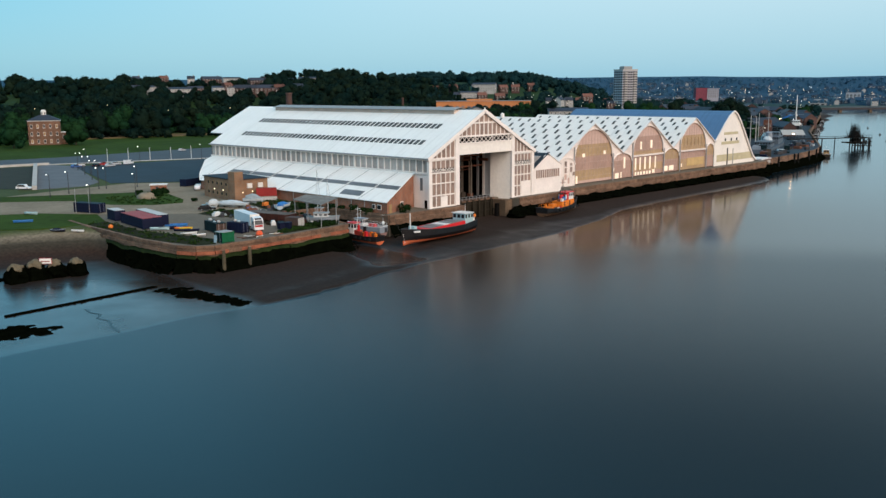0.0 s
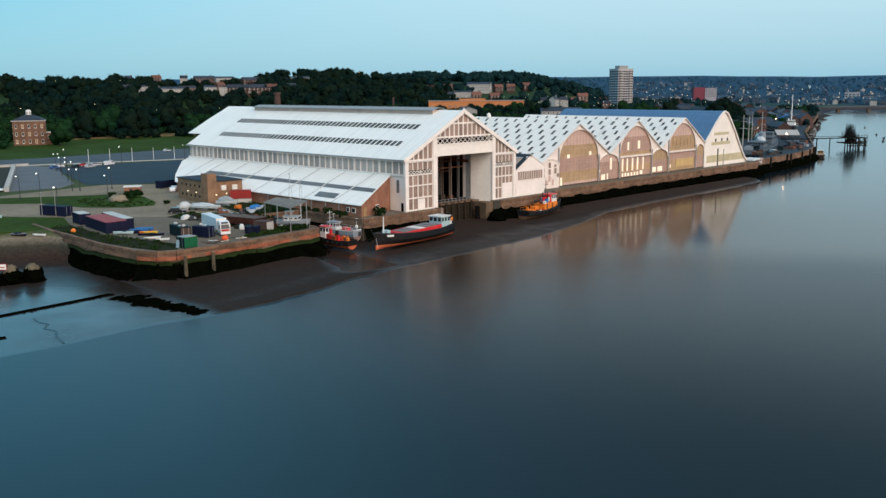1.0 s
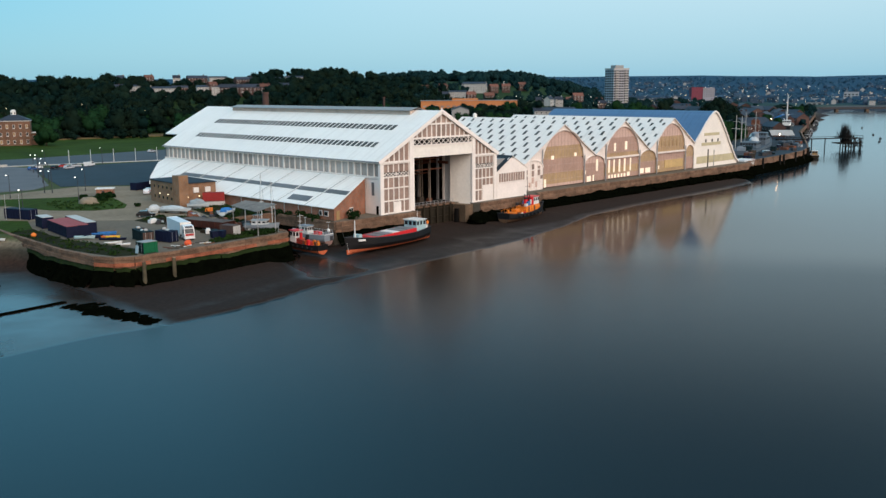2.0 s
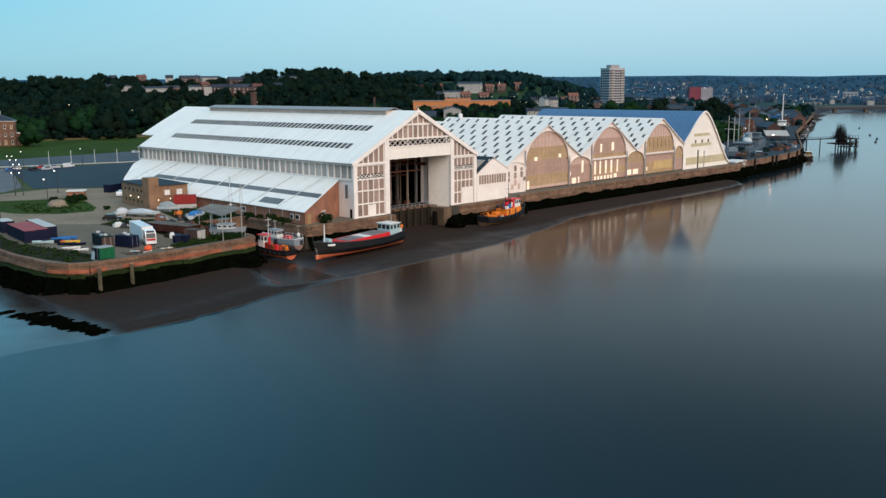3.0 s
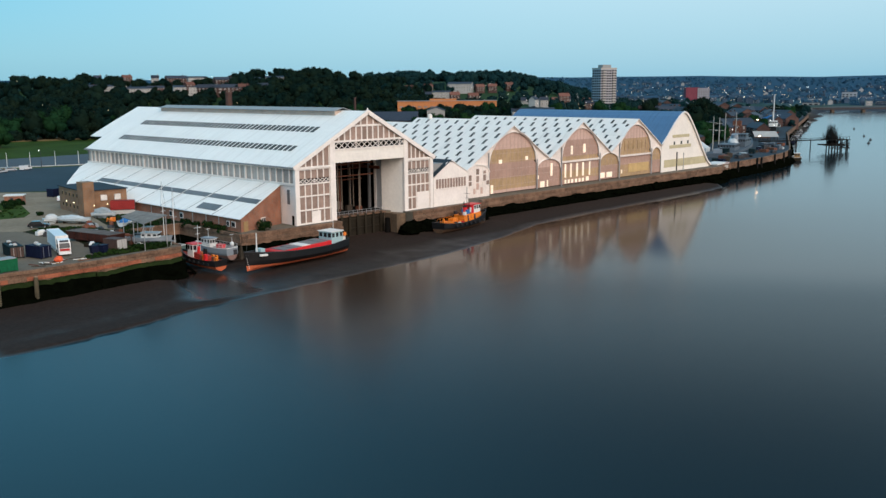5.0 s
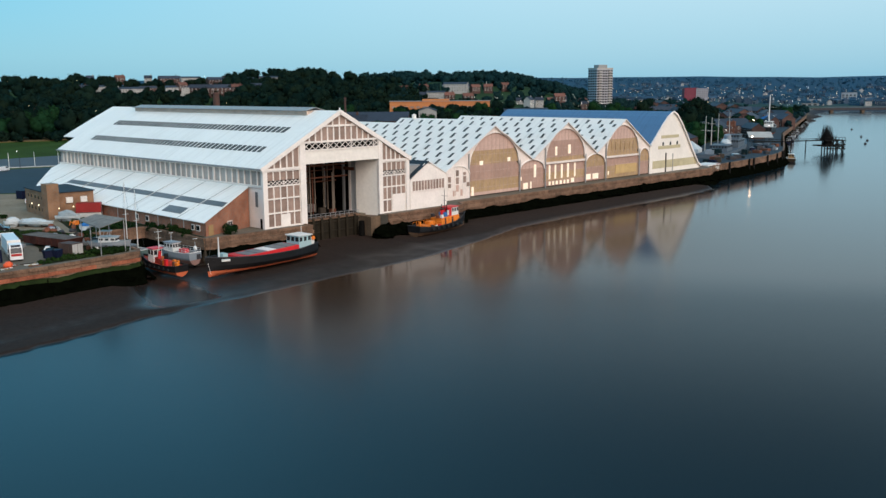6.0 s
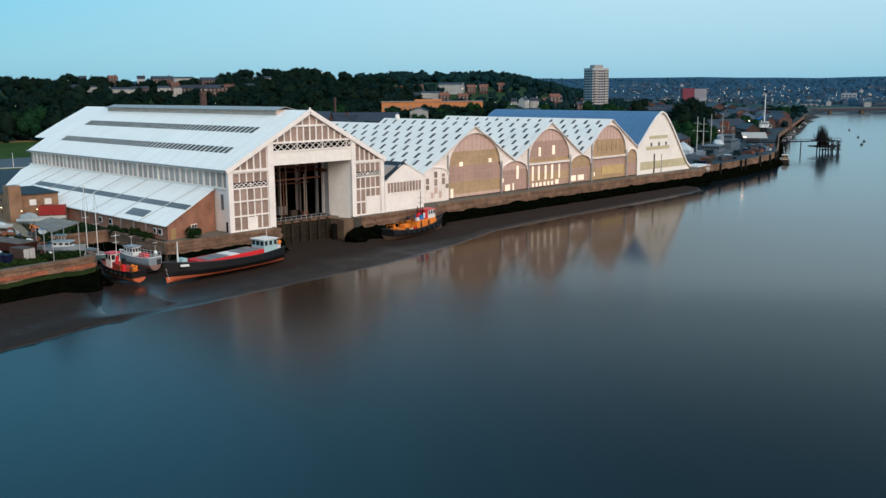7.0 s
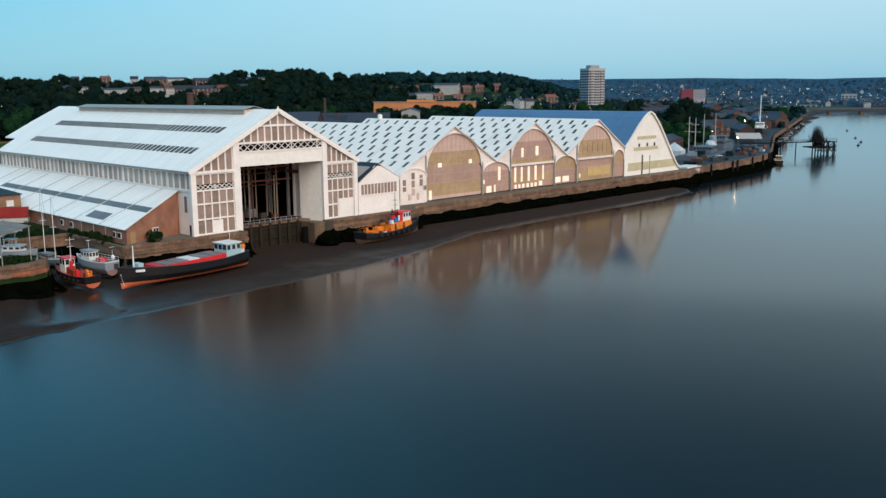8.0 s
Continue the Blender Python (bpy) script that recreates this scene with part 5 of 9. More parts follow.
sheet("overgrown_ground", [(-31.4, 24.3), (-16.6, 24.3), (-16.4, 0.5), (-15.1, 0.5), (-15.1, 56), (-26, 50), (-30, 34)], 0.05, WEEDY, "dark weedy ground round the small dock", "ground")


sheet("weedy_verge", [(-45, -4.4), (-32.8, -2.2), (-32.1, 23.6), (-33, 30), (-36, 38), (-41, 42.5), (-47.5, 39), (-47, 30), (-43.4, 24), (-45.4, 12), (-43.6, 4)], 0.055, WEEDY, "dark weeds round the laid-up boats", "weeds")


# ---- foliage ----
def leaves(name, c1, c2):
    m = bpy.data.materials.new(name)
    m.use_nodes = True
    n, l = m.node_tree.nodes, m.node_tree.links
    b = n["Principled BSDF"]
    g = n.new("ShaderNodeNewGeometry")
    ns = n.new("ShaderNodeTexNoise")
    ns.inputs["Scale"].default_value, ns.inputs["Detail"].default_value = 0.06, 3
    l.new(g.outputs["Position"], ns.inputs["Vector"])
    r = n.new("ShaderNodeMapRange")
    r.inputs["From Min"].default_value, r.inputs["From Max"].default_value = 0.35, 0.65
    l.new(ns.outputs["Fac"], r.inputs["Value"])
    mx = n.new("ShaderNodeMix")
    mx.data_type = "RGBA"
    l.new(r.outputs[0], mx.inputs["Factor"])
    mx.inputs["A"].default_value, mx.inputs["B"].default_value = (*c1, 1), (*c2, 1)
    isl = n.new("ShaderNodeMapRange")
    isl.inputs["To Min"].default_value, isl.inputs["To Max"].default_value = 0.78, 1.22
    l.new(g.outputs["Random Per Island"], isl.inputs["Value"])
    sc = n.new("ShaderNodeVectorMath")
    sc.operation = "SCALE"
    l.new(mx.outputs["Result"], sc.inputs[0])
    l.new(isl.outputs[0], sc.inputs["Scale"])
    l.new(sc.outputs[0], b.inputs["Base Color"])
    b.inputs["Roughness"].default_value = 0.8
    b.inputs["Specular IOR Level"].default_value = 0.02
    return m


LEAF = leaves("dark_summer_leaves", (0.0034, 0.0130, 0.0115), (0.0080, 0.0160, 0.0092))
# bluer and paler than the near leaves: distance haze in the colour
FAR_LEAF = leaves("hazed_wood_leaves", (0.0062, 0.024, 0.027), (0.0105, 0.029, 0.028))
LAWN_LEAF = leaves("mid_green_leaves", (0.0085, 0.0330, 0.0150), (0.0120, 0.0370, 0.0125))
SHRUB_LEAF = leaves("shrub_leaves", (0.006, 0.019, 0.006), (0.012, 0.026, 0.007))
BARK = mat("brown_bark", (0.06, 0.045, 0.03), 0.9, scale=2)
rng_np = np.random.default_rng(7)


def leaf_cloud(centres, radii, count, size, rng):
    """Random leaf clumps (small bent quads) on lumpy shells. Returns vertex and face arrays."""
    k = rng.integers(0, len(centres), count)
    d = rng.normal(size=(count, 3))
    d /= np.linalg.norm(d, axis=1)[:, None]
    d[:, 2] = np.where(d[:, 2] < -0.35, -d[:, 2], d[:, 2])
    rad = radii[k] * (0.72 + 0.34 * rng.random(count))[:, None]
    p = centres[k] + d * rad
    a = rng.normal(size=(count, 3))
    a -= d * (a * d).sum(1)[:, None] * 0.6
    a /= np.linalg.norm(a, axis=1)[:, None]
    b = np.cross(d, a)
    b /= np.linalg.norm(b, axis=1)[:, None] + 1e-9
    s = size * (0.6 + 0.9 * rng.random(count))[:, None]
    v = np.stack([p - a * s, p - b * s * 0.7 + d * s * 0.3, p + a * s, p + b * s * 0.7 + d * s * 0.3], 1).reshape(-1, 3)
    f = np.arange(count * 4).reshape(-1, 4)
    return v, f


BALL_N, BALL_M = 8, 5
BALL = np.array([(math.sin(math.pi * j / BALL_M) * math.cos(2 * math.pi * i / BALL_N), math.sin(math.pi * j / BALL_M) * math.sin(2 * math.pi * i / BALL_N), math.cos(math.pi * j / BALL_M))
                 for j in range(BALL_M + 1) for i in range(BALL_N)])
BALL_F = np.array([(j * BALL_N + i, (j + 1) * BALL_N + i, (j + 1) * BALL_N + (i + 1) % BALL_N, j * BALL_N + (i + 1) % BALL_N) for j in range(BALL_M) for i in range(BALL_N)])


def leafy_crown(centres, radii, count, size, rng):
    """Leaf clumps over dense inner masses, one mass a lobe."""
    v, f = leaf_cloud(centres, radii, count, size, rng)
    k = len(centres)
    lump = 0.80 + 0.22 * (rng.random((k, len(BALL), 1)) - 0.5)
    w = (centres[:, None, :] + BALL[None] * radii[:, None, :] * lump).reshape(-1, 3)
    g = (BALL_F[None] + (np.arange(k) * len(BALL))[:, None, None]).reshape(-1, 4)
    return np.concatenate([v, w]), np.concatenate([f, g + len(v)])


def cloud_mesh(name, v, f, material):
    me = bpy.data.meshes.new(name)
    me.vertices.add(len(v))
    me.vertices.foreach_set("co", v.astype(np.float32).ravel())
    me.loops.add(f.size)
    me.loops.foreach_set("vertex_index", f.astype(np.int32).ravel())
    me.polygons.add(len(f))
    me.polygons.foreach_set("loop_start", np.arange(0, f.size, 4, dtype=np.int32))
    me.materials.append(material)
    me.update(calc_edges=True)
    return me


def crown_shape(h, w, rng, n=9):
    """Lobes of a crown: centres and radii."""
    c = [(0, 0, h * 0.56)]
    r = [(w * 0.42, w * 0.42, h * 0.40)]
    for i in range(n):
        a = 2 * math.pi * i / n + rng.uniform(-0.4, 0.4)
        q = rng.uniform(0.18, 0.36) * w
        z = h * rng.uniform(0.20, 0.84)
        s = w * rng.uniform(0.16, 0.27)
        c.append((math.cos(a) * q, math.sin(a) * q, z))
        r.append((s, s, s * rng.uniform(0.8, 1.1)))
    return np.array(c), np.array(r)


TREES = []


def tree_kind(k, h, w, count, size, label):
    rng = np.random.default_rng(100 + k)
    t = thing("tree", label, "tree", "trees at the wood's edge")
    b = Build()
    b.cyl((0, 0, -0.3), (0.1, 0, h * 0.3), h * 0.028, h * 0.02, 8)
    b.cyl((0.1, 0, h * 0.3), (0.2, 0.1, h * 0.7), h * 0.02, h * 0.007, 7)
    for i in range(5):
        a = i * 1.3 + k
        b.cyl((0.1, 0, h * (0.26 + 0.06 * i)), (math.cos(a) * w * 0.3, math.sin(a) * w * 0.3, h * (0.5 + 0.06 * i)), h * 0.011, h * 0.003, 6)
    b.put("trunk", BARK, t)
    c, r = crown_shape(h, w, rng, 12)
    c[:, 2] -= h * 0.12
    v, f = leafy_crown(c, r, count, size, rng)
    o = new("crown", cloud_mesh("crown", v, f, LAWN_LEAF if k in (0, 2) else LEAF))
    o.parent = t
    TREES.append(t)
    return t


tree_kind(0, 15, 14, 1500, 0.42, "broad dark-green broadleaf tree on the grass")
tree_kind(1, 18, 13, 1500, 0.42, "tall dark-green broadleaf tree among others")
tree_kind(2, 13, 12, 1400, 0.4, "rounded olive-green tree among others")
tree_kind(3, 20, 12, 1500, 0.42, "tall slender dark tree in the wood")
USED = [False] * 4


def plant(k, x, y, s=1.0, z=None, label=""):
    z = land_z(x, y) if z is None else z
    m = pose(x, y, z, 0, 0, random.uniform(0, 360))
    t = TREES[k]
    if USED[k]:
        t = copy_thing(t, m)
    else:
        t.matrix_basis = m
        USED[k] = True
    t.scale = (s, s, s * random.uniform(0.92, 1.1))
    if label:
        t["label"] = label
    return t


def polar(az, r):
    a = radians(az)
    return HUB[0] + r * math.cos(a), HUB[1] + r * math.sin(a)


# the wood's front row, then single trees nearer the water
for i in range(46):
    az = 52.0 + 23.0 * i / 45 + random.uniform(-0.2, 0.2)
    r = 655 + random.uniform(-12, 22) + (25 if 60 < az < 64 else 0)
    plant(random.randrange(4), *polar(az, r), random.uniform(1.15, 1.6) if az > 63 else random.uniform(1.0, 1.3))
for i in range(17):     # low trees before the school
    plant(random.randrange(3), 318 + 5.4 * i + random.uniform(-3, 3), 312 - 4.6 * i + random.uniform(-4, 4), random.uniform(0.62, 0.9))
plant(0, 64.3, 364.5, 1.1, label="broad green tree beside the brick house")
plant(0, 27.2, 361.9, 1.2, label="broad green tree before the brick house")
for x, y in ((38, 390), (31, 394), (24, 392)):
    plant(0, x, y, 0.92)
for x, y, s in ((22, 425, 1.0), (34, 412, 1.05), (12, 440, 1.0), (45, 440, 0.9)):
    plant(2, x, y, s)
for az, r, s in ((47.4, 560, 0.62), (46.4, 585, 0.6), (45.6, 570, 0.7), (44.6, 600, 0.62), (43.8, 575, 0.66), (42.6, 590, 0.72), (41.4, 600, 0.7), (39.8, 640, 0.75), (38.2, 600, 0.8), (37.2, 660, 0.8),
                 (36.4, 610, 0.7), (48.4, 600, 0.6), (49.6, 640, 0.8), (50.8, 640, 0.9), (34.4, 700, 0.9), (33.4, 720, 0.85), (32.6, 690, 0.8), (31.6, 720, 0.9), (30.9, 640, 0.8),
                 (29.4, 520, 0.62), (28.9, 530, 0.7), (28.3, 515, 0.72), (27.8, 540, 0.66), (27.2, 560, 0.6), (29.9, 600, 0.7), (26.4, 640, 0.6), (25.6, 700, 0.6), (25.0, 680, 0.55), (24.2, 900, 0.7), (23.6, 940, 0.7)):
    plant(random.randrange(3), *polar(az, r), s * 1.35)


def wood(name, label, areas, material, seed):
    """A far wood: crowns past counting, joined."""
    rng = np.random.default_rng(seed)
    vs, fs, k = [], [], 0
    for az0, az1, r0, r1, n, h0, h1, per, size in areas:
        for _ in range(n):
            az, r = rng.uniform(az0, az1), r0 + (r1 - r0) * rng.random() ** 0.8
            x, y = polar(az, r)
            z = land_z(x, y)
            h = rng.uniform(h0, h1)
            if z < -0.5:
                continue
            w = h * rng.uniform(0.75, 1.1)
            c, q = crown_shape(h, w, rng, 6)
            v, f = (leafy_crown if size < 1.5 else leaf_cloud)(c + np.array((x, y, z - 0.1 * h)), q, per, size, rng)
            vs.append(v)
            fs.append(f + k)
            k += len(v)
    ob = new(name, cloud_mesh(name, np.concatenate(vs), np.concatenate(fs), material))
    return tagged(ob, label, "wood", kind="stuff")


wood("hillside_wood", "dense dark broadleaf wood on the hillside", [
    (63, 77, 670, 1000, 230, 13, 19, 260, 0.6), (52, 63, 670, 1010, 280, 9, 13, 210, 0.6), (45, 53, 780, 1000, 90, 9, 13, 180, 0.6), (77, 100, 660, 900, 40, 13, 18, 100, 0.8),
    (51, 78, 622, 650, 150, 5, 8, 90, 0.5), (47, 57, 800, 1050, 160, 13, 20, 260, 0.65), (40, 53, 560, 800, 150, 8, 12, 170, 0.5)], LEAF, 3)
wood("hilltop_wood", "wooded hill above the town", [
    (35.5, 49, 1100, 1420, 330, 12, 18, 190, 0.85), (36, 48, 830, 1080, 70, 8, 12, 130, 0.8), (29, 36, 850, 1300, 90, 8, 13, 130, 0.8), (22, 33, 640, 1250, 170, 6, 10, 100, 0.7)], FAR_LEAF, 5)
# the valley's haze is mixed into these leaves' blue
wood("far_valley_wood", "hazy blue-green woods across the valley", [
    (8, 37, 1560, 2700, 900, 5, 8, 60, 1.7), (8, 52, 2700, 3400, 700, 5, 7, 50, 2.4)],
    leaves("haze_blue_leaves", (0.046, 0.118, 0.185), (0.054, 0.126, 0.192)), 8)


# ---- houses and town ----
BLUE_SLATE = mat("grey_slate", (0.030, 0.038, 0.055), 0.6, scale=0.5, var=0.3, rnd=0.25)
RED_TILE = mat("red_clay_tile", (0.14, 0.062, 0.045), 0.8, scale=0.5, var=0.3, rnd=0.25)
RENDER = mat("white_render", (0.33, 0.325, 0.31), 0.7, scale=0.2, var=0.15, rnd=0.15)
TOWN_BRICK = mat("town_brick", (0.080, 0.045, 0.038), 0.9, scale=0.3, var=0.3, rnd=0.3)
YELLOW_BRICK = mat("orange_brick_school", (0.50, 0.19, 0.07), 0.85, scale=0.1, var=0.15)
SASH = mat("white_sash_frame", (0.72, 0.70, 0.66), 0.5)
STREET_GLOW = lamp_glow("street_lamp_glow", (1.0, 0.78, 0.48), 3.0)
WHITE_GLOW = lamp_glow("white_lamp_glow", (1.0, 0.93, 0.84), 3.4)


def house(name, w, d, h, roof_h, wall, roof, cols, rows, label, category="house", chimney=True, group="town houses"):
    """A gabled house, front to -y, its base at z 0."""
    t = thing(name, label, category, group)
    Build().prism([(-w / 2, -d / 2, -3), (w / 2, -d / 2, -3), (w / 2, -d / 2, h), (-w / 2, -d / 2, h)], (0, d, 0)).put("wall", wall, t)
    for s in (-1, 1):
        Build().prism([(s * w / 2, -d / 2, h), (s * w / 2, d / 2, h), (s * w / 2, 0, h + roof_h)], (-s * 0.3, 0, 0)).put("gable", wall, t)
    r = Build()
    for s in (-1, 1):
        r.prism([(-w / 2 - 0.3, s * (d / 2 + 0.4), h - 0.25), (w / 2 + 0.3, s * (d / 2 + 0.4), h - 0.25), (w / 2 + 0.3, 0, h + roof_h), (-w / 2 - 0.3, 0, h + roof_h)], (0, 0, 0.25))
    r.put("roof", roof, t)
    if chimney:
        Build().box(w * 0.3, w * 0.3 + 1.0, -0.5, 0.5, h + roof_h * 0.4, h + roof_h + 1.4).put("chimney", wall, t)
    frames, panes = Build(), Build()      # a pixel or two each: joined
    for side in (-1, 1):
        for j in range(rows):
            for i in range(cols):
                x = -w / 2 + w * (i + 0.5) / cols
                z = h * (j + 0.5) / rows
                y = side * d / 2
                frames.box(x - 0.65, x + 0.65, y - 0.06, y + 0.06, z - 0.8, z + 0.8)
                panes.box(x - 0.5, x + 0.5, y - 0.1, y + 0.1, z - 0.65, z + 0.65)
    tagged(frames.put("window_frames", SASH, t), kind="stuff")
    tagged(panes.put("window_panes", DARK_GLASS, t), kind="stuff")
    return t


KINDS = [house("house", 11, 8, 5.6, 3.0, TOWN_BRICK, RED_TILE, 3, 2, "red brick town house with a tiled roof"),
         house("house", 9, 8, 5.6, 3.2, RENDER, BLUE_SLATE, 2, 2, "white rendered town house with a slate roof"),
         house("terrace_house", 26, 8, 6.0, 3.0, TOWN_BRICK, BLUE_SLATE, 7, 2, "brown brick terrace with a slate roof"),
         house("warehouse", 34, 15, 6.5, 4.0, TOWN_BRICK, BLUE_SLATE, 7, 2, "long brick dockyard building with a slate roof", "building", False),
         house("block_of_flats", 30, 12, 9.5, 2.0, RENDER, BLUE_SLATE, 9, 3, "pale three-storey block of flats", "building", False)]
KUSED = [False] * len(KINDS)


def settle(k, x, y, turn, s=1.0, z=None, label=""):
    z = land_z(x, y) if z is None else z
    m = pose(x, y, z, 0, 0, turn)
    if KUSED[k]:
        t = copy_thing(KINDS[k], m)
    else:
        t = KINDS[k]
        t.matrix_basis = m
        KUSED[k] = True
    t.scale = (s, s, s)
    if label:
        t["label"] = label
    return t


# dockyard buildings just behind the sheds
for k, az, r, turn in ((3, 49.6, 470, 10), (3, 47.2, 455, 0), (2, 48.4, 505, 15), (3, 45.2, 500, -5), (2, 43.6, 520, 10), (2, 41.8, 540, 0), (3, 40.0, 560, -10), (4, 44.6, 640, 45), (4, 38.6, 640, -40),
                       (2, 37.4, 580, 20), (3, 35.6, 620, 0), (2, 34.2, 560, 60), (3, 32.2, 560, -20), (3, 29.8, 610, 30), (3, 27.6, 580, 10), (3, 26.8, 620, -20), (2, 25.2, 600, 40), (3, 28.6, 660, 70),
                       (3, 25.6, 760, 20), (2, 26.8, 800, 10), (3, 24.6, 860, 30), (3, 28.2, 820, 0), (2, 30.6, 860, -30), (0, 33.0, 800, 0), (2, 31.8, 900, 10)):
    settle(k, *polar(az, r), turn)
# brick works between the hall and the school
for k, x, y, turn, sc in ((3, 224, 284, -50, 1.35), (2, 246, 276, -55, 1.3), (3, 262, 262, -48, 1.25), (2, 212, 300, -40, 1.3)):
    settle(k, x, y, turn, sc, z=3.5)
for i in range(22):
    x, y = polar(random.uniform(23.5, 32.5), random.uniform(720, 1250))
    if land_z(x, y) > -0.5:
        settle(random.choice((0, 2, 2, 3)), x, y, random.uniform(0, 90), 0.9)
# hillside houses and the skyline terrace on the left
for k, az, r, turn in ((2, 60.4, 990, 20), (4, 59.2, 985, 10), (2, 57.6, 960, 25), (4, 56.0, 950, 15), (4, 54.6, 955, 0), (1, 61.6, 1000, 0), (0, 63.2, 1010, 20), (1, 64.8, 1000, 0), (2, 55.2, 900, 30),
                       (1, 43.8, 1010, 10), (4, 43.2, 1000, -10), (1, 42.6, 1015, 0), (0, 42.0, 1000, 20), (0, 41.2, 1005, 0), (1, 38.6, 860, 60), (1, 38.0, 870, 10), (0, 37.2, 900, 0), (0, 40.2, 1040, 30),
                       (1, 36.6, 950, 0), (0, 35.4, 980, 45), (2, 34.8, 930, 10), (0, 45.2, 1010, 20), (0, 46.4, 990, -10)):
    x, y = polar(az, r)
    settle(k, x, y, turn + az - 90, 0.62 if k == 4 and az > 52 else 0.85, z=land_z(x, y) + (5 if az > 54 else 2))
for k, x, y, z, turn, sc in ((1, 235, 664, 31, 10, 0.7), (2, 249, 657, 32.5, -20, 0.7), (4, 264, 649, 31.5, -25, 0.6), (1, 277, 642, 29.5, 0, 0.8), (4, 290, 635, 28, -30, 0.75), (2, 302, 628, 32, -20, 0.6),
                             (4, 325, 614, 29, -25, 0.75), (0, 328, 612, 34, 0, 0.8), (2, 345, 601, 29.5, -30, 1.0), (2, 362, 590, 29.5, -35, 1.0), (0, 370, 584, 31, -30, 0.9),
                             (1, 504, 466, 22, -40, 0.9), (4, 512, 458, 24, -45, 0.6), (1, 565, 396, 16, -50, 0.9), (0, 587, 366, 20, -40, 0.9), (0, 520, 448, 22, -30, 0.9), (0, 534, 436, 21, -35, 0.9)):
    settle(k, x, y, turn, sc, z=z - 2.2)
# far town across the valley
# walls and roofs coloured blue in place of the haze before them
HAZE_WALL = mat("haze_blue_brick", (0.042, 0.070, 0.108), 0.9, scale=0.3, var=0.3, rnd=0.4)
HAZE_ROOF = mat("haze_blue_tiles", (0.020, 0.052, 0.090), 0.8, scale=0.3, var=0.3, rnd=0.4)
FAR_FROM = len(KINDS)
KINDS += [house("house", 11, 8, 5.4, 2.8, HAZE_WALL, HAZE_ROOF, 3, 2, "haze-blue town house across the valley"),
          house("terrace_house", 24, 8, 5.6, 2.6, HAZE_WALL, HAZE_ROOF, 7, 2, "haze-blue terrace across the valley"),
          house("house", 10, 8, 5.4, 2.8, RENDER, HAZE_ROOF, 3, 2, "pale rendered house across the valley")]
KUSED += [False] * 3
for i in range(190):
    az = random.uniform(17, 34.5)
    r = random.uniform(1560, 2900) if i % 3 else random.uniform(1500, 1800)
    x, y = polar(az, r)
    if land_z(x, y) < 1:
        continue
    settle(FAR_FROM + random.choice((0, 0, 1, 1, 2)), x, y, random.uniform(0, 180), random.uniform(0.8, 1.2))


def lamps_afar():
    b, c = Build(), Build()
    for i in range(260):
        az = random.uniform(16, 36) if i % 6 else random.uniform(34, 44)
        r = random.uniform(900, 2600) if az < 34 else random.uniform(640, 1050)
        x, y = polar(az, r)
        z = land_z(x, y)
        if z < 0:
            continue
        s = r * random.uniform(0.00013, 0.00024)
        (b if i % 3 else c).blob((x, y, z + random.uniform(6, 10)), (s, s, s), n=6, m=4)
    for i in range(13):
        az = 51 + 24 * i / 13 + random.uniform(-0.5, 0.5)
        x, y = polar(az, 640 if i % 2 else 900)
        b.blob((x, y, land_z(x, y) + random.uniform(16, 24)), (0.18, 0.18, 0.18), n=6, m=4)
    tagged(b.put("far_street_lights", STREET_GLOW), "scattered lit street lights of the far town", "street lights", kind="stuff")
    tagged(c.put("far_white_lights", WHITE_GLOW), "scattered white lights of the far town", "lights", kind="stuff")


lamps_afar()


def tower_block():
    t = thing("tower_block", "tall pale concrete tower block of flats", "tower block")
    W, D, H, n = 18.5, 15, 37, 14
    Build().box(-W / 2, W / 2, -D / 2, D / 2, -4, H).put("wall", mat("grey_concrete_panels", (0.40, 0.405, 0.44), 0.8, scale=0.1, var=0.2), t)
    Build().box(-5, 5, -4, 4, H, H + 3.2).put("plant_room", GREY_SHEET, t)
    piece("parapet", KERB, t, -W / 2 - 0.3, W / 2 + 0.3, -D / 2 - 0.3, D / 2 + 0.3, H - 0.9, H + 0.2)
    for j in range(n):
        z = 1.2 + j * (H - 2.2) / n
        for i in range(6):
            x = -W / 2 + W * (i + 0.5) / 6
            for y in (-D / 2 - 0.1, D / 2 + 0.1):
                piece("window", DARK_GLASS, t, x - 1.15, x + 1.15, y - 0.1, y + 0.1, z, z + 1.5)
        for i in range(4):
            y = -D / 2 + D * (i + 0.5) / 4
            piece("window", DARK_GLASS, t, -W / 2 - 0.2, -W / 2 + 0.1, y - 1.2, y + 1.2, z, z + 1.5)
        for x in (-W / 2 + 3.6, W / 2 - 3.6):
            piece("balcony", KERB, t, x - 1.7, x + 1.7, -D / 2 - 1.2, -D / 2, z - 0.5, z + 0.5)
    t.matrix_basis = pose(637.5, 354.5, 12.5, 0, 0, -20)


tower_block()


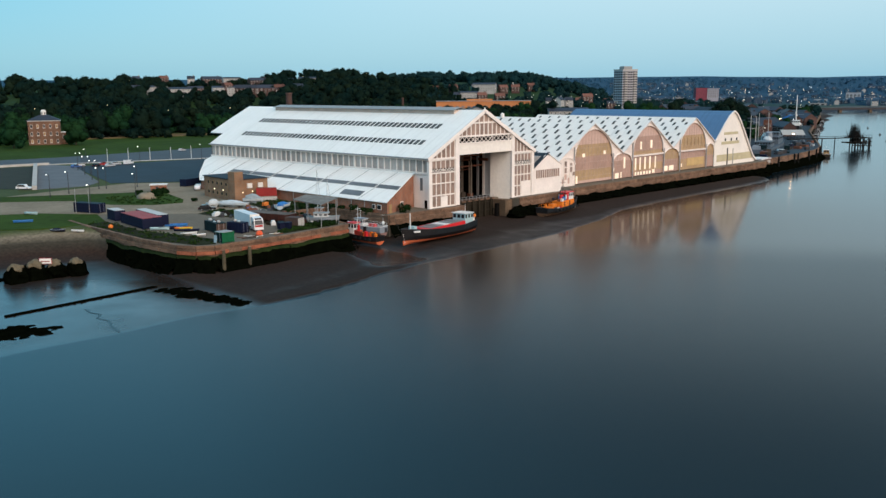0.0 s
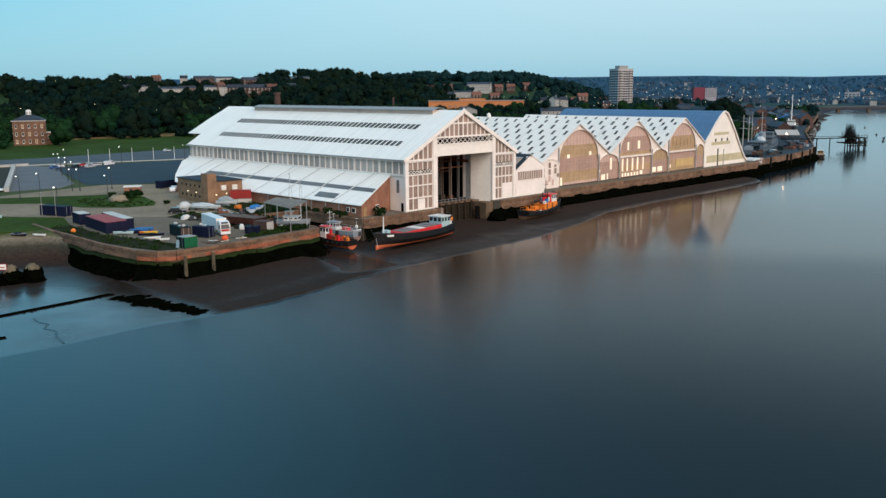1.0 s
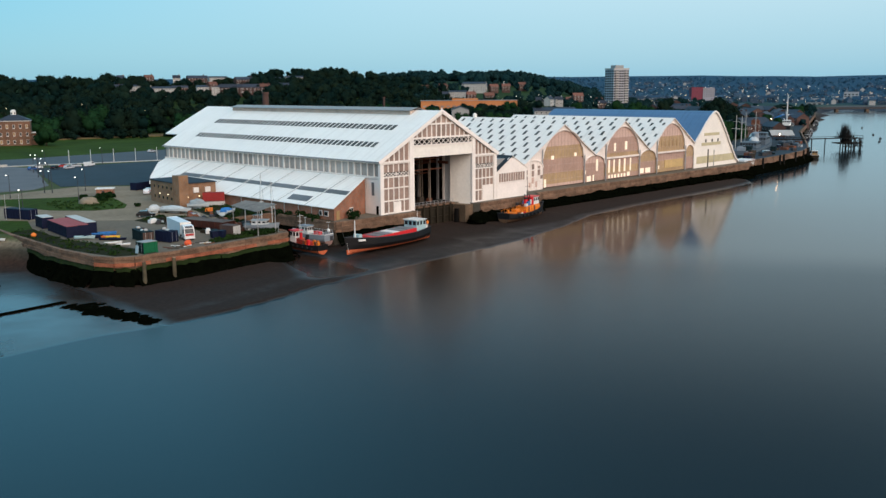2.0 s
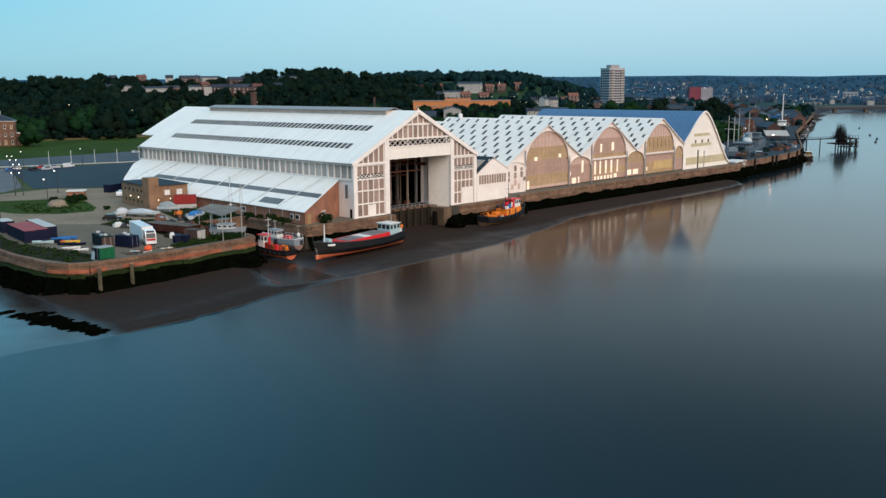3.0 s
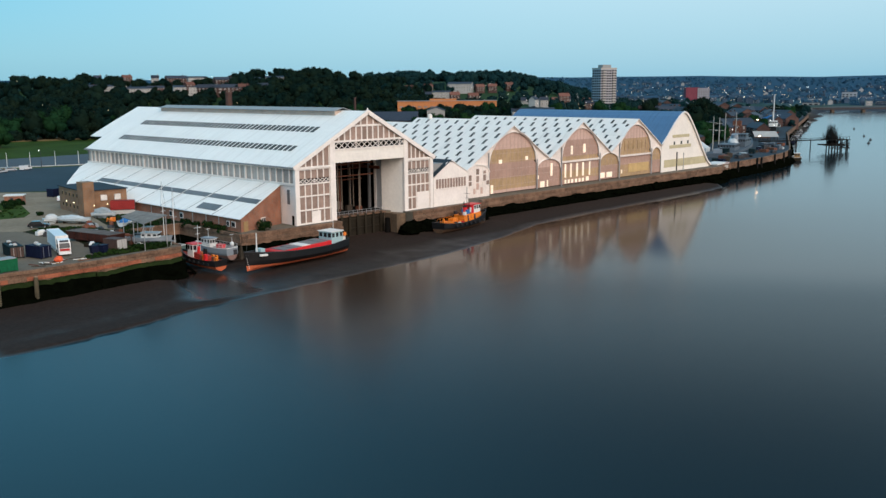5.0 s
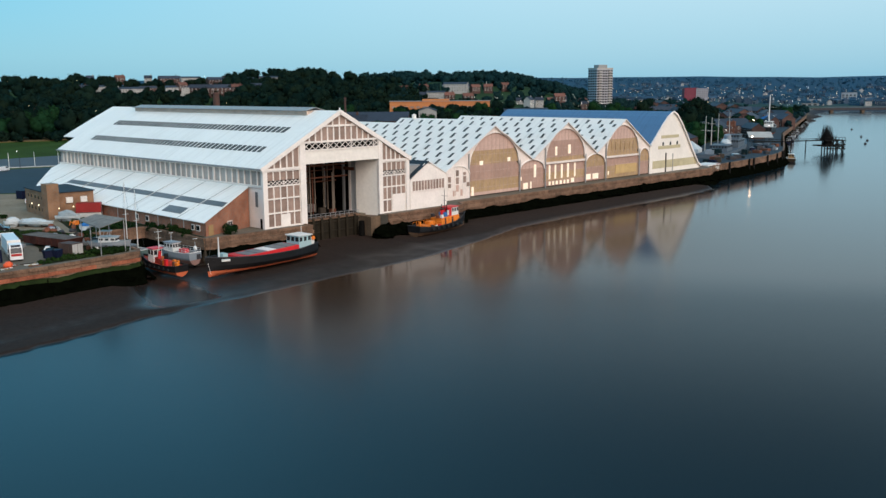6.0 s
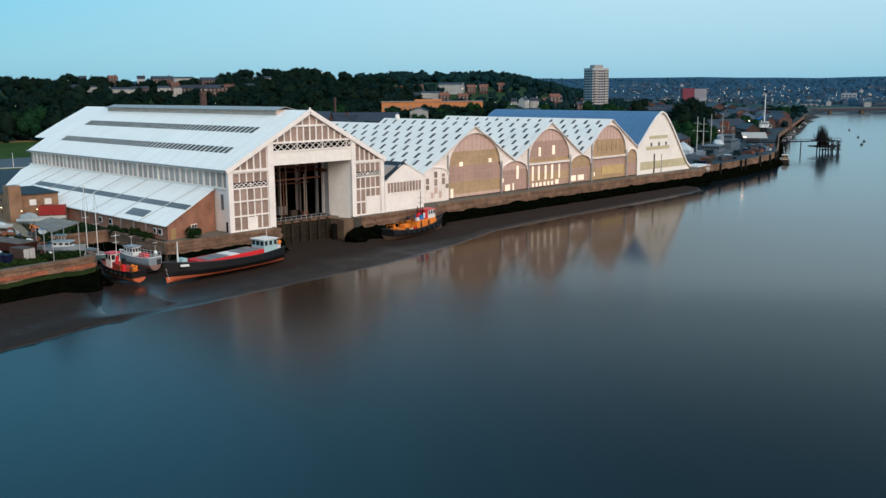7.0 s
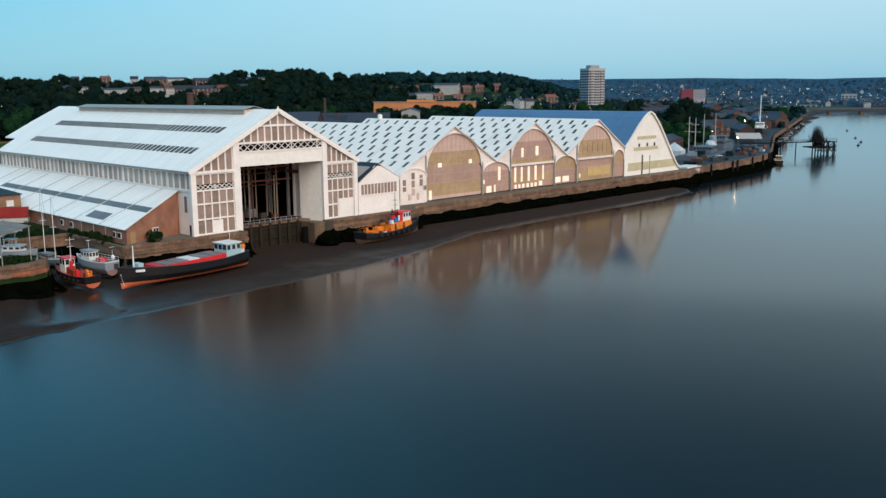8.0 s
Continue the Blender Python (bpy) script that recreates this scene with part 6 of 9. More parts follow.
def school():
    s = thing("long_school_building", "long low orange-clad school building among trees", "school")
    Build().box(0, 74, -6, 6, -6, 6.0).put("wall", YELLOW_BRICK, s)
    Build().box(24, 44, -5, 5, 6.0, 7.6).put("upper_wall", YELLOW_BRICK, s)
    piece("roof", GREY_SHEET, s, -0.5, 74.5, -6.5, 6.5, 6.0, 6.3)
    for i in range(16):
        piece("window", DUSTY_GLASS, s, 1.5 + 4.55 * i, 4.2 + 4.55 * i, -6.1, -5.9, 1.0, 2.4)
    s.matrix_basis = pose(343, 337, 15.8, 0, 0, -45.5)
    b = thing("red_and_white_block", "tall red and white slab building across the valley", "building")
    Build().box(6, 30, 0, 16, -6, 18).put("wall", mat("red_cladding", (0.16, 0.03, 0.05), 0.6), b)
    Build().box(27, 48, -1, 15, -6, 17).put("wing", mat("grey_cladding", (0.27, 0.27, 0.31), 0.6), b)
    for j in range(5):
        for i in range(5):
            piece("window", GREY_PANEL, b, 28.5 + 4 * i, 31 + 4 * i, -1.2, -0.9, 1 + 3.2 * j, 2.6 + 3.2 * j)
    b.matrix_basis = pose(1206, 594, 13, 0, 0, -45)
    b.scale = (0.9, 0.9, 0.9)


school()


OLD_BRICK = brickwork("old_red_brown_brick", (0.20, 0.088, 0.043), (0.155, 0.068, 0.036), (0.14, 0.105, 0.08))


def cupola_house():
    h = thing("georgian_brick_house", "square Georgian brick house with a hipped roof and white cupola", "house")
    W, D, T = 8.9, 8.0, 14.2
    Build().box(-W, W, -D, D, -1, T).put("wall", OLD_BRICK, h)
    Build().box(-W - 0.5, W + 0.5, -D - 0.5, D + 0.5, T - 0.2, T + 0.15).put("eaves", SASH, h)
    e = 0.6
    r = Build().add([(-W - e, -D - e, T + 0.15), (W + e, -D - e, T + 0.15), (W + e, D + e, T + 0.15), (-W - e, D + e, T + 0.15), (-2.2, -1.6, T + 3.4), (2.2, -1.6, T + 3.4), (2.2, 1.6, T + 3.4), (-2.2, 1.6, T + 3.4)],
                    [(0, 1, 5, 4), (1, 2, 6, 5), (2, 3, 7, 6), (3, 0, 4, 7), (4, 5, 6, 7), (3, 2, 1, 0)])
    r.put("roof", BLUE_SLATE, h, "grey hipped slate roof")
    c = Build().cyl((0, 0, T + 3.3), (0, 0, T + 5.2), 1.5, 1.5, 12).put("cupola", SASH, h)
    Build().blob((0, 0, T + 5.2), (1.6, 1.6, 1.3), 0, 0.0).put("dome", SASH, c)
    for k in range(6):
        a = math.pi * k / 3
        Build().box(-0.25, 0.25, -0.08, 0.08, 0, 1.1).put("cupola_pane", DARK_GLASS, c).matrix_basis = pose(1.5 * math.cos(a), 1.5 * math.sin(a), T + 3.7, 0, 0, 60 * k + 90)
    for j, z in enumerate((2.0, 6.4, 10.9)):
        for i in range(5):
            x = -7.0 + 3.5 * i
            piece("window", SASH, h, x - 0.62, x + 0.62, -D - 0.12, -D + 0.1, z - 1.15, z + 1.15)
            piece("pane", DARK_GLASS if (i + j) % 3 else PALE_DOOR, h, x - 0.5, x + 0.5, -D - 0.18, -D, z - 0.8, z + 1.0)
            piece("window", SASH, h, -W - 0.12, -W + 0.1, -6.2 + 3.1 * i - 0.6, -6.2 + 3.1 * i + 0.6, z - 1.1, z + 1.1)
            piece("pane", DARK_GLASS, h, -W - 0.18, -W, -6.2 + 3.1 * i - 0.48, -6.2 + 3.1 * i + 0.48, z - 0.8, z + 1.0)
    Build().box(W, W + 5.2, -4, 4, -1, 6.8).put("wing", OLD_BRICK, h)
    piece("wing_parapet", SASH, h, W, W + 5.4, -4.2, 4.2, 6.8, 7.2)
    for x in (W + 1.4, W + 3.7):
        piece("window", SASH, h, x - 0.5, x + 0.5, -4.12, -3.9, 3.4, 5.4)
        piece("pane", DARK_GLASS, h, x - 0.38, x + 0.38, -4.18, -4.0, 3.6, 5.2)
    h.matrix_basis = pose(55.5, 387, 0.2, 0, 0, -24)


cupola_house()


def chimneys():
    for x, y, z, h, r, lab in ((254, 281, 0, 25, 0.95, "tall dark factory chimney behind the sheds"), (168, 292, 0, 29, 2.4, "square brick chimney stack behind the hall")):
        c = thing("chimney_stack", lab, "chimney")
        Build().cyl((0, 0, -2), (0, 0, h), r, r * 0.75, 10).put("shaft", TOWN_BRICK, c)
        Build().cyl((0, 0, h), (0, 0, h + 0.9), r * 0.9, r * 0.9, 10).put("cap", TOWN_BRICK, c)
        c.matrix_basis = pose(x, y, z)


chimneys()


def bridge():
    b = thing("river_bridge", "long low road bridge across the far river", "bridge")
    Build().box(-60, 420, -4, 4, 1.0, 3.0).put("deck", DARK_STEEL, b)
    for i in range(10):
        Build().box(-40 + 44 * i, -36 + 44 * i, -3, 3, -4, 1.2).put("pier", STAINED, b)
    piece("parapet", DARK_STEEL, b, -60, 420, -4.2, -3.9, 3.0, 4.0)
    b.matrix_basis = pose(1150, 380, -4, 0, 0, -45)


bridge()


PALE_BLOCK = mat("grey_pale_cladding", (0.30, 0.32, 0.34), 0.7, scale=0.1, var=0.2)


def far_waterside():
    for name, lab, x, y, z, L, D, H in (("long_white_shed", "long white waterside shed across the river", 1341, 436, -1, 32, 12, 4.6), ("pale_office_block", "pale flat-roofed office block across the valley", 1772, 543, 6, 28, 14, 11.5),
                                        ("pale_office_block", "pale flat-roofed block above the far bank", 1500, 500, 2, 22, 12, 6), ("pale_office_block", "grey flat-roofed block above the far bank", 1440, 560, 4, 24, 12, 7)):
        b = thing(name, lab, "building", "far waterside buildings")
        Build().box(-L / 2, L / 2, -D / 2, D / 2, -8, H).put("wall", RENDER if H < 5 else PALE_BLOCK, b)
        Build().box(-L / 2 - 0.4, L / 2 + 0.4, -D / 2 - 0.4, D / 2 + 0.4, H, H + 0.6).put("roof", HAZE_ROOF, b)
        n = max(4, int(L / 7))
        for i in range(n):
            for zz in ([1.2] if H < 7 else [1.2, 5.0]):
                piece("window", DARK_GLASS, b, -L / 2 + L * (i + 0.2) / n, -L / 2 + L * (i + 0.8) / n, -D / 2 - 0.2, -D / 2 + 0.1, zz, zz + 2.0)
        b.matrix_basis = pose(x, y, z, 0, 0, -72)


far_waterside()


# ---- street furniture ----
def lamp_post(h, heads, pole, glow, label):
    t = thing("street_lamp", label, "street lamp", "street lamps")
    Build().cyl((0, 0, 0), (0, 0, h), 0.11, 0.07, 8).put("pole", pole, t)
    Build().cyl((0, 0, 0), (0, 0, 0.9), 0.18, 0.16, 8).put("base", pole, t)
    for i in range(heads):
        a = math.pi * i
        c = Vector((math.cos(a) * 0.9, math.sin(a) * 0.9, h + 0.05))
        hd = Build().beam((0, 0, h - 0.2), c, 0.1).put("arm", pole, t)
        Build().blob(c, (0.19, 0.19, 0.14), n=8, m=5, rough=0).put("lantern", glow, hd, "lit lantern")
    return t


LAMP = lamp_post(7.0, 1, DARK_STEEL, WHITE_GLOW, "dark post street lamp, lit")
spots = [(2.3, 214.5), (-11.1, 192.8), (-9.9, 191.3), (-17.7, 171.9), (-16.3, 170.1), (-24.8, 150.2), (-23.4, 148.5), (26.8, 213.6), (-26.0, 113.7), (-39.3, 88.8), (-58.4, 106.0), (-50.4, 111.1), (-63.5, 67.0), (-35.9, 115.6), (-37.5, 117.6), (53.6, 205.4)]
for i, (x, y) in enumerate(spots):
    m = pose(x, y, 0, 0, 0, 200)
    if i:
        copy_thing(LAMP, m)
    else:
        LAMP.matrix_basis = m
POLE = thing("flagpole", "tall white pole beside the road", "pole", "white poles")
Build().cyl((0, 0, 0), (0, 0, 6.0), 0.12, 0.09, 8).put("shaft", SASH, POLE)
for i, (x, y) in enumerate(((17.8, 226.7), (25.6, 222.1), (35.4, 220.3), (43.5, 215.6), (53.3, 214.2))):
    if i:
        copy_thing(POLE, pose(x, y, 0))
    else:
        POLE.matrix_basis = pose(x, y, 0)


# ---- vehicles ----
TYRE = mat("black_rubber", (0.015, 0.015, 0.016), 0.8)
LAMP_CLEAR = mat("clear_headlamp", (0.7, 0.7, 0.7), 0.15)
RED_PLASTIC = mat("red_lamp_plastic", (0.4, 0.02, 0.02), 0.3)


def wheel(parent, x, y, r, w=0.25):
    t = Build().cyl((x, y - w / 2, r), (x, y + w / 2, r), r, r, 14).put("wheel", TYRE, parent)
    Build().cyl((x, y - w / 2 - 0.02, r), (x, y + w / 2 + 0.02, r), r * 0.55, r * 0.55, 10).put("rim", STEEL, t)


def car(paint, label, length=4.3, height=1.5, van=False):
    """A car along +x, base at z 0."""
    t = thing("van" if van else "car", label, "van" if van else "car", "parked cars")
    L, H = length / 2, height
    prof = [(-L, 0.35), (L, 0.35), (L, 0.75), (L * 0.82, 0.92), (L * 0.45, 0.98), (L * 0.18, H), (-L * 0.62, H), (-L * 0.92, 1.0), (-L, 0.9)]
    if van:
        prof = [(-L, 0.35), (L, 0.35), (L, 0.9), (L * 0.8, 1.15), (L * 0.55, H), (-L, H)]
    Build().prism([(x, -0.88, z) for x, z in prof], (0, 1.76, 0)).put("body", paint, t)
    g = [(L * 0.44, 1.0), (L * 0.18, H - 0.08), (-L * 0.60, H - 0.08), (-L * 0.86, 1.02)] if not van else [(L * 0.76, 1.2), (L * 0.55, H - 0.15), (L * 0.2, H - 0.15), (L * 0.2, 1.2)]
    Build().prism([(x, -0.9, z) for x, z in g], (0, 1.8, 0)).put("side_window", DARK_GLASS, t)
    for s in (-1, 1):
        for x in (-L * 0.62, L * 0.62):
            wheel(t, x, s * 0.8, 0.32)
        piece("headlight", LAMP_CLEAR, t, L - 0.05, L + 0.03, s * 0.6 - 0.18, s * 0.6 + 0.18, 0.6, 0.75)
        piece("tail_light", RED_PLASTIC, t, -L - 0.03, -L + 0.05, s * 0.65 - 0.12, s * 0.65 + 0.12, 0.75, 0.95)
    return t


def paint(name, c):
    return mat(name, c, 0.25, scale=1.0, var=0.06, bump=0, coat=0.6)


P_WHITE, P_SILVER, P_RED, P_BLACK, P_BLUE = paint("white_car_paint", (0.72, 0.72, 0.72)), paint("silver_car_paint", (0.42, 0.44, 0.46)), paint("red_car_paint", (0.38, 0.03, 0.03)), paint("black_car_paint", (0.015, 0.016, 0.018)), paint("blue_car_paint", (0.04, 0.10, 0.26))
for pnt, lab, x, y, turn, ln, ht, vn in (
        (P_WHITE, "white people carrier parked on the track", -55, 135, -50, 4.8, 1.75, False), (P_BLACK, "black estate car parked in the yard", -42.4, 42.6, -35, 4.7, 1.6, False),
        (P_SILVER, "silver car on the road", 77, 264, 20, 4.4, 1.5, False), (P_WHITE, "white van parked by the kerb", 17.0, 205, 30, 5.2, 2.0, True),
        (P_RED, "red car parked by the kerb", 7.2, 207.5, -15, 4.2, 1.5, False), (P_SILVER, "silver car parked by the kerb", 11.5, 205.5, -15, 4.3, 1.5, False), (P_BLACK, "black car parked by the kerb", 1.5, 203, 35, 4.3, 1.5, False),
        (P_SILVER, "grey car parked in the asphalt car park", 5.6, 199, 15, 4.3, 1.5, False), (P_WHITE, "white car parked by the kerb", -2.5, 210.5, -15, 4.2, 1.5, False), (P_BLUE, "blue car parked by the kerb", -6.5, 205, 10, 4.2, 1.5, False),
        (P_WHITE, "white car parked behind the offices", -17.0, 90.5, 60, 4.4, 1.5, False), (P_SILVER, "silver car parked behind the offices", -14.5, 94, 60, 4.3, 1.5, False)):
    car(pnt, lab, ln, ht, vn).matrix_basis = pose(x, y, 0.04, 0, 0, turn)


def lorry():
    t = thing("box_lorry", "white articulated box lorry with a red-trimmed cab, parked on the pier", "lorry")
    white = P_WHITE
    Build().box(-9.4, 2.4, -1.25, 1.25, 1.15, 4.05).put("box_body", mat("pale_blue_white_box", (0.60, 0.66, 0.70), 0.35, scale=0.3, var=0.08, bump=0.03), t)
    for x in (-9.4, 2.4):
        piece("box_edge", SASH, t, x - 0.06, x + 0.06, -1.3, 1.3, 1.1, 4.12)
    piece("chassis", DARK_STEEL, t, -9.2, 4.6, -0.5, 0.5, 0.75, 1.1)
    piece("side_skirt", white, t, -8.2, 1.0, -1.24, -1.18, 0.5, 1.1)
    cab = Build().prism([(x, -1.22, z) for x, z in ((2.9, 0.55), (5.3, 0.55), (5.38, 1.6), (5.1, 2.9), (4.6, 3.45), (2.9, 3.7))], (0, 2.44, 0)).put("cab", white, t)
    Build().prism([(5.40, -1.08, 1.75), (5.40, 1.08, 1.75), (5.13, 1.02, 2.85), (5.13, -1.02, 2.85)], (0.03, 0, 0.01)).put("windscreen", DARK_GLASS, cab)
    piece("side_window", DARK_GLASS, cab, 4.1, 4.9, -1.25, 1.25, 1.8, 2.7)
    piece("grille", P_RED, cab, 5.36, 5.46, -1.0, 1.0, 1.15, 1.65)
    piece("bumper", white, cab, 5.3, 5.5, -1.22, 1.22, 0.4, 0.8)
    Build().prism([(4.64, -0.9, 3.38), (5.02, -0.9, 2.98), (5.02, 0.9, 2.98), (4.64, 0.9, 3.38)], (0.05, 0, 0.05)).put("sun_visor", DARK_STEEL, cab)
    for s in (-1, 1):
        piece("headlight", LAMP_CLEAR, cab, 5.4, 5.5, s * 0.95 - 0.2, s * 0.95 + 0.2, 0.85, 1.05)
        piece("mirror", DARK_STEEL, cab, 4.9, 5.1, s * 1.4 - 0.1, s * 1.4 + 0.1, 1.9, 2.7)
        for x in (-8.0, -6.7, -5.4, 2.6, 4.4):
            wheel(t, x, s * 1.05, 0.52, 0.34)
    t.matrix_basis = pose(-52.6, 6.4, 0.03, 0, 0, 256)
    t.scale = (0.92, 0.9, 0.88)


lorry()


# ---- yard: containers, cabins, offices and clutter ----
NAVY = mat("navy_container_steel", (0.007, 0.010, 0.030), 0.6, scale=0.5, var=0.3, spec=0.12)
CONT_RED = mat("red_container_steel", (0.27, 0.028, 0.026), 0.6, scale=0.5, var=0.3, spec=0.15)
CONT_WHITE = mat("white_container_steel", (0.46, 0.45, 0.43), 0.5, scale=0.5, var=0.15)
CONT_GREEN = mat("green_container_steel", (0.008, 0.105, 0.045), 0.6, scale=0.5, var=0.3, spec=0.15)
CONT_TEAL = mat("dark_teal_steel", (0.006, 0.017, 0.020), 0.6, scale=0.5, var=0.3, spec=0.1)
FADED_RED = mat("faded_red_roof_paint", (0.30, 0.065, 0.065), 0.7, scale=0.4, var=0.3)
PALE_BLUE = mat("pale_blue_door", (0.36, 0.46, 0.50), 0.5)
RUST_BROWN = mat("brown_rusty_steel", (0.075, 0.045, 0.036), 0.7, scale=0.6, var=0.4)
ORANGE = mat("orange_paint", (0.75, 0.20, 0.03), 0.45, scale=0.8, var=0.2)


def container(L, W, H, side, roof, label, doors=None, name="shipping_container"):
    t = thing(name, label, "container", "containers in the yard")
    n = 2 * int(L / 1.1) + 1
    edge = []
    for i in range(n):     # corrugated long sides
        o = 0.06 if i % 2 else 0.0
        edge += [(-L / 2 + L * i / n, W / 2 - o), (-L / 2 + L * (i + 1) / n, W / 2 - o)]
    Build().prism([(x, -y, 0.12) for x, y in edge] + [(x, y, 0.12) for x, y in edge[::-1]], (0, 0, H - 0.2)).put("body", side, t)
    piece("roof_sheet", roof, t, -L / 2, L / 2, -W / 2, W / 2, H - 0.08, H)
    for sx in (-1, 1):
        for sy in (-1, 1):
            piece("corner_post", side, t, sx * (L / 2 - 0.08) - 0.09, sx * (L / 2 - 0.08) + 0.09, sy * (W / 2 - 0.06) - 0.09, sy * (W / 2 - 0.06) + 0.09, 0, H)
    for s in (-1, 1):
        d = piece("door", doors or side, t, L / 2, L / 2 + 0.06, s * W / 4 - W / 4 + 0.06, s * W / 4 + W / 4 - 0.06, 0.2, H - 0.15)
        piece("locking_bar", STEEL, t, L / 2 + 0.06, L / 2 + 0.1, s * W / 4 - 0.03, s * W / 4 + 0.03, 0.2, H - 0.15)
    return t


for L, W, H, sd, rf, lab, x, y, z, turn, drs in (
        (14.6, 2.5, 2.6, NAVY, FADED_RED, "navy container with a faded red roof on the pier", -68.6, 31.2, 0, 83, None),
        (14.6, 2.5, 2.6, NAVY, FADED_RED, "navy container with a red roof beside its twin", -66.0, 31.5, 0, 83, None),
        (14.6, 2.5, 2.75, NAVY, CONT_WHITE, "navy container with a white roof, standing in a row of three", -63.5, 33.2, 0, 83, None),
        (5.6, 2.6, 2.7, NAVY, CONT_WHITE, "short navy cabin with a white roof", -67.2, 44.6, 0, 83, FADED_RED),
        (8.6, 2.7, 2.6, NAVY, NAVY, "dark navy container at the pier's landward end", -65.4, 63.6, 0, -70, None),
        (5.8, 2.4, 2.4, CONT_RED, CONT_RED, "red container stacked on a low white one", -18.1, 50.0, 1.22, -32, None),
        (5.9, 2.5, 1.2, CONT_WHITE, CONT_WHITE, "low white container carrying a red one", -18.1, 50.0, 0, -32, None),
        (6.8, 2.4, 2.3, CONT_TEAL, CONT_TEAL, "dark teal container with a brown end and clutter on it", -60.6, 9.2, 0, -99, RUST_BROWN),
        (4.4, 2.3, 2.4, NAVY, NAVY, "small navy storage box beside the lorry", -57.8, 4.2, 0, -75, None),
        (3.1, 2.8, 2.35, CONT_GREEN, GREY_SHEET, "short green container with dark doors at the pier's corner", -67.3, -5.2, 0, 184, CONT_TEAL),
        (3.8, 2.5, 2.25, RUST_BROWN, RUST_BROWN, "short rusty brown container with a white end", -43.6, 1.8, 0, -73, CONT_WHITE),
        (8.0, 2.5, 2.5, NAVY, NAVY, "dark blue skip container behind the offices", -11.5, 104, 0, 20, None)):
    container(L, W, H, sd, rf, lab, drs).matrix_basis = pose(x, y, z + 0.03, 0, 0, turn)
piece_door = Build().box(-0.5, 0.5, -0.04, 0.04, 0, 2.1)
tagged(piece_door.put("leaning_door", PALE_BLUE), "pale blue door leaning on the green container", "door").matrix_basis = pose(-69.15, -4.5, 0.03, -8, 0, 274)


def office():
    o = thing("brick_office", "two-storey flat-roofed brown brick office with a square stair tower, lamps lit", "office building")
    H = 6.2
    Build().prism([(x, y, 0) for x, y in ((-24.2, 74), (-26.2, 54.6), (-15.2, 53.4), (-13.6, 73))], (0, 0, H)).put("wall", BROWN_BRICK, o)
    Build().prism([(x, y, H) for x, y in ((-24.5, 74.3), (-26.5, 54.3), (-14.9, 53.1), (-13.3, 73.3))], (0, 0, 0.22)).put("roof", ASPHALT, o)
    Build().box(-27.1, -24.2, 52.6, 56.0, 0, 8.7).put("stair_tower", BROWN_BRICK, o)
    for i in range(5):
        y = 58.6 + 2.9 * i
        for z in (1.2, 4.1):
            w = piece("window", PALE_DOOR, o, -25.92 + 0.02 * i, -25.2, y, y + 1.1, z, z + 1.1)
            w.rotation_euler = (0, 0, radians(-5.9))
            w.location.x = -26.18 + (y - 54.6) * 0.103 + 0.06
            w.scale.x = 0.16
            g = piece("pane", DARK_GLASS, o, -26.2, -26.0, y + 0.12, y + 0.98, z + 0.12, z + 0.98)
            g.location.x = w.location.x - 0.06
            g.scale.x = 0.12
    for x in (-22, -18.5):
        piece("window", SASH, o, x, x + 1.6, 53.6, 54.2, 3.6, 5.0).location.y = 53.98 - (x + 22) * 0.1
    for x, y, z in ((-26.2, 60.2, 3.0), (-25.8, 65.5, 3.0), (-24.2, 52.9, 2.6), (-20.2, 53.8, 2.6)):
        Build().blob((x - 0.25, y - 0.25, z), (0.15, 0.15, 0.15), rough=0, n=8, m=6).put("wall_lamp", STREET_GLOW, o, "lit round wall lamp")


office()


def hut():
    t = thing("brick_hut", "small red brick hut with a flat white-edged roof", "hut")
    Build().box(-3, 3, -2, 2, 0, 2.5).put("wall", BRICK, t)
    Build().box(-3.3, 3.3, -2.3, 2.3, 2.5, 2.8).put("roof", SASH, t)
    Build().box(-1.0, 0.0, -2.06, -1.9, 0, 2.0).put("door", DARK_STEEL, t)
    t.matrix_basis = pose(-28.4, 94.5, 0.05, 0, 0, -35)
    t.scale = (0.8, 0.8, 0.9)


hut()


def heap(name, x, y, r, material, label, category, seed):
    tagged(Build().blob((0, 0, 0), r, seed, 0.45, 14, 8).put(name, material, smooth=True), label, category).matrix_basis = pose(x, y, 0.0, 0, 0, seed * 40)


for x, y, z, r, mt, lab in ((-61.0, 7.0, 2.34, 0.55, CONT_WHITE, "pale sack on the teal container"), (-60.4, 9.0, 2.34, 0.45, RUST_BROWN, "brown bundle on the teal container"), (-60.6, 11.2, 2.34, 0.6, CONT_WHITE, "pale sack on the teal container"),
                            (-58.0, 3.4, 2.44, 0.5, PALE_BLUE, "pale blue bundle on the navy box"), (-57.7, 5.2, 2.44, 0.55, CONT_WHITE, "pale sack on the navy box"), (-61.3, 8.2, 2.34, 0.35, PALE_BLUE, "pale blue bundle on the teal container")):
    tagged(Build().blob((0, 0, r * 0.45), (r, r * 0.7, r * 0.5), int(abs(x * 9)) % 7, 0.4, 9, 6).put("stored_bundle", mt), lab, "bundle", "bundles on the containers").matrix_basis = pose(x, y, z, 0, 0, 40 * y)
heap("sand_mound", -39.7, 81.5, (3.4, 2.6, 1.7), DIRT, "heap of pale sand beside the grass", "heap", 2)


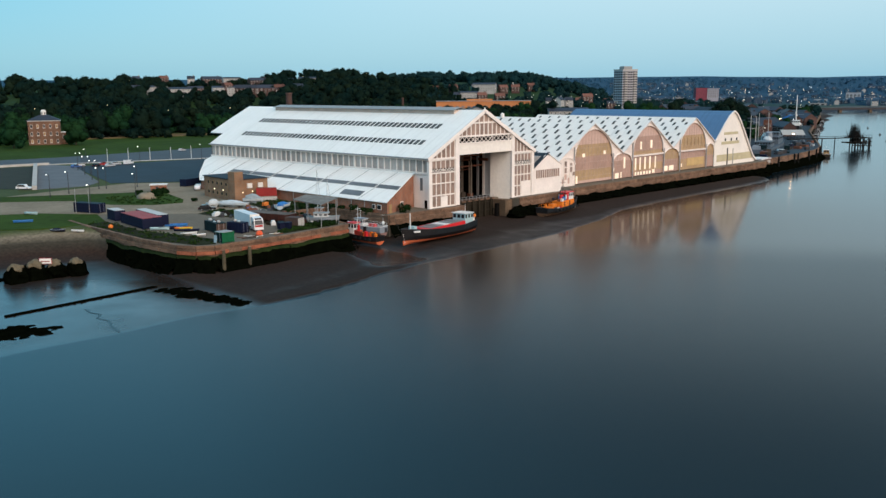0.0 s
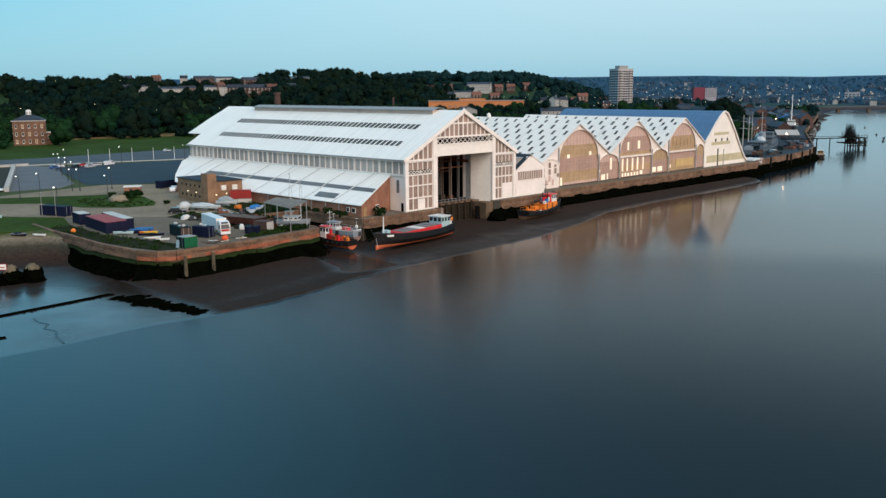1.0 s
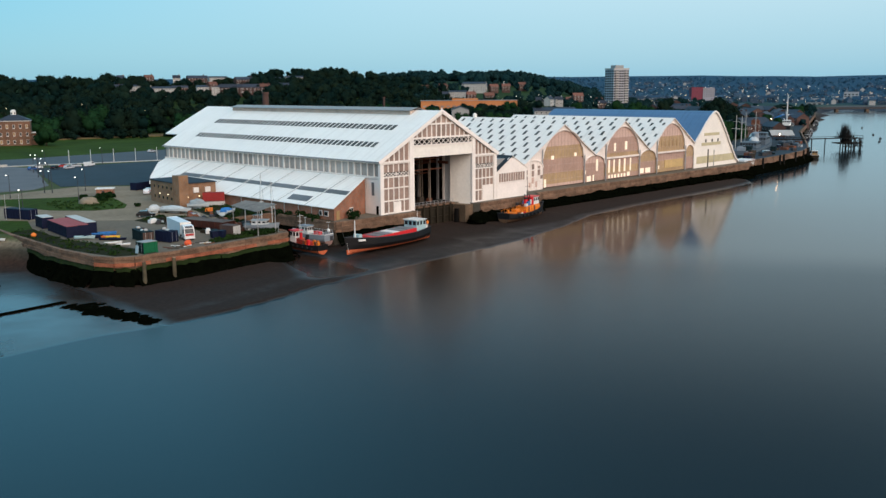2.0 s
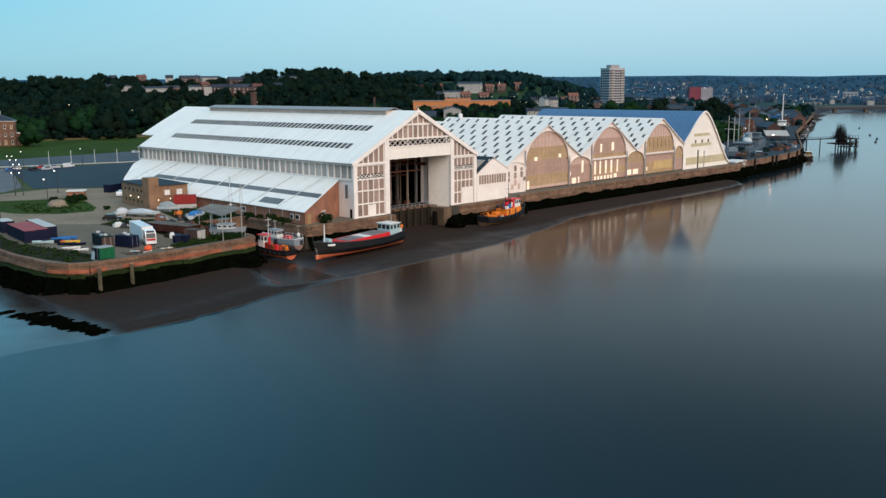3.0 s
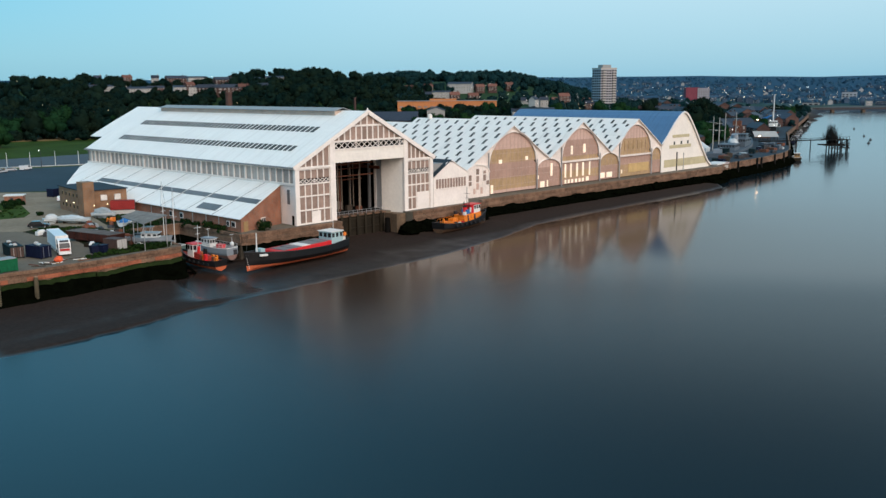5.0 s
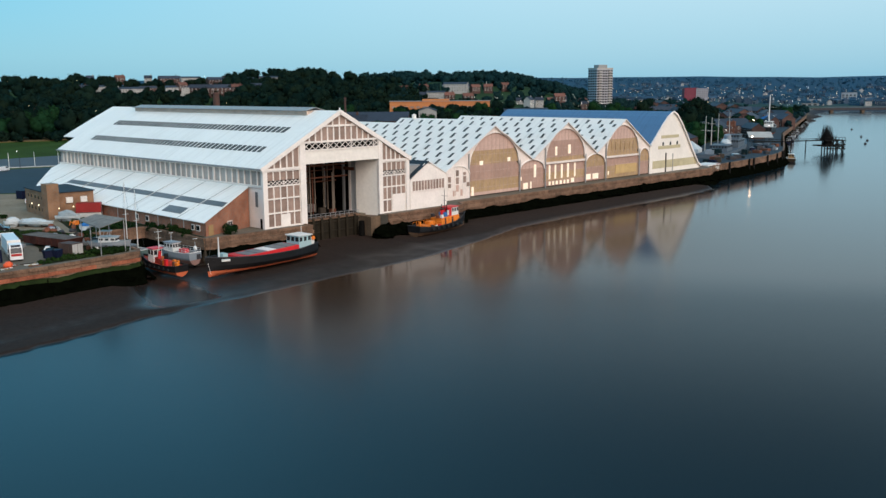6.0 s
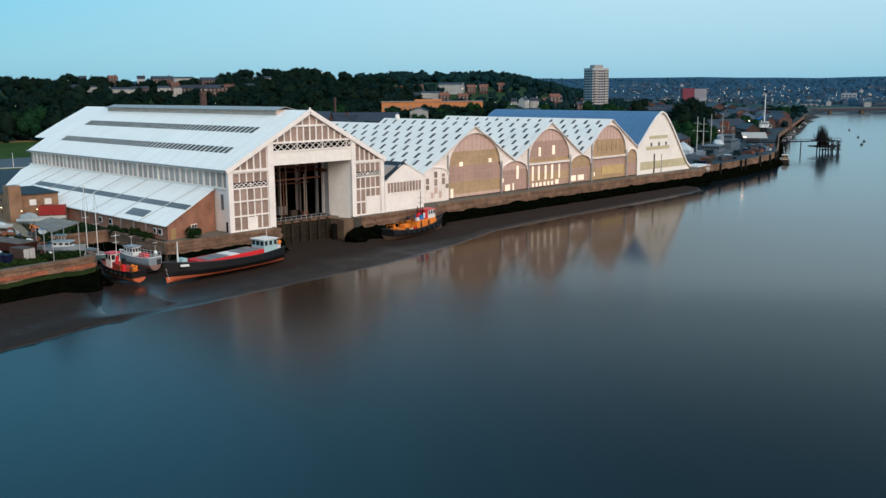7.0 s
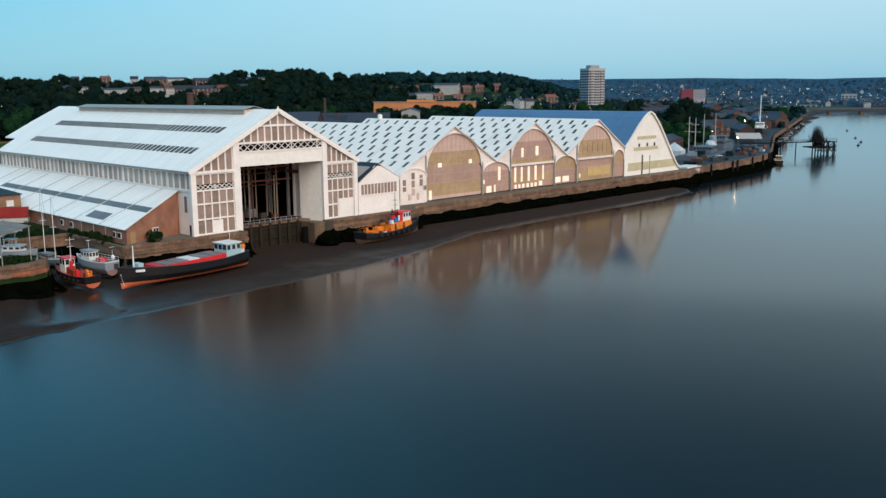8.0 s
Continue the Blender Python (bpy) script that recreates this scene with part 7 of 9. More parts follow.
def shrub(x, y, z, s, label):
    rng = np.random.default_rng(int(abs(x * 7 + y * 13)))
    c, r = crown_shape(3.0, 3.6, rng, 6)
    c[:, 2] -= 1.3
    v, f = leaf_cloud(c, r, 620, 0.24, rng)
    t = thing("shrub", label, "shrub", "yard shrubs")
    o = new("crown", cloud_mesh("crown", v, f, SHRUB_LEAF))
    o.parent = t
    Build().cyl((0, 0, -0.2), (0, 0, 1.2), 0.12, 0.05).put("trunk", BARK, t)
    t.matrix_basis = pose(x, y, z)
    t.scale = (s, s, s)


for x, y, s in ((-9.0, 0.4, 1.05), (-16.0, 6.5, 0.7), (-15.9, 13, 0.8), (-16.0, 18, 0.7), (-33.4, 0.6, 0.9), (-34.6, -2.0, 0.7), (-32.9, 4.5, 0.8), (-29, 90.5, 1.1), (-32.5, 88, 1.0), (-34, 84, 0.8), (-36, 93, 0.8), (-33.6, 64, 0.6), (-40.4, 38.5, 0.5), (-28, 25.6, 0.8), (-23, 25.4, 0.8), (-19, 26, 0.7), (-16.0, 9.6, 0.7), (-16.1, 22, 0.8), (-20.5, 29, 0.7), (-25.5, 27.6, 0.6), (-33.2, 2.4, 0.8), (-34.0, 7.0, 0.6), (-32.8, 12.6, 0.7), (-36.2, -3.2, 0.6), (-41.4, -1.6, 0.55), (-40.2, -2.6, 0.75), (-38.6, -2.9, 0.8), (-37.2, -2.4, 0.8), (-40.0, 0.2, 0.55), (-32.9, 16.5, 0.8), (-32.8, 20.5, 0.8), (-37.0, 24.0, 0.6), (-40.5, 27, 0.6)):
    shrub(x, y, 0, s, "dark green shrub at the quay's edge" if y < 30 else "dark green shrub on the rough grass")


def inside(x, y, poly):
    odd = False
    for (x0, y0), (x1, y1) in zip(poly, poly[1:] + poly[:1]):
        if (y0 > y) != (y1 > y) and x < x0 + (x1 - x0) * (y - y0) / (y1 - y0):
            odd = not odd
    return odd


def rough_weeds():
    """Tufts of grass and weed over the verges, past counting."""
    rng = np.random.default_rng(12)
    vs, fs, k = [], [], 0
    for poly, n in (([(-76, 42), (-76.4, 14), (-75, 3), (-73, -4), (-70, -5.8), (-66.8, -1), (-70, 14), (-72, 24), (-70.6, 44)], 190), ([(-51, -5.0), (-34.6, -3.4), (-34.2, -0.6), (-40, 1.4), (-47, 0.8), (-52, -3.2)], 170),
                    ([(-36, 2), (-32.4, 2), (-32.3, 23), (-33.4, 30), (-36, 37.5), (-41, 41.5), (-47, 38.5), (-46.6, 30), (-43, 24)], 330), ([(-30, 26), (-16.4, 26), (-15.4, 54), (-25, 49)], 200), ([(-52, 76), (-46, 66), (-38, 64), (-34, 71), (-30, 90), (-50, 92)], 160)):
        xs, ys = [p[0] for p in poly], [p[1] for p in poly]
        for _ in range(n):
            x, y = rng.uniform(min(xs), max(xs)), rng.uniform(min(ys), max(ys))
            if not inside(x, y, poly):
                continue
            h = rng.uniform(0.08, 0.34) * rng.uniform(0.7, 1.4)
            v, f = leaf_cloud(np.array([(x, y, h * 0.6)]), np.array([(h * 1.8, h * 1.8, h)]), 22, 0.16, rng)
            vs.append(v)
            fs.append(f + k)
            k += len(v)
    tagged(new("rough_weeds", cloud_mesh("rough_weeds", np.concatenate(vs), np.concatenate(fs), leaves("verge_weed_leaves", (0.013, 0.034, 0.009), (0.024, 0.044, 0.011)))), "tufts of rough dark grass and weeds on the yard's verges", "weeds", kind="stuff")


rough_weeds()


# ---- boats ----
def hull_sections(L, W, z_keel, z_deck, sheer, bow_rake, n=16, fine=0.55, stern=0.8):
    """Half-breadth sections from stern (x=-L/2) to bow (x=L/2): per station [(y, z)...] keel to rail."""
    out = []
    for i in range(n + 1):
        u = i / n
        x = -L / 2 + L * u
        full = (1 - max(0, (u - 0.55) / 0.45) ** 2.2) * (stern + (1 - stern) * min(1, u / 0.25))
        b = W / 2 * max(full, 0.02)
        dk = z_deck + sheer * ((u - 0.35) / 0.65) ** 2 if u > 0.35 else z_deck + sheer * 0.35 * ((0.35 - u) / 0.35) ** 2
        row = []
        for k in range(8):
            q = k / 7
            y = b * (0.25 + 0.75 * min(1, q * 1.9) ** 0.6) if k else 0.0
            z = z_keel + (dk - z_keel) * q
            row.append((x + bow_rake * q * max(0, (u - 0.8) / 0.2), y, z))
        out.append(row)
    return out


def hull(parent, sec, split, upper, lower, deck, stripe=None, bulwark=0.5):
    def shell(k0, k1, name, m_, label=""):
        b = Build()
        for s in (-1, 1):
            base = len(b.v)
            for row in sec:
                for k in range(k0, k1 + 1):
                    x, y, z = row[k]
                    b.v.append((x, s * y, z))
            w = k1 - k0 + 1
            for i in range(len(sec) - 1):
                for k in range(w - 1):
                    q = (base + i * w + k, base + (i + 1) * w + k, base + (i + 1) * w + k + 1, base + i * w + k + 1)
                    b.f.append(q if s < 0 else q[::-1])
        # transom
        base = len(b.v)
        row = sec[0]
        for k in range(k0, k1 + 1):
            x, y, z = row[k]
            b.v += [(x, -y, z), (x, y, z)]
        for k in range(k1 - k0):
            b.f.append((base + 2 * k, base + 2 * k + 2, base + 2 * k + 3, base + 2 * k + 1))
        b.put(name, m_, parent, label)
    shell(0, split, "bottom", lower)
    shell(split, 7, "hull", upper)
    d = Build()
    n = len(sec)
    for row in sec:
        x, y, z = row[7]
        d.v += [(x, -y * 0.98, z - bulwark), (x, y * 0.98, z - bulwark)]
    for i in range(n - 1):
        d.f.append((2 * i, 2 * i + 2, 2 * i + 3, 2 * i + 1))
    d.put("deck", deck, parent)
    line = [(row[7][0], -row[7][1], row[7][2]) for row in sec] + [(row[7][0], row[7][1], row[7][2]) for row in sec[::-1]]
    Build().ribbon(line + line[:1], 0.16, 0.14).put("rail", stripe or upper, parent)


HULL_BLACK = mat("black_hull_paint", (0.010, 0.010, 0.011), 0.5, scale=0.4, var=0.5, spec=0.25)
ANTIFOUL = mat("orange_red_antifouling", (0.50, 0.12, 0.05), 0.6, scale=0.4, var=0.3)
BOAT_RED = mat("bright_red_boat_paint", (0.60, 0.025, 0.03), 0.4, scale=0.5, var=0.15)
DECK_GREY = mat("grey_hatch_cover", (0.17, 0.175, 0.18), 0.6, scale=0.5, var=0.25)
BOAT_WHITE = mat("white_boat_paint", (0.70, 0.70, 0.68), 0.4, scale=0.6, var=0.12)
PALE_TEAL = mat("pale_blue_wheelhouse_paint", (0.36, 0.50, 0.52), 0.4, scale=0.6, var=0.12)
HULL_GREY = mat("naval_grey_paint", (0.24, 0.27, 0.30), 0.45, scale=0.5, var=0.2)
AMBER = mat("amber_superstructure_paint", (0.78, 0.21, 0.02), 0.5, scale=0.9, var=0.5)
TARP = mat("pale_tarpaulin", (0.46, 0.51, 0.53), 0.5, scale=0.6, var=0.2, bump=0.5)
TARP_GREY = mat("grey_tarpaulin", (0.26, 0.31, 0.33), 0.6, scale=0.6, var=0.25, bump=0.5)
TARP_BLUE = mat("blue_tarpaulin", (0.03, 0.16, 0.42), 0.5, scale=0.6, var=0.25, bump=0.5)


def cabin(parent, x0, x1, w, z0, z1, wall, roof, windows=3, name="wheelhouse", overhang=0.2, window_name="window"):
    c = Build().prism([(x0, -w / 2, z0), (x1, -w / 2, z0), (x1 - 0.12, -w / 2, z1), (x0 + 0.12, -w / 2, z1)], (0, w, 0)).put(name, wall, parent)
    piece("cabin_roof", roof, c, x0 - overhang, x1 + overhang, -w / 2 - overhang, w / 2 + overhang, z1, z1 + 0.15)
    zt, zb = z1 - 0.25, z1 - 0.25 - min(0.9, (z1 - z0) * 0.4)
    for i in range(windows):
        a = x0 + (x1 - x0) * (i + 0.2) / windows
        e = x0 + (x1 - x0) * (i + 0.8) / windows
        piece(window_name, DARK_GLASS, c, a, e, -w / 2 - 0.04, w / 2 + 0.04, zb, zt)
    for i in range(max(2, windows)):
        n = max(2, windows)
        a, e = -w / 2 + w * (i + 0.18) / n, -w / 2 + w * (i + 0.82) / n
        piece(window_name, DARK_GLASS, c, x0 - 0.04, x1 + 0.04, a, e, zb, zt)
    return c


def rig(parent, x, y, z0, z1, r=0.09, material=None, yards=()):
    m_ = material or BOAT_WHITE
    t = Build().cyl((x, y, z0), (x, y, z1), r, r * 0.6, 8).put("mast", m_, parent)
    for z, w in yards:
        Build().beam((x, y - w / 2, z), (x, y + w / 2, z), 0.07).put("crosstree", m_, t)
    return t


def coaster():
    t = thing("coaster", "small black-hulled coaster with red hatch coaming, aground by the quay", "ship")
    sec = hull_sections(28, 6.6, 0.0, 3.0, 1.1, 0.7, 18, stern=0.55)
    hull(t, sec, 2, HULL_BLACK, ANTIFOUL, DECK_GREY, DARK_STEEL, 0.6)
    h = Build().prism([(-7.8, -2.75, 2.3), (7.4, -2.75, 2.3), (7.4, -2.75, 3.35), (-7.8, -2.75, 3.75)], (0, 5.2, 0)).put("hatch_coaming", BOAT_RED, t, "bright red hatch coaming")
    for i in range(5):
        piece("hatch_cover", DECK_GREY if i != 2 else BOAT_WHITE, t, -7.0 + 2.6 * i, -4.55 + 2.6 * i, -2.1, 2.1, 3.2, 3.9 - 0.1 * i)
    c = cabin(t, -11.8, -8.2, 4.0, 2.4, 5.4, PALE_TEAL, BOAT_WHITE, 3)
    piece("bulwark_panel", BOAT_WHITE, t, -12.9, -11.9, -1.7, 1.7, 2.4, 4.6)
    for s in (-1, 1):
        Build().cyl((-12.2, s * 2.1, 4.6), (-12.2, s * 2.28, 4.6), 0.45, 0.45, 14).put("lifebuoy", ORANGE, t)
    rig(t, 11.3, 0, 3.6, 7.6, 0.17)
    rig(t, -10.2, 0.6, 5.5, 7.6, 0.06)
    Build().box(9.8, 10.9, -0.9, 0.9, 3.2, 4.3).put("windlass", PALE_TEAL, t)
    for k in range(6):
        piece("draught_mark", SASH, t, 13.55 + 0.1 * k, 13.7 + 0.1 * k, -0.24, 0.24, 0.6 + 0.4 * k, 0.8 + 0.4 * k)
    for s in (-1, 1):
        piece("name_plate", SASH, t, 10.6, 12.2, s * 2.25 - 0.3, s * 2.25 + 0.3, 3.1, 3.45).rotation_euler = (0, 0, radians(-s * 28))
    t.matrix_basis = pose(-9.8, -13.2, -5.3, 0, 0, 186)


coaster()


def tug():
    t = thing("harbour_tug", "harbour tug with amber deckhouse and white wheelhouse, aground by the wall", "tugboat")
    sec = hull_sections(22, 5.6, 0.0, 2.3, 1.7, 0.6, 16, stern=0.7)
    hull(t, sec, 3, HULL_BLACK, mat("brown_weedy_bottom", (0.10, 0.055, 0.03), 0.8, scale=0.6, var=0.5), TIMBER, DARK_STEEL, 0.5)
    Build().prism([(-1.5, -1.8, 2.1), (7.0, -1.7, 2.2), (6.6, -1.5, 4.0), (-1.5, -1.6, 3.8)], (0, 3.3, 0)).put("deckhouse", AMBER, t, "amber painted deckhouse")
    for x in (0.2, 3.4):
        for s in (-1, 1):
            piece("side_door", DARK_STEEL, t, x - 0.3, x + 0.3, s * 1.72 - 0.06, s * 1.72 + 0.06, 2.2, 3.7)
    cabin(t, 3.6, 6.6, 2.7, 3.9, 6.1, BOAT_WHITE, BOAT_RED, 3)
    Build().box(2.4, 3.5, -1.3, 1.3, 3.9, 6.2).put("red_casing", BOAT_RED, t, "red painted casing behind the wheelhouse")
    Build().box(0.9, 2.3, -1.0, 0.9, 3.9, 5.0).put("blue_cover", TARP_BLUE, t, "faded blue canvas cover")
    for q in (-0.8, 0.8):
        Build().cyl((2.0, q, 5.0), (2.0, q, 7.0), 0.16, 0.12, 8).put("exhaust_pipe", HULL_BLACK, t)
    rt = random.Random(8)
    for i in range(16):
        x, y_, s = rt.uniform(-8, 2.4), rt.uniform(-1.9, 1.9), rt.uniform(0.2, 0.5)
        zz = 1.8 if x < -2 else 3.9
        piece("deck_gear", rt.choice((AMBER, BOAT_RED, RUSTED, BOAT_WHITE, DARK_STEEL)), t, x - s, x + s, y_ - s * 0.7, y_ + s * 0.7, zz, zz + s * 1.8)
    for i in range(9):
        for s in (-1, 1):
            Build().cyl((-8.4 + 1.5 * i, s * 2.3, 2.2), (-8.4 + 1.5 * i, s * 2.3, 3.3), 0.035, 0.035, 5).put("stanchion", AMBER, t)
    for s in (-1, 1):
        Build().beam((-8.4, s * 2.3, 3.25), (3.6, s * 2.3, 3.4), 0.06).put("guard_rail", AMBER, t)
    Build().cyl((1.4, 0, 3.8), (1.2, 0, 5.7), 0.62, 0.56, 14).put("funnel", BOAT_RED, t, "red funnel")
    Build().cyl((1.2, 0, 5.7), (1.18, 0, 6.0), 0.6, 0.56, 14).put("funnel_cap", HULL_BLACK, t)
    Build().box(-5.4, -3.2, -0.8, 0.8, 2.1, 3.4).put("towing_winch", AMBER, t)
    Build().beam((-8.5, 0, 2.1), (-8.5, 0, 3.6), 0.5).put("bitt", AMBER, t)
    piece("deck_box", AMBER, t, -8.0, -5.8, -1.5, 1.5, 2.1, 2.7)
    for s in (-1, 1):
        Build().cyl((2.2, s * 1.1, 4.2), (2.2, s * 1.1, 5.5), 0.22, 0.3, 8).put("ventilator", BOAT_WHITE, t)
    rig(t, 2.2, 0, 6.0, 11.0, 0.1, DARK_STEEL, ((9.2, 1.8), (8.0, 1.2)))
    for i in range(7):
        for s in (-1, 1):
            Build().cyl((-7 + 2.1 * i, s * 3.05, 1.9), (-7 + 2.1 * i, s * 3.3, 1.9), 0.4, 0.4, 12).put("tyre_fender", TYRE, t)
    t.matrix_basis = pose(48.8, -6.8, -5.6, 0, 0, 9)


tug()


def small_tug():
    t = thing("small_tug", "small red and orange tug with white wheelhouse, aground", "tugboat")
    sec = hull_sections(13, 4.2, 0.0, 2.0, 0.7, 0.5, 14, stern=0.75)
    hull(t, sec, 3, HULL_BLACK, ANTIFOUL, mat("red_lead_deck", (0.34, 0.045, 0.02), 0.6), HULL_BLACK, 0.35)
    c = cabin(t, 1.6, 3.6, 2.0, 1.8, 4.5, BOAT_WHITE, BOAT_RED, 2)
    Build().prism([(-2.6, -0.9, 1.6), (1.6, -1.0, 1.7), (1.6, -1.0, 2.9), (-2.4, -0.8, 2.5)], (0, 1.8, 0)).put("engine_casing", mat("dull_red_casing", (0.28, 0.03, 0.02), 0.6, scale=0.8, var=0.4), t)
    rg = random.Random(19)
    for i in range(14):
        x, q, w_ = rg.uniform(-5.2, 1.2), rg.uniform(-1.2, 1.0), rg.uniform(0.15, 0.4)
        piece("deck_gear", rg.choice((AMBER, AMBER, BOAT_RED, RUSTED)), t, x - w_, x + w_, q - w_ * 0.8, q + w_ * 0.8, 1.7, 2.2 + w_ * rg.uniform(1, 2.6))
    rig(t, 1.2, 0, 3.0, 8.6, 0.08, None, ((8.1, 1.8), (6.8, 1.2)))
    for i in range(6):
        for s in (-1, 1):
            Build().cyl((-5 + 1.6 * i, s * 2.1, 1.4), (-5 + 1.6 * i, s * 2.32, 1.4), 0.32, 0.32, 10).put("tyre_fender", TYRE, t)
    Build().cyl((-1.2, 0, 2.5), (-1.3, 0, 4.0), 0.45, 0.4, 10).put("exhaust_pipe", HULL_BLACK, t)
    Build().cyl((0.6, 0.3, 2.8), (0.5, 0.3, 4.2), 0.34, 0.3).put("funnel", BOAT_RED, t)
    t.matrix_basis = pose(-27.3, -3.2, -5.2, 0, -2, 95)
    g = thing("grey_workboat", "grey steel workboat with cream upperworks in the muddy dock", "boat")
    sec = hull_sections(12.6, 4.0, 0.0, 2.6, 0.5, 0.4, 14, stern=0.92)
    hull(g, sec, 3, HULL_GREY, mat("dull_pink_bottom", (0.28, 0.16, 0.13), 0.7), DECK_GREY, BOAT_WHITE, 0.2)
    cabin(g, 0.2, 3.4, 2.4, 2.4, 4.2, BOAT_WHITE, HULL_GREY, 3)
    for i in range(9):
        for s in (-1, 1):
            Build().cyl((-6.1 + 1.2 * i, s * 1.85, 2.6), (-6.1 + 1.2 * i, s * 1.85, 3.5), 0.03).put("stanchion", BOAT_WHITE, g)
    for s in (-1, 1):
        for z in (3.05, 3.5):
            Build().beam((-6.1, s * 1.85, z), (3.5, s * 1.85, z), 0.05).put("guard_rail", BOAT_WHITE, g)
    piece("red_locker", BOAT_RED, g, -3.4, -1.4, -0.7, 0.7, 2.4, 3.2)
    piece("stern_door", DARK_STEEL, g, -6.36, -6.26, -1.6, -0.4, 1.2, 2.3)
    Build().blob((-5.4, -0.9, 3.5), (0.45, 0.45, 0.5), rough=0).put("radome", BOAT_WHITE, g)
    rig(g, -5.4, -0.9, 2.4, 5.0, 0.06, None, ((5.5, 1.4),))
    rig(g, 2.0, 0, 4.2, 6.2, 0.06, None, ((6.2, 1.2),))
    g.matrix_basis = pose(-20.9, 2.2, -4.9, 0, 0, 97)
    g.scale = (0.95, 0.82, 1.0)
    y = thing("sailing_yacht", "green-grey yacht with bare tall masts in the muddy dock", "sailing boat")
    sec = hull_sections(10, 3.2, 0.0, 1.9, 0.4, 0.6, 12, stern=0.6)
    hull(y, sec, 2, mat("green_grey_hull", (0.10, 0.15, 0.14), 0.4), HULL_BLACK, DECK_GREY, BOAT_WHITE, 0.1)
    cabin(y, -1.6, 1.8, 1.9, 1.8, 2.6, DECK_GREY, DECK_GREY, 3, "coachroof", 0.05)
    for x, h in ((1.0, 17.0), (-2.6, 15.0)):
        m_ = rig(y, x, 0, 1.9, h, 0.09, None, ((h * 0.55, 1.6),))
        for s in (-1, 1):
            Build().cyl((x, 0, h - 0.3), (x - 0.3, s * 1.4, 2.0), 0.02, 0.02, 4).put("shroud", DARK_STEEL, m_)
    y.matrix_basis = pose(-24.2, 16.6, -5.0, 0, 0, 100)


small_tug()


def rope(p, q, sag):
    pts = [Vector(p).lerp(Vector(q), i / 10) - Vector((0, 0, sag * 4 * (i / 10) * (1 - i / 10))) for i in range(11)]
    tagged(Build().ribbon(pts, 0.07, 0.07).put("mooring_rope", TIMBER), "slack grey-brown mooring rope", "rope", "mooring ropes")


rope((-23.0, -14.2, -2.3), (-26.0, -7.6, -3.1), 0.6)
rope((-28.0, 2.8, -2.7), (-32.6, 1.5, 0.1), 0.4)
rope((-23.2, -13.6, -2.2), (-15.4, -2.4, 0.1), 0.7)
rope((3.4, -11.6, -2.0), (7.0, -3.2, 0.1), 0.5)
rope((40.2, -8.0, -3.0), (36.6, -3.2, 0.1), 0.4)
rope((58.6, -5.4, -1.8), (62.6, -2.8, 0.1), 0.3)


def covered_boat(x, y, L, W, H, turn, cover, label):
    t = thing("covered_boat", label, "boat", "boats laid up ashore")
    sec = hull_sections(L, W, 0.35, 1.2, 0.3, 0.3, 10, stern=0.8)
    hull(t, sec, 2, TARP, PALE_BLUE, cover, TARP, 0.02)
    Build().blob((-L * 0.05, 0, 1.1), (L * 0.42, W * 0.42, H), 3, 0.3, 12, 7).put("tarpaulin", cover, t, "taut tarpaulin")
    for s in (-1, 1):
        piece("trestle", TIMBER, t, s * L * 0.25 - 0.1, s * L * 0.25 + 0.1, -W * 0.35, W * 0.35, 0, 0.6)
    t.matrix_basis = pose(x, y, 0.03, 0, 0, turn)


covered_boat(-33.8, 43.4, 9.4, 2.8, 0.95, -64, TARP, "white motorboat under a pale cover on trestles")
covered_boat(-37.4, 47.4, 4.0, 2.0, 1.2, -10, TARP, "small boat under a peaked white cover")
covered_boat(-24.6, 47.2, 5.6, 2.8, 1.6, -45, TARP_GREY, "boat under a bulging grey cover")
covered_boat(-26.6, 30.0, 5.2, 2.2, 0.9, 10, TARP_BLUE, "dinghy under a bright blue cover")
covered_boat(-28.6, 28.4, 4.6, 2.0, 0.9, 50, TARP_BLUE, "dinghy under a blue tarpaulin")


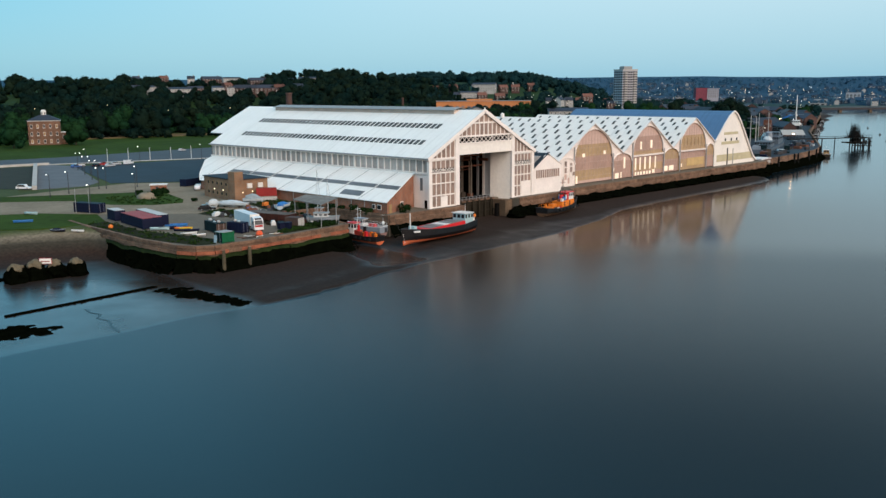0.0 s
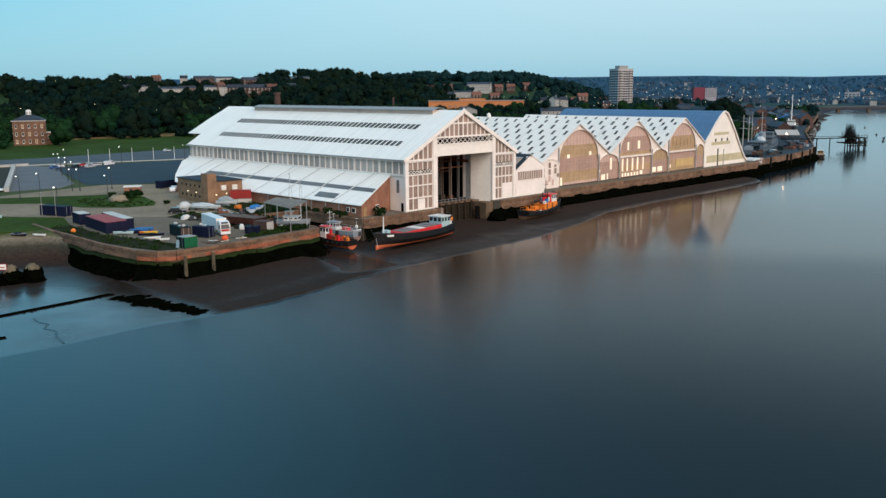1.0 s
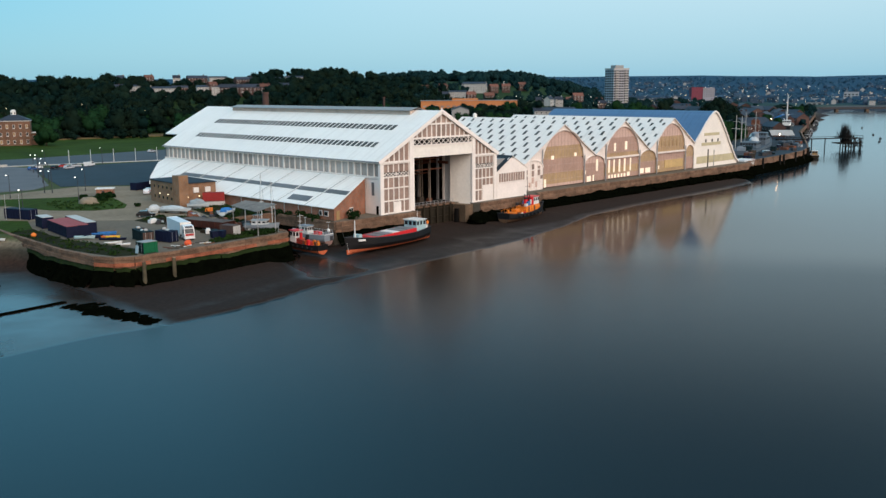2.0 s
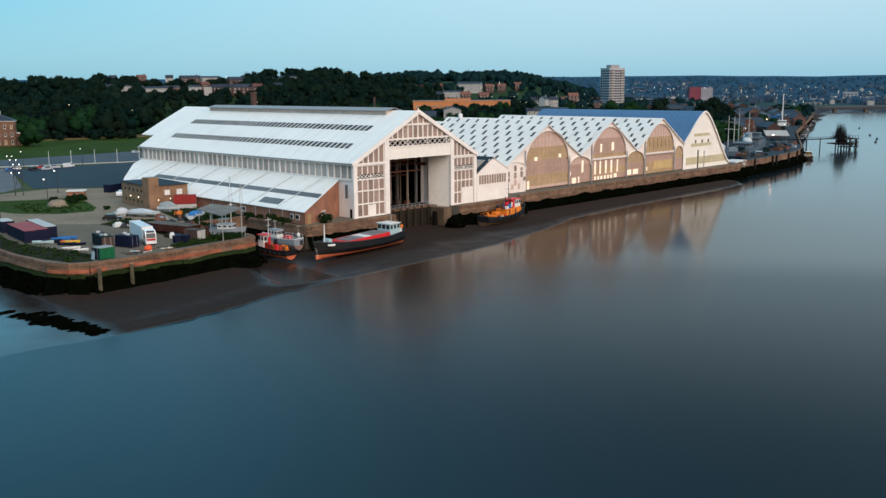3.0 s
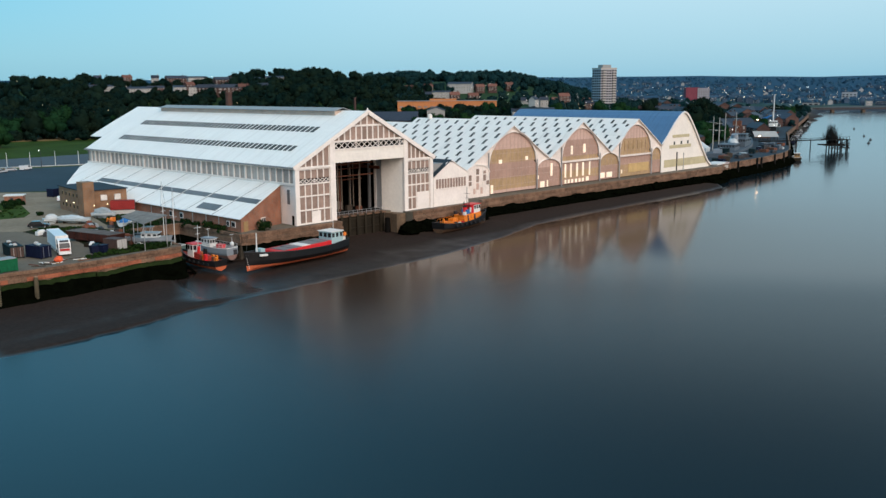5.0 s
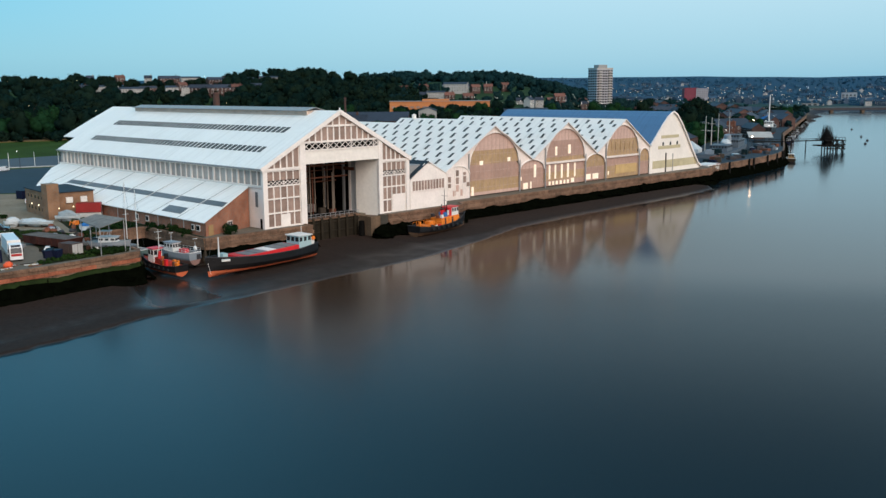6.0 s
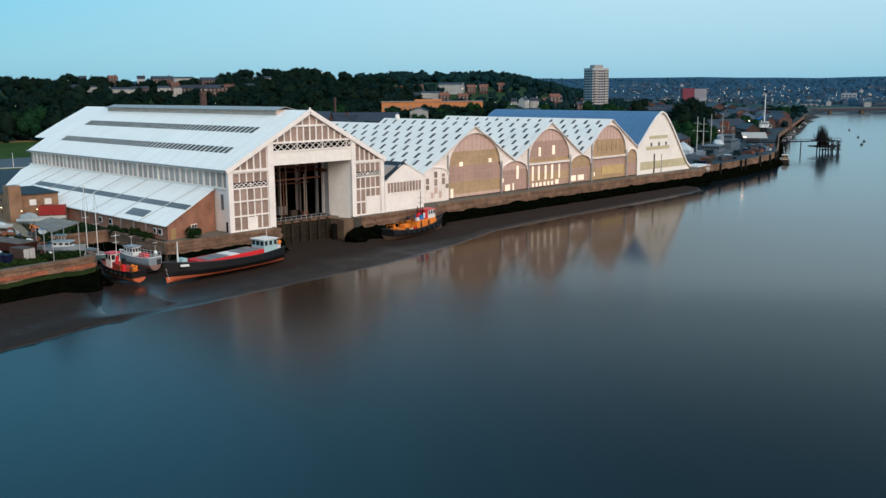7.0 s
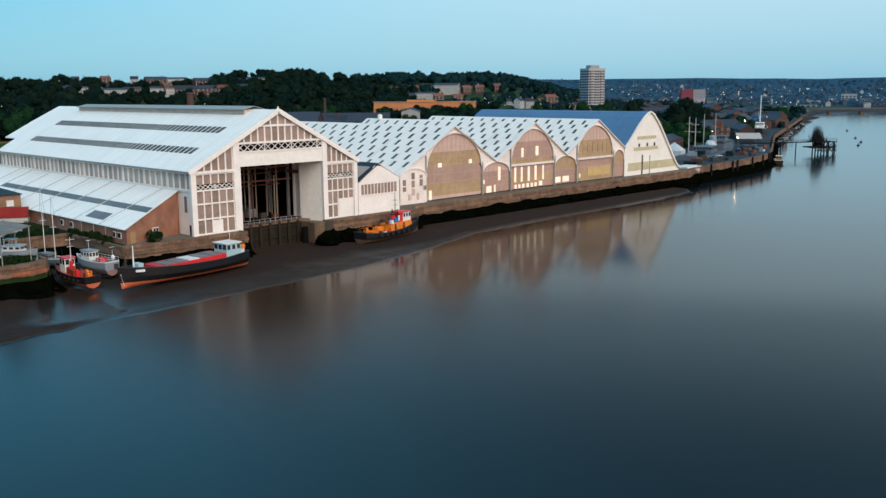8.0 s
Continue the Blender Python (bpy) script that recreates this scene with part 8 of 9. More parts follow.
def canopy():
    t = thing("boat_canopy", "grey sheet canopy on poles over a white motor yacht", "canopy")
    Build().prism([(-38.4, 9.4, 5.3), (-40.6, -4.6, 5.3), (-34.7, -3.6, 6.4), (-35.6, 7.6, 6.4)], (0, 0, 0.14)).put("roof", mat("lichened_grey_sheet", (0.20, 0.19, 0.175), 0.8, scale=0.5, var=0.5, bump=0.2, spec=0.1), t)
    for x, y, h in ((-38.2, 8.8, 5.3), (-39.3, 2.2, 5.3), (-40.3, -4.2, 5.35), (-35.0, -3.3, 6.3), (-35.6, 2.0, 6.3), (-35.9, 7.2, 6.3)):
        Build().cyl((x, y, 0), (x, y, h), 0.09).put("pole", STEEL, t)
    y = thing("motor_yacht", "dull white motor yacht with an open flybridge, laid up ashore", "boat")
    sec = hull_sections(9.5, 3.2, 0.5, 2.0, 0.5, 0.5, 12, stern=0.9)
    hull(y, sec, 2, HULL_GREY, HULL_BLACK, TARP_GREY, TARP_GREY, 0.1)
    cabin(y, -2.6, 1.8, 2.4, 2.0, 3.2, BOAT_WHITE, TARP, 3, "saloon")
    for s in (-1, 1):
        for x in (-2.2, -0.4):
            Build().cyl((x, s * 1.0, 3.3), (x + 0.3, s * 1.0, 4.6), 0.05).put("flybridge_post", BOAT_WHITE, y)
    Build().box(-2.4, 0.2, -1.1, 1.1, 4.6, 4.72).put("flybridge_roof", TARP, y)
    for s in (-1, 1):
        piece("trestle", TIMBER, y, s * 2.5 - 0.15, s * 2.5 + 0.15, -1.2, 1.2, 0, 0.9)
    y.matrix_basis = pose(-36.2, 0.4, 0.03, 0, 0, -50)
    y.scale = (0.8, 0.8, 0.82)


canopy()


RUST_HULL = mat("dark_rust_hull_plate", (0.060, 0.020, 0.014), 0.8, scale=0.5, var=0.6, bump=0.4, spec=0.15)


def yard_clutter():
    PLATE = mat("worn_brown_deck_plate", (0.125, 0.098, 0.082), 0.8, scale=0.4, var=0.6, bump=0.2, rnd=0.25)
    f = thing("steel_pontoon", "rusty flat steel pontoon with a brown plated deck, laid up ashore", "pontoon")
    Build().prism([(-6.4, -2.0, 0.5), (6.4, -2.0, 0.5), (6.9, -2.0, 2.1), (-6.9, -2.0, 2.1)], (0, 4.0, 0)).put("hull", RUST_HULL, f)
    for i in range(6):
        piece("deck_plate", PLATE, f, -6.9 + 2.3 * i, -4.64 + 2.3 * i, -2.05, 2.05, 2.1, 2.16 + 0.02 * (i % 2))
    for i in range(7):
        for q in (-1, 1):
            piece("rib", RUST_HULL, f, -6.3 + 2.1 * i - 0.07, -6.3 + 2.1 * i + 0.07, q * 2.05 - 0.06, q * 2.05 + 0.06, 0.5, 2.1)
    for x in (-4, 0, 4):
        piece("trestle", TIMBER, f, x - 0.2, x + 0.2, -1.6, 1.6, 0, 0.5)
    f.matrix_basis = pose(-42.2, 13.6, 0.03, 0, 0, -76)
    d = thing("mini_digger", "small orange digger parked by the containers", "digger")
    piece("track", TYRE, d, -1.2, 1.2, -0.9, -0.5, 0, 0.6)
    piece("track", TYRE, d, -1.2, 1.2, 0.5, 0.9, 0, 0.6)
    Build().prism([(-1.1, -0.8, 0.65), (1.0, -0.8, 0.65), (1.0, -0.8, 1.4), (0.3, -0.8, 2.3), (-1.1, -0.8, 2.3)], (0, 1.6, 0)).put("body", ORANGE, d)
    Build().beam((1.0, 0, 1.2), (2.6, 0, 2.4), 0.25).put("boom", ORANGE, d)
    Build().beam((2.6, 0, 2.4), (3.1, 0, 0.8), 0.2).put("arm", ORANGE, d)
    d.matrix_basis = pose(-27.2, 37.2, 0.03, 0, 0, 200)
    d.scale = (0.58, 0.58, 0.58)
    for i, (x, y, c, lab) in enumerate(((-48.6, 0.2, NAVY, "dark blue wheeled bin"), (-47.1, -0.4, NAVY, "dark blue wheeled bin"), (-47.6, 1.8, CONT_TEAL, "dark teal wheeled bin"), (-37.2, 4.8, DARK_STEEL, "dark steel waste skip"), (-35.6, 7.6, DARK_STEEL, "dark steel waste skip"))):
        b = thing("waste_bin", lab, "bin", "bins by the lorry")
        Build().prism([(-0.7, -0.6, 0.15), (0.7, -0.6, 0.15), (0.85, -0.6, 1.5), (-0.85, -0.6, 1.5)], (0, 1.2, 0)).put("body", c, b)
        Build().box(-0.9, 0.9, -0.65, 0.65, 1.5, 1.62).put("lid", c, b)
        b.matrix_basis = pose(x, y, 0.03, 0, 0, 30 * i)
    # kayaks and dinghies drawn up on the pier
    cols = (("white", BOAT_WHITE), ("bright blue", TARP_BLUE), ("orange", ORANGE), ("yellow", mat("yellow_plastic", (0.75, 0.48, 0.03), 0.4)), ("dark blue", NAVY), ("pale teal", PALE_TEAL))
    for i, (x, y, k, ln, turn) in enumerate(((-68.4, 20.6, 5, 5.2, -40), (-66.6, 20.2, 4, 4.6, -38), (-64.2, 21.6, 1, 4.8, -42), (-62.4, 22.4, 1, 4.8, -40), (-64.2, 18.0, 2, 3.8, -44), (-63.6, 17.2, 3, 3.6, -40), (-65.6, 15.4, 4, 4.4, -35), (-64.2, 13.6, 4, 4.2, -38), (-67.2, 9.6, 0, 4.2, -20), (-66.8, 6.0, 0, 3.4, -25),
                                             (-85.2, 57.6, 1, 5.4, -30), (-78.2, 70.4, 5, 4.6, -60), (-80.2, 38.0, 0, 4.0, -60))):
        nm, m_ = cols[k]
        b = thing("dinghy" if ln > 4.5 else "kayak", f"{nm} small boat lying on the grass", "small boat", "small boats ashore")
        ln *= 0.82
        sec = hull_sections(ln, 0.75 if ln < 3.7 else 1.2, 0.0, 0.36 if ln < 3.7 else 0.55, 0.12, 0.1, 8, stern=0.4)
        hull(b, sec, 3, m_, m_, m_, m_, 0.03)
        Build().blob((0, 0, 0.34 if ln < 3.7 else 0.53), (0.5, 0.25, 0.06), rough=0).put("cockpit", DARK_STEEL, b)
        b.matrix_basis = pose(x, y, 0.1 if y > 60 else land_z(x, y) + 0.05 if x < -77.2 else 0.05, 0, 0, turn)
    b = thing("mud_dinghy", "dark blue-grey dinghy stranded on the beach", "small boat", "small boats ashore")
    sec = hull_sections(5.6, 2.0, 0.0, 0.8, 0.2, 0.2, 8, stern=0.7)
    hull(b, sec, 3, NAVY, HULL_BLACK, DARK_STEEL, HULL_GREY, 0.1)
    Build().box(-1.6, 0.8, -0.6, 0.6, 0.7, 1.3).put("cuddy", NAVY, b)
    b.matrix_basis = pose(-83.8, 40.5, land_z(-83.8, 40.5), 0, 0, -50)
    b.scale = (0.62, 0.62, 0.62)
    # planks, buoy and oddments near the pier's edge
    for i in range(16):
        x, y = random.uniform(-62, -52), random.uniform(-5.6, -2.2)
        tagged(Build().box(-1.2, 1.2, -0.12, 0.12, 0, 0.12).put("loose_plank", random.choice((TIMBER, SASH, RUSTED, PALE_DOOR))), "loose plank lying in the yard", "plank", "loose planks").matrix_basis = pose(x, y, 0.03, 0, 0, random.uniform(0, 180))
    tagged(Build().blob((0, 0, 0.5), (0.9, 0.7, 0.6), 3, 0.3).put("buoy", mat("orange_red_buoy", (0.70, 0.10, 0.03), 0.5)), "orange-red mooring buoy on the pier", "buoy").matrix_basis = pose(-57.2, -3.4, 0.03)
    tagged(Build().blob((0, 0, 0.4), (0.6, 0.5, 0.5), 5, 0.3).put("buoy", ORANGE), "small orange buoy on the grass", "buoy").matrix_basis = pose(-74.8, 32.0, 0.05)
    for i in range(14):
        x, y = random.uniform(-36, -24), random.uniform(26, 38)
        tagged(Build().blob((0, 0, 0.3), (random.uniform(0.6, 1.3), random.uniform(0.5, 1.0), random.uniform(0.4, 1.0)), i, 0.5, 8, 5).put("yard_scrap", random.choice((RUSTED, DARK_STEEL, TARP_GREY, TARP_BLUE, GREY_SHEET, DARK_STEEL))), "heap of boatyard scrap and covers", "scrap", "scrap heaps").matrix_basis = pose(x, y, 0.03, 0, 0, 30 * i)
    rs = random.Random(5)
    for i in range(64):
        x, y = rs.uniform(-47, -33), rs.uniform(-1.5, 32)
        if -45.5 < x < -39 and y < 20:
            continue
        k = rs.choice((DARK_STEEL, TIMBER, RUSTED, NAVY, GREY_SHEET, TIMBER, TARP_GREY, CONT_TEAL, BOAT_WHITE, TIMBER_WALL))
        s = rs.uniform(0.35, 1.2)
        o = Build().box(-s, s, -s * 0.5, s * 0.5, 0, s * 0.7)
        o.box(-s * 0.6, s * 0.5, -s * 0.4, s * 0.3, s * 0.7, s * 1.0)
        tagged(o.put("gear_pallet", k), "dark pallet of boat gear in the yard", "pallet", "pallets in the yard").matrix_basis = pose(x, y, 0.03, 0, 0, rs.uniform(0, 180))
    for x, y in ((-68.6, 64.8), (-66.2, 62.0)):
        p = thing("pole", "thin bare pole beside a container", "pole", "yard poles")
        Build().cyl((0, 0, 0), (0, 0, 6.4), 0.07, 0.05, 6).put("shaft", STEEL, p)
        p.matrix_basis = pose(x, y, 0.03)


yard_clutter()


# ---- on the mud: piles, dolphins, causeway ----
PILE = mat("brown_green_old_pile", (0.085, 0.07, 0.042), 0.85, scale=0.8, var=0.6, bump=0.5)


def foreshore():
    for x, y in ((-70.4, -9.6), (-63.9, -9.4)):
        p = thing("fender_pile", "old timber fender pile standing off the pier", "pile", "fender piles")
        Build().cyl((0, 0, -6.4), (0.1, 0.1, -1.0), 0.42, 0.36, 9).put("shaft", PILE, p)
        Build().cyl((0.1, 0.1, -1.0), (0.1, 0.1, -0.8), 0.4, 0.3, 9).put("head", STONE, p)
        p.matrix_basis = pose(x, y, 0)
    for i, (x, y, s) in enumerate(((-103.6, 14.6, 1.4), (-99.6, 15.2, 1.5), (-95.7, 14.4, 1.4), (-91.8, 13.2, 1.35))):
        d = thing("mooring_dolphin", "weed-hung concrete mooring block on the mud", "mooring block", "mooring blocks")
        Build().blob((0, 0, 0.4), (1.9 * s, 1.7 * s, 1.9 * s), i + 2, 0.35, 14, 9).put("weed_skirt", WEED, d)
        Build().blob((0.1, 0, 1.5 * s + 0.25), (1.15 * s, 1.05 * s, 1.0 * s), i + 7, 0.25, 12, 7).put("block", mat("tan_old_concrete", (0.13, 0.105, 0.065), 0.9, scale=0.8, var=0.4), d)
        d.matrix_basis = pose(x, y, land_z(x, y), 0, 0, 30 * i)
    s = thing("warning_board", "white board with red border on the mooring blocks", "sign")
    Build().box(-1.3, 1.3, -0.06, 0.06, 0, 1.3).put("board", CONT_RED, s)
    Build().box(-1.18, 1.18, -0.1, 0.02, 0.12, 1.18).put("face", SASH, s)
    Build().box(-0.9, 0.9, -0.14, 0, 0.5, 0.66).put("lettering_bar", CONT_RED, s)
    for x in (-0.9, 0.9):
        Build().cyl((x, 0.1, -2.0), (x, 0.1, 0.6), 0.07).put("leg", TIMBER, s)
    s.matrix_basis = pose(-97.6, 14.4, land_z(-97.6, 14.4) + 2.9, 0, 0, -42)
    c = thing("causeway", "low line of weedy timber piles across the mud", "causeway")
    a, b = Vector((-116, -13.6, 0)), Vector((-86.6, -10.6, 0))
    for i in range(46):
        p = a.lerp(b, i / 45)
        z = land_z(p.x, p.y)
        h = 0.06 + 0.22 * random.random()
        piece("stake", WEED, c, p.x - 0.22, p.x + 0.22, p.y - 0.16 + random.uniform(-0.1, 0.1), p.y + 0.16, z - 0.3, z + h)
    Build().beam((a.x, a.y + 0.5, land_z(a.x, a.y) + 0.05), (b.x, b.y + 0.5, land_z(b.x, b.y) + 0.05), 0.8, 0.34).put("sill", WEED, c)
    rw = random.Random(41)
    lumps = Build()
    for cx, cy, sx, sy, n_ in ((-86.0, -15.6, 1.6, 2.2, 26), (-85.2, -21, 1.5, 3.4, 46), (-83.6, -28, 1.4, 4.0, 46), (-82.4, -34, 1.2, 2.0, 20), (-107, 19, 2.6, 0.8, 20), (-119.5, -25, 4.4, 3.2, 120)):
        for i in range(n_):
            x, y, r = rw.gauss(cx, sx * 0.55), rw.gauss(cy, sy * 0.55), rw.uniform(0.3, 1.3)
            lumps.blob((x, y, land_z(x, y)), (r * rw.uniform(0.8, 1.7), r, 0.07 + 0.06 * r), i, 0.6, 12, 5)
    tagged(lumps.put("seaweed", WEED, None, "", True), "scattered lumps of black seaweed on the mud", "seaweed", kind="stuff")
    # a small drain winding across the wet flat
    rill = Build()
    line = [(-104.2, -18.0), (-104.6, -21.0), (-104.0, -23.6), (-105.6, -25.8), (-105.0, -29.0), (-106.4, -32.6), (-107.2, -37.0)]
    rill.ribbon([(x, y, land_z(x, y) + 0.0) for x, y in line], 0.42, 0.08)
    tagged(rill.put("mud_rill", mat("wet_rill_mud", (0.012, 0.014, 0.016), 0.35, spec=0.3)), "dark rill winding across the wet mud", "rill", kind="structure")


foreshore()


# ---- downriver: deck, warship, sheds, jetty ----
JETTY_WOOD = mat("black_tarred_jetty_timber", (0.012, 0.011, 0.010), 0.85, scale=0.8, var=0.5, bump=0.4, spec=0.15)
SHIP_GREY = mat("dark_ship_grey", (0.10, 0.125, 0.15), 0.5, scale=0.3, var=0.3)


def downriver():
    d = thing("white_pontoon_deck", "white landing deck beside the timber shed", "landing stage")
    Build().box(-6, 6, -3.2, 3.2, 0.2, 0.7).put("deck", BOAT_WHITE, d)
    Build().box(-5.6, 5.6, -3.0, 3.0, -1.6, 0.2).put("support", KERB, d)
    piece("red_stripe", CONT_RED, d, 2, 5.6, -3.24, -3.18, 0.5, 0.72)
    d.matrix_basis = pose(215.5, 8.6, 0, 0, 0, 5)
    w = thing("museum_warship", "blue-grey warship with masts and domes lying in a dock", "warship")
    sec = hull_sections(104, 12, -4, 2.2, 2.4, 2, 18, stern=0.7)
    hull(w, sec, 3, SHIP_GREY, SHIP_GREY, mat("blue_grey_deck", (0.07, 0.10, 0.13), 0.6, scale=0.2, var=0.25), SHIP_GREY, 0.2)
    cabin(w, -20, -6, 8, 2.2, 5.0, SHIP_GREY, SHIP_GREY, 6, "after_deckhouse")
    cabin(w, 8, 26, 8.4, 2.4, 6.2, SHIP_GREY, SHIP_GREY, 7, "bridge_deckhouse")
    cabin(w, 14, 22, 7, 6.2, 8.4, SHIP_GREY, SHIP_GREY, 5, "bridge")
    for x, r in ((-2, 2.4), (2.6, 1.8)):
        Build().blob((x, 0, 4.8), (r, r, r), 2, 0.2, 12, 8).put("dome", TARP, w)
    Build().cyl((3.6, 0, 2.2), (2.4, 0, 9), 1.9, 1.6, 14).put("funnel", HULL_GREY, w)
    for x in (-38, 34):
        Build().box(x - 2, x + 2, -2, 2, 2.2, 4.2).put("gun_house", HULL_GREY, w)
        Build().cyl((x + 2, 0, 3.4), (x + 7, 0, 4.4), 0.2).put("gun_barrel", HULL_GREY, w)
    w.matrix_basis = pose(296, 42, -1.2, 0, 0, 17)
    c = container(6, 3.6, 3.2, CONT_TEAL, CONT_TEAL, "dark blue-green storage cabin on the quay")
    c.matrix_basis = pose(262, 29, 0.13, 0, 0, 20)
    r = thing("open_boat_shed", "open-sided shed with a pale sloping roof by the river", "shed")
    Build().prism([(-6.6, -6, 2.4), (6.6, -6, 2.4), (6.6, 6, 4.9), (-6.6, 6, 4.9)], (0, 0, 0.25)).put("roof", KERB, r, "pale sheet roof")
    for i in range(4):
        for q, z in ((-5.6, 2.5), (5.6, 4.8)):
            Build().cyl((-6 + 4 * i, q, 0), (-6 + 4 * i, q, z), 0.2).put("post", DARK_STEEL, r)
    r.matrix_basis = pose(381.5, 65.8, 0, 0, 0, -58)
    for x, y, q, w_, lab in ((338, 63, 2.6, 1.0, "launch under a domed pale teal cover"), (361, 69, 2.2, 0.62, "launch under a low pale teal cover")):
        v = thing("covered_launch", lab, "boat", "covered launches")
        sec = hull_sections(9, 3.4, 0.2, 1.4, 0.3, 0.3, 10, stern=0.8)
        hull(v, sec, 2, HULL_GREY, HULL_BLACK, DECK_GREY, BOAT_WHITE, 0.1)
        Build().blob((0, 0, 1.4), (q * 1.5, q, q * 1.5 * w_), 6, 0.25, 14, 9).put("tarpaulin", PALE_TEAL, v, "pale teal tarpaulin")
        v.matrix_basis = pose(x, y, 0.05, 0, 0, 30)
    for x, y, lab in ((240, 35.5, "white peaked tent behind the timber shed"), (266, 44, "grey-white peaked tent on the quay")):
        v = thing("peaked_tent", lab, "tent", "quay tents")
        Build().add([(-4, -4, 2.6), (4, -4, 2.6), (4, 4, 2.6), (-4, 4, 2.6), (0, 0, 6.2), (-4, -4, 0), (4, -4, 0), (4, 4, 0), (-4, 4, 0)],
                    [(0, 1, 4), (1, 2, 4), (2, 3, 4), (3, 0, 4), (5, 6, 1, 0), (6, 7, 2, 1), (7, 8, 3, 2), (8, 5, 0, 3), (8, 7, 6, 5)]).put("canvas", TARP, v)
        for sx in (-4, 4):
            for sy in (-4, 4):
                Build().cyl((sx, sy, 0), (sx, sy, 2.7), 0.08, 0.08, 6).put("pole", STEEL, v)
        v.matrix_basis = pose(x, y, 0.1, 0, 0, 15)
    g = thing("sloop_of_war", "old sailing warship with one tall white mast beside the shed", "ship")
    sec = hull_sections(40, 9, -2, 4.2, 2.0, 2, 14)
    hull(g, sec, 3, HULL_BLACK, ANTIFOUL, TIMBER, BOAT_WHITE, 0.4)
    cabin(g, -4, 6, 5, 4.2, 7.6, BOAT_WHITE, BOAT_WHITE, 4, "deckhouse")
    rig(g, 0, 0, 4, 25.5, 0.4, None, ((17, 8), (12, 10)))
    Build().beam((0, 0, 8), (-12, 0, 14), 0.4).put("boom", BOAT_WHITE, g)
    g.matrix_basis = pose(472, 103, 0, 0, 0, 20)
    b = thing("crane_tower", "rusty lattice crane tower behind the docks", "crane")
    for sx in (-2.4, 2.4):
        for sy in (-2.4, 2.4):
            Build().beam((sx, sy, 0), (sx * 0.6, sy * 0.6, 18), 0.5).put("leg", RUSTED, b)
    for k in range(6):
        z = 3 * k + 1.5
        Build().box(-2.5, 2.5, -2.5, 2.5, z, z + 0.5).put("platform", RUSTED, b)
    Build().box(-3.2, 3.2, -3, 3, 13, 17).put("cab", RUSTED, b)
    b.matrix_basis = pose(352, 68.6, 0, 0, 0, 20)
    b.scale = (0.72, 0.72, 0.72)
    for x, y, L, turn, m_, lab in ((585, 156, 60, 21, TARP_BLUE, "long blue-roofed waterside shed"), (640, 178, 40, 21, BLUE_SLATE, "grey slate roofed shed by the water")):
        s = thing("waterside_shed", lab, "shed", "waterside sheds")
        Build().box(-L / 2, L / 2, -8, 8, -1, 5).put("wall", TOWN_BRICK, s)
        Build().prism([(-L / 2, -8.6, 4.8), (-L / 2, 8.6, 4.8), (-L / 2, 0, 8.4)], (L, 0, 0)).put("roof", m_, s)
        for i in range(6):
            piece("door", DARK_STEEL, s, -L / 2 + L * (i + 0.3) / 6, -L / 2 + L * (i + 0.7) / 6, -8.12, -7.9, 0, 3)
        s.matrix_basis = pose(x, y, 0.1, 0, 0, turn)
    for x, y in ((393, 66), (470, 104), (560, 140), (330, 60), (700, 196)):
        copy_thing(LAMP, pose(x, y, 0, 0, 0, 200)).scale = (1.0, 1.0, 1.2)
    # dock gear and stores along the quay
    rs2 = random.Random(31)
    for i in range(40):
        u = rs2.random()
        x = 224 + 118 * u
        y = bank(x) + rs2.uniform(3, 16)
        s = rs2.uniform(0.8, 2.4)
        c = thing("dock_crate", "weathered crate of dock stores on the quay", "crate", "dock stores")
        Build().box(-s, s, -s * 0.6, s * 0.6, 0, s * rs2.uniform(0.6, 1.1)).put("body", rs2.choice((TIMBER, DARK_STEEL, NAVY, RUSTED, DARK_STEEL, CONT_TEAL, TARP, SHIP_GREY, SHIP_GREY)), c)
        Build().box(-s * 1.03, s * 1.03, -s * 0.1, s * 0.1, 0, s * 0.3).put("batten", TIMBER, c)
        c.matrix_basis = pose(x, y, 0.1, 0, 0, rs2.uniform(0, 90))
    for x, y, h in ((276, 42.5, 17.2), (279, 41.0, 16.6), (314.7, 56.4, 17.4), (323, 54.7, 17.6)):
        p = thing("ship_mast", "slender pale mast with cross arms beside the dock", "mast", "dock masts")
        Build().cyl((0, 0, 0), (0, 0, h), 0.26, 0.14, 8).put("shaft", KERB, p)
        for z, w_ in ((0.82, 3.2), (0.62, 4.4)):
            Build().beam((-w_ / 2, 0, h * z), (w_ / 2, 0, h * z), 0.14).put("cross_arm", KERB, p)
        p.matrix_basis = pose(x, y, 0.1, 0, 0, x * 3)
    for x, y, s in ((418, 122, 1.45), (428, 130, 1.5), (408, 126, 1.3), (440, 128, 1.3), (432, 142, 1.4), (400, 112, 1.0), (392, 104, 0.9), (452, 132, 0.9), (352, 118, 0.9), (330, 128, 0.9), (372, 132, 1.0), (470, 128, 0.7), (486, 132, 0.75),
                    (520, 176, 0.9), (545, 182, 0.9), (505, 170, 0.8), (570, 196, 0.9), (350, 170, 1.0), (330, 176, 1.0), (372, 190, 1.0), (396, 196, 1.0), (420, 200, 1.0), (310, 160, 1.0), (290, 168, 1.0)):
        plant(1 + 2 * random.randrange(2), x, y, s, 0)
    for i in range(64):     # scrub and trees along the downriver bank
        x = 430 + 10 * i
        plant(1 + 2 * random.randrange(2), x, bank(x) + random.uniform(12, 60), random.uniform(0.25, 0.48))
    rb = random.Random(77)
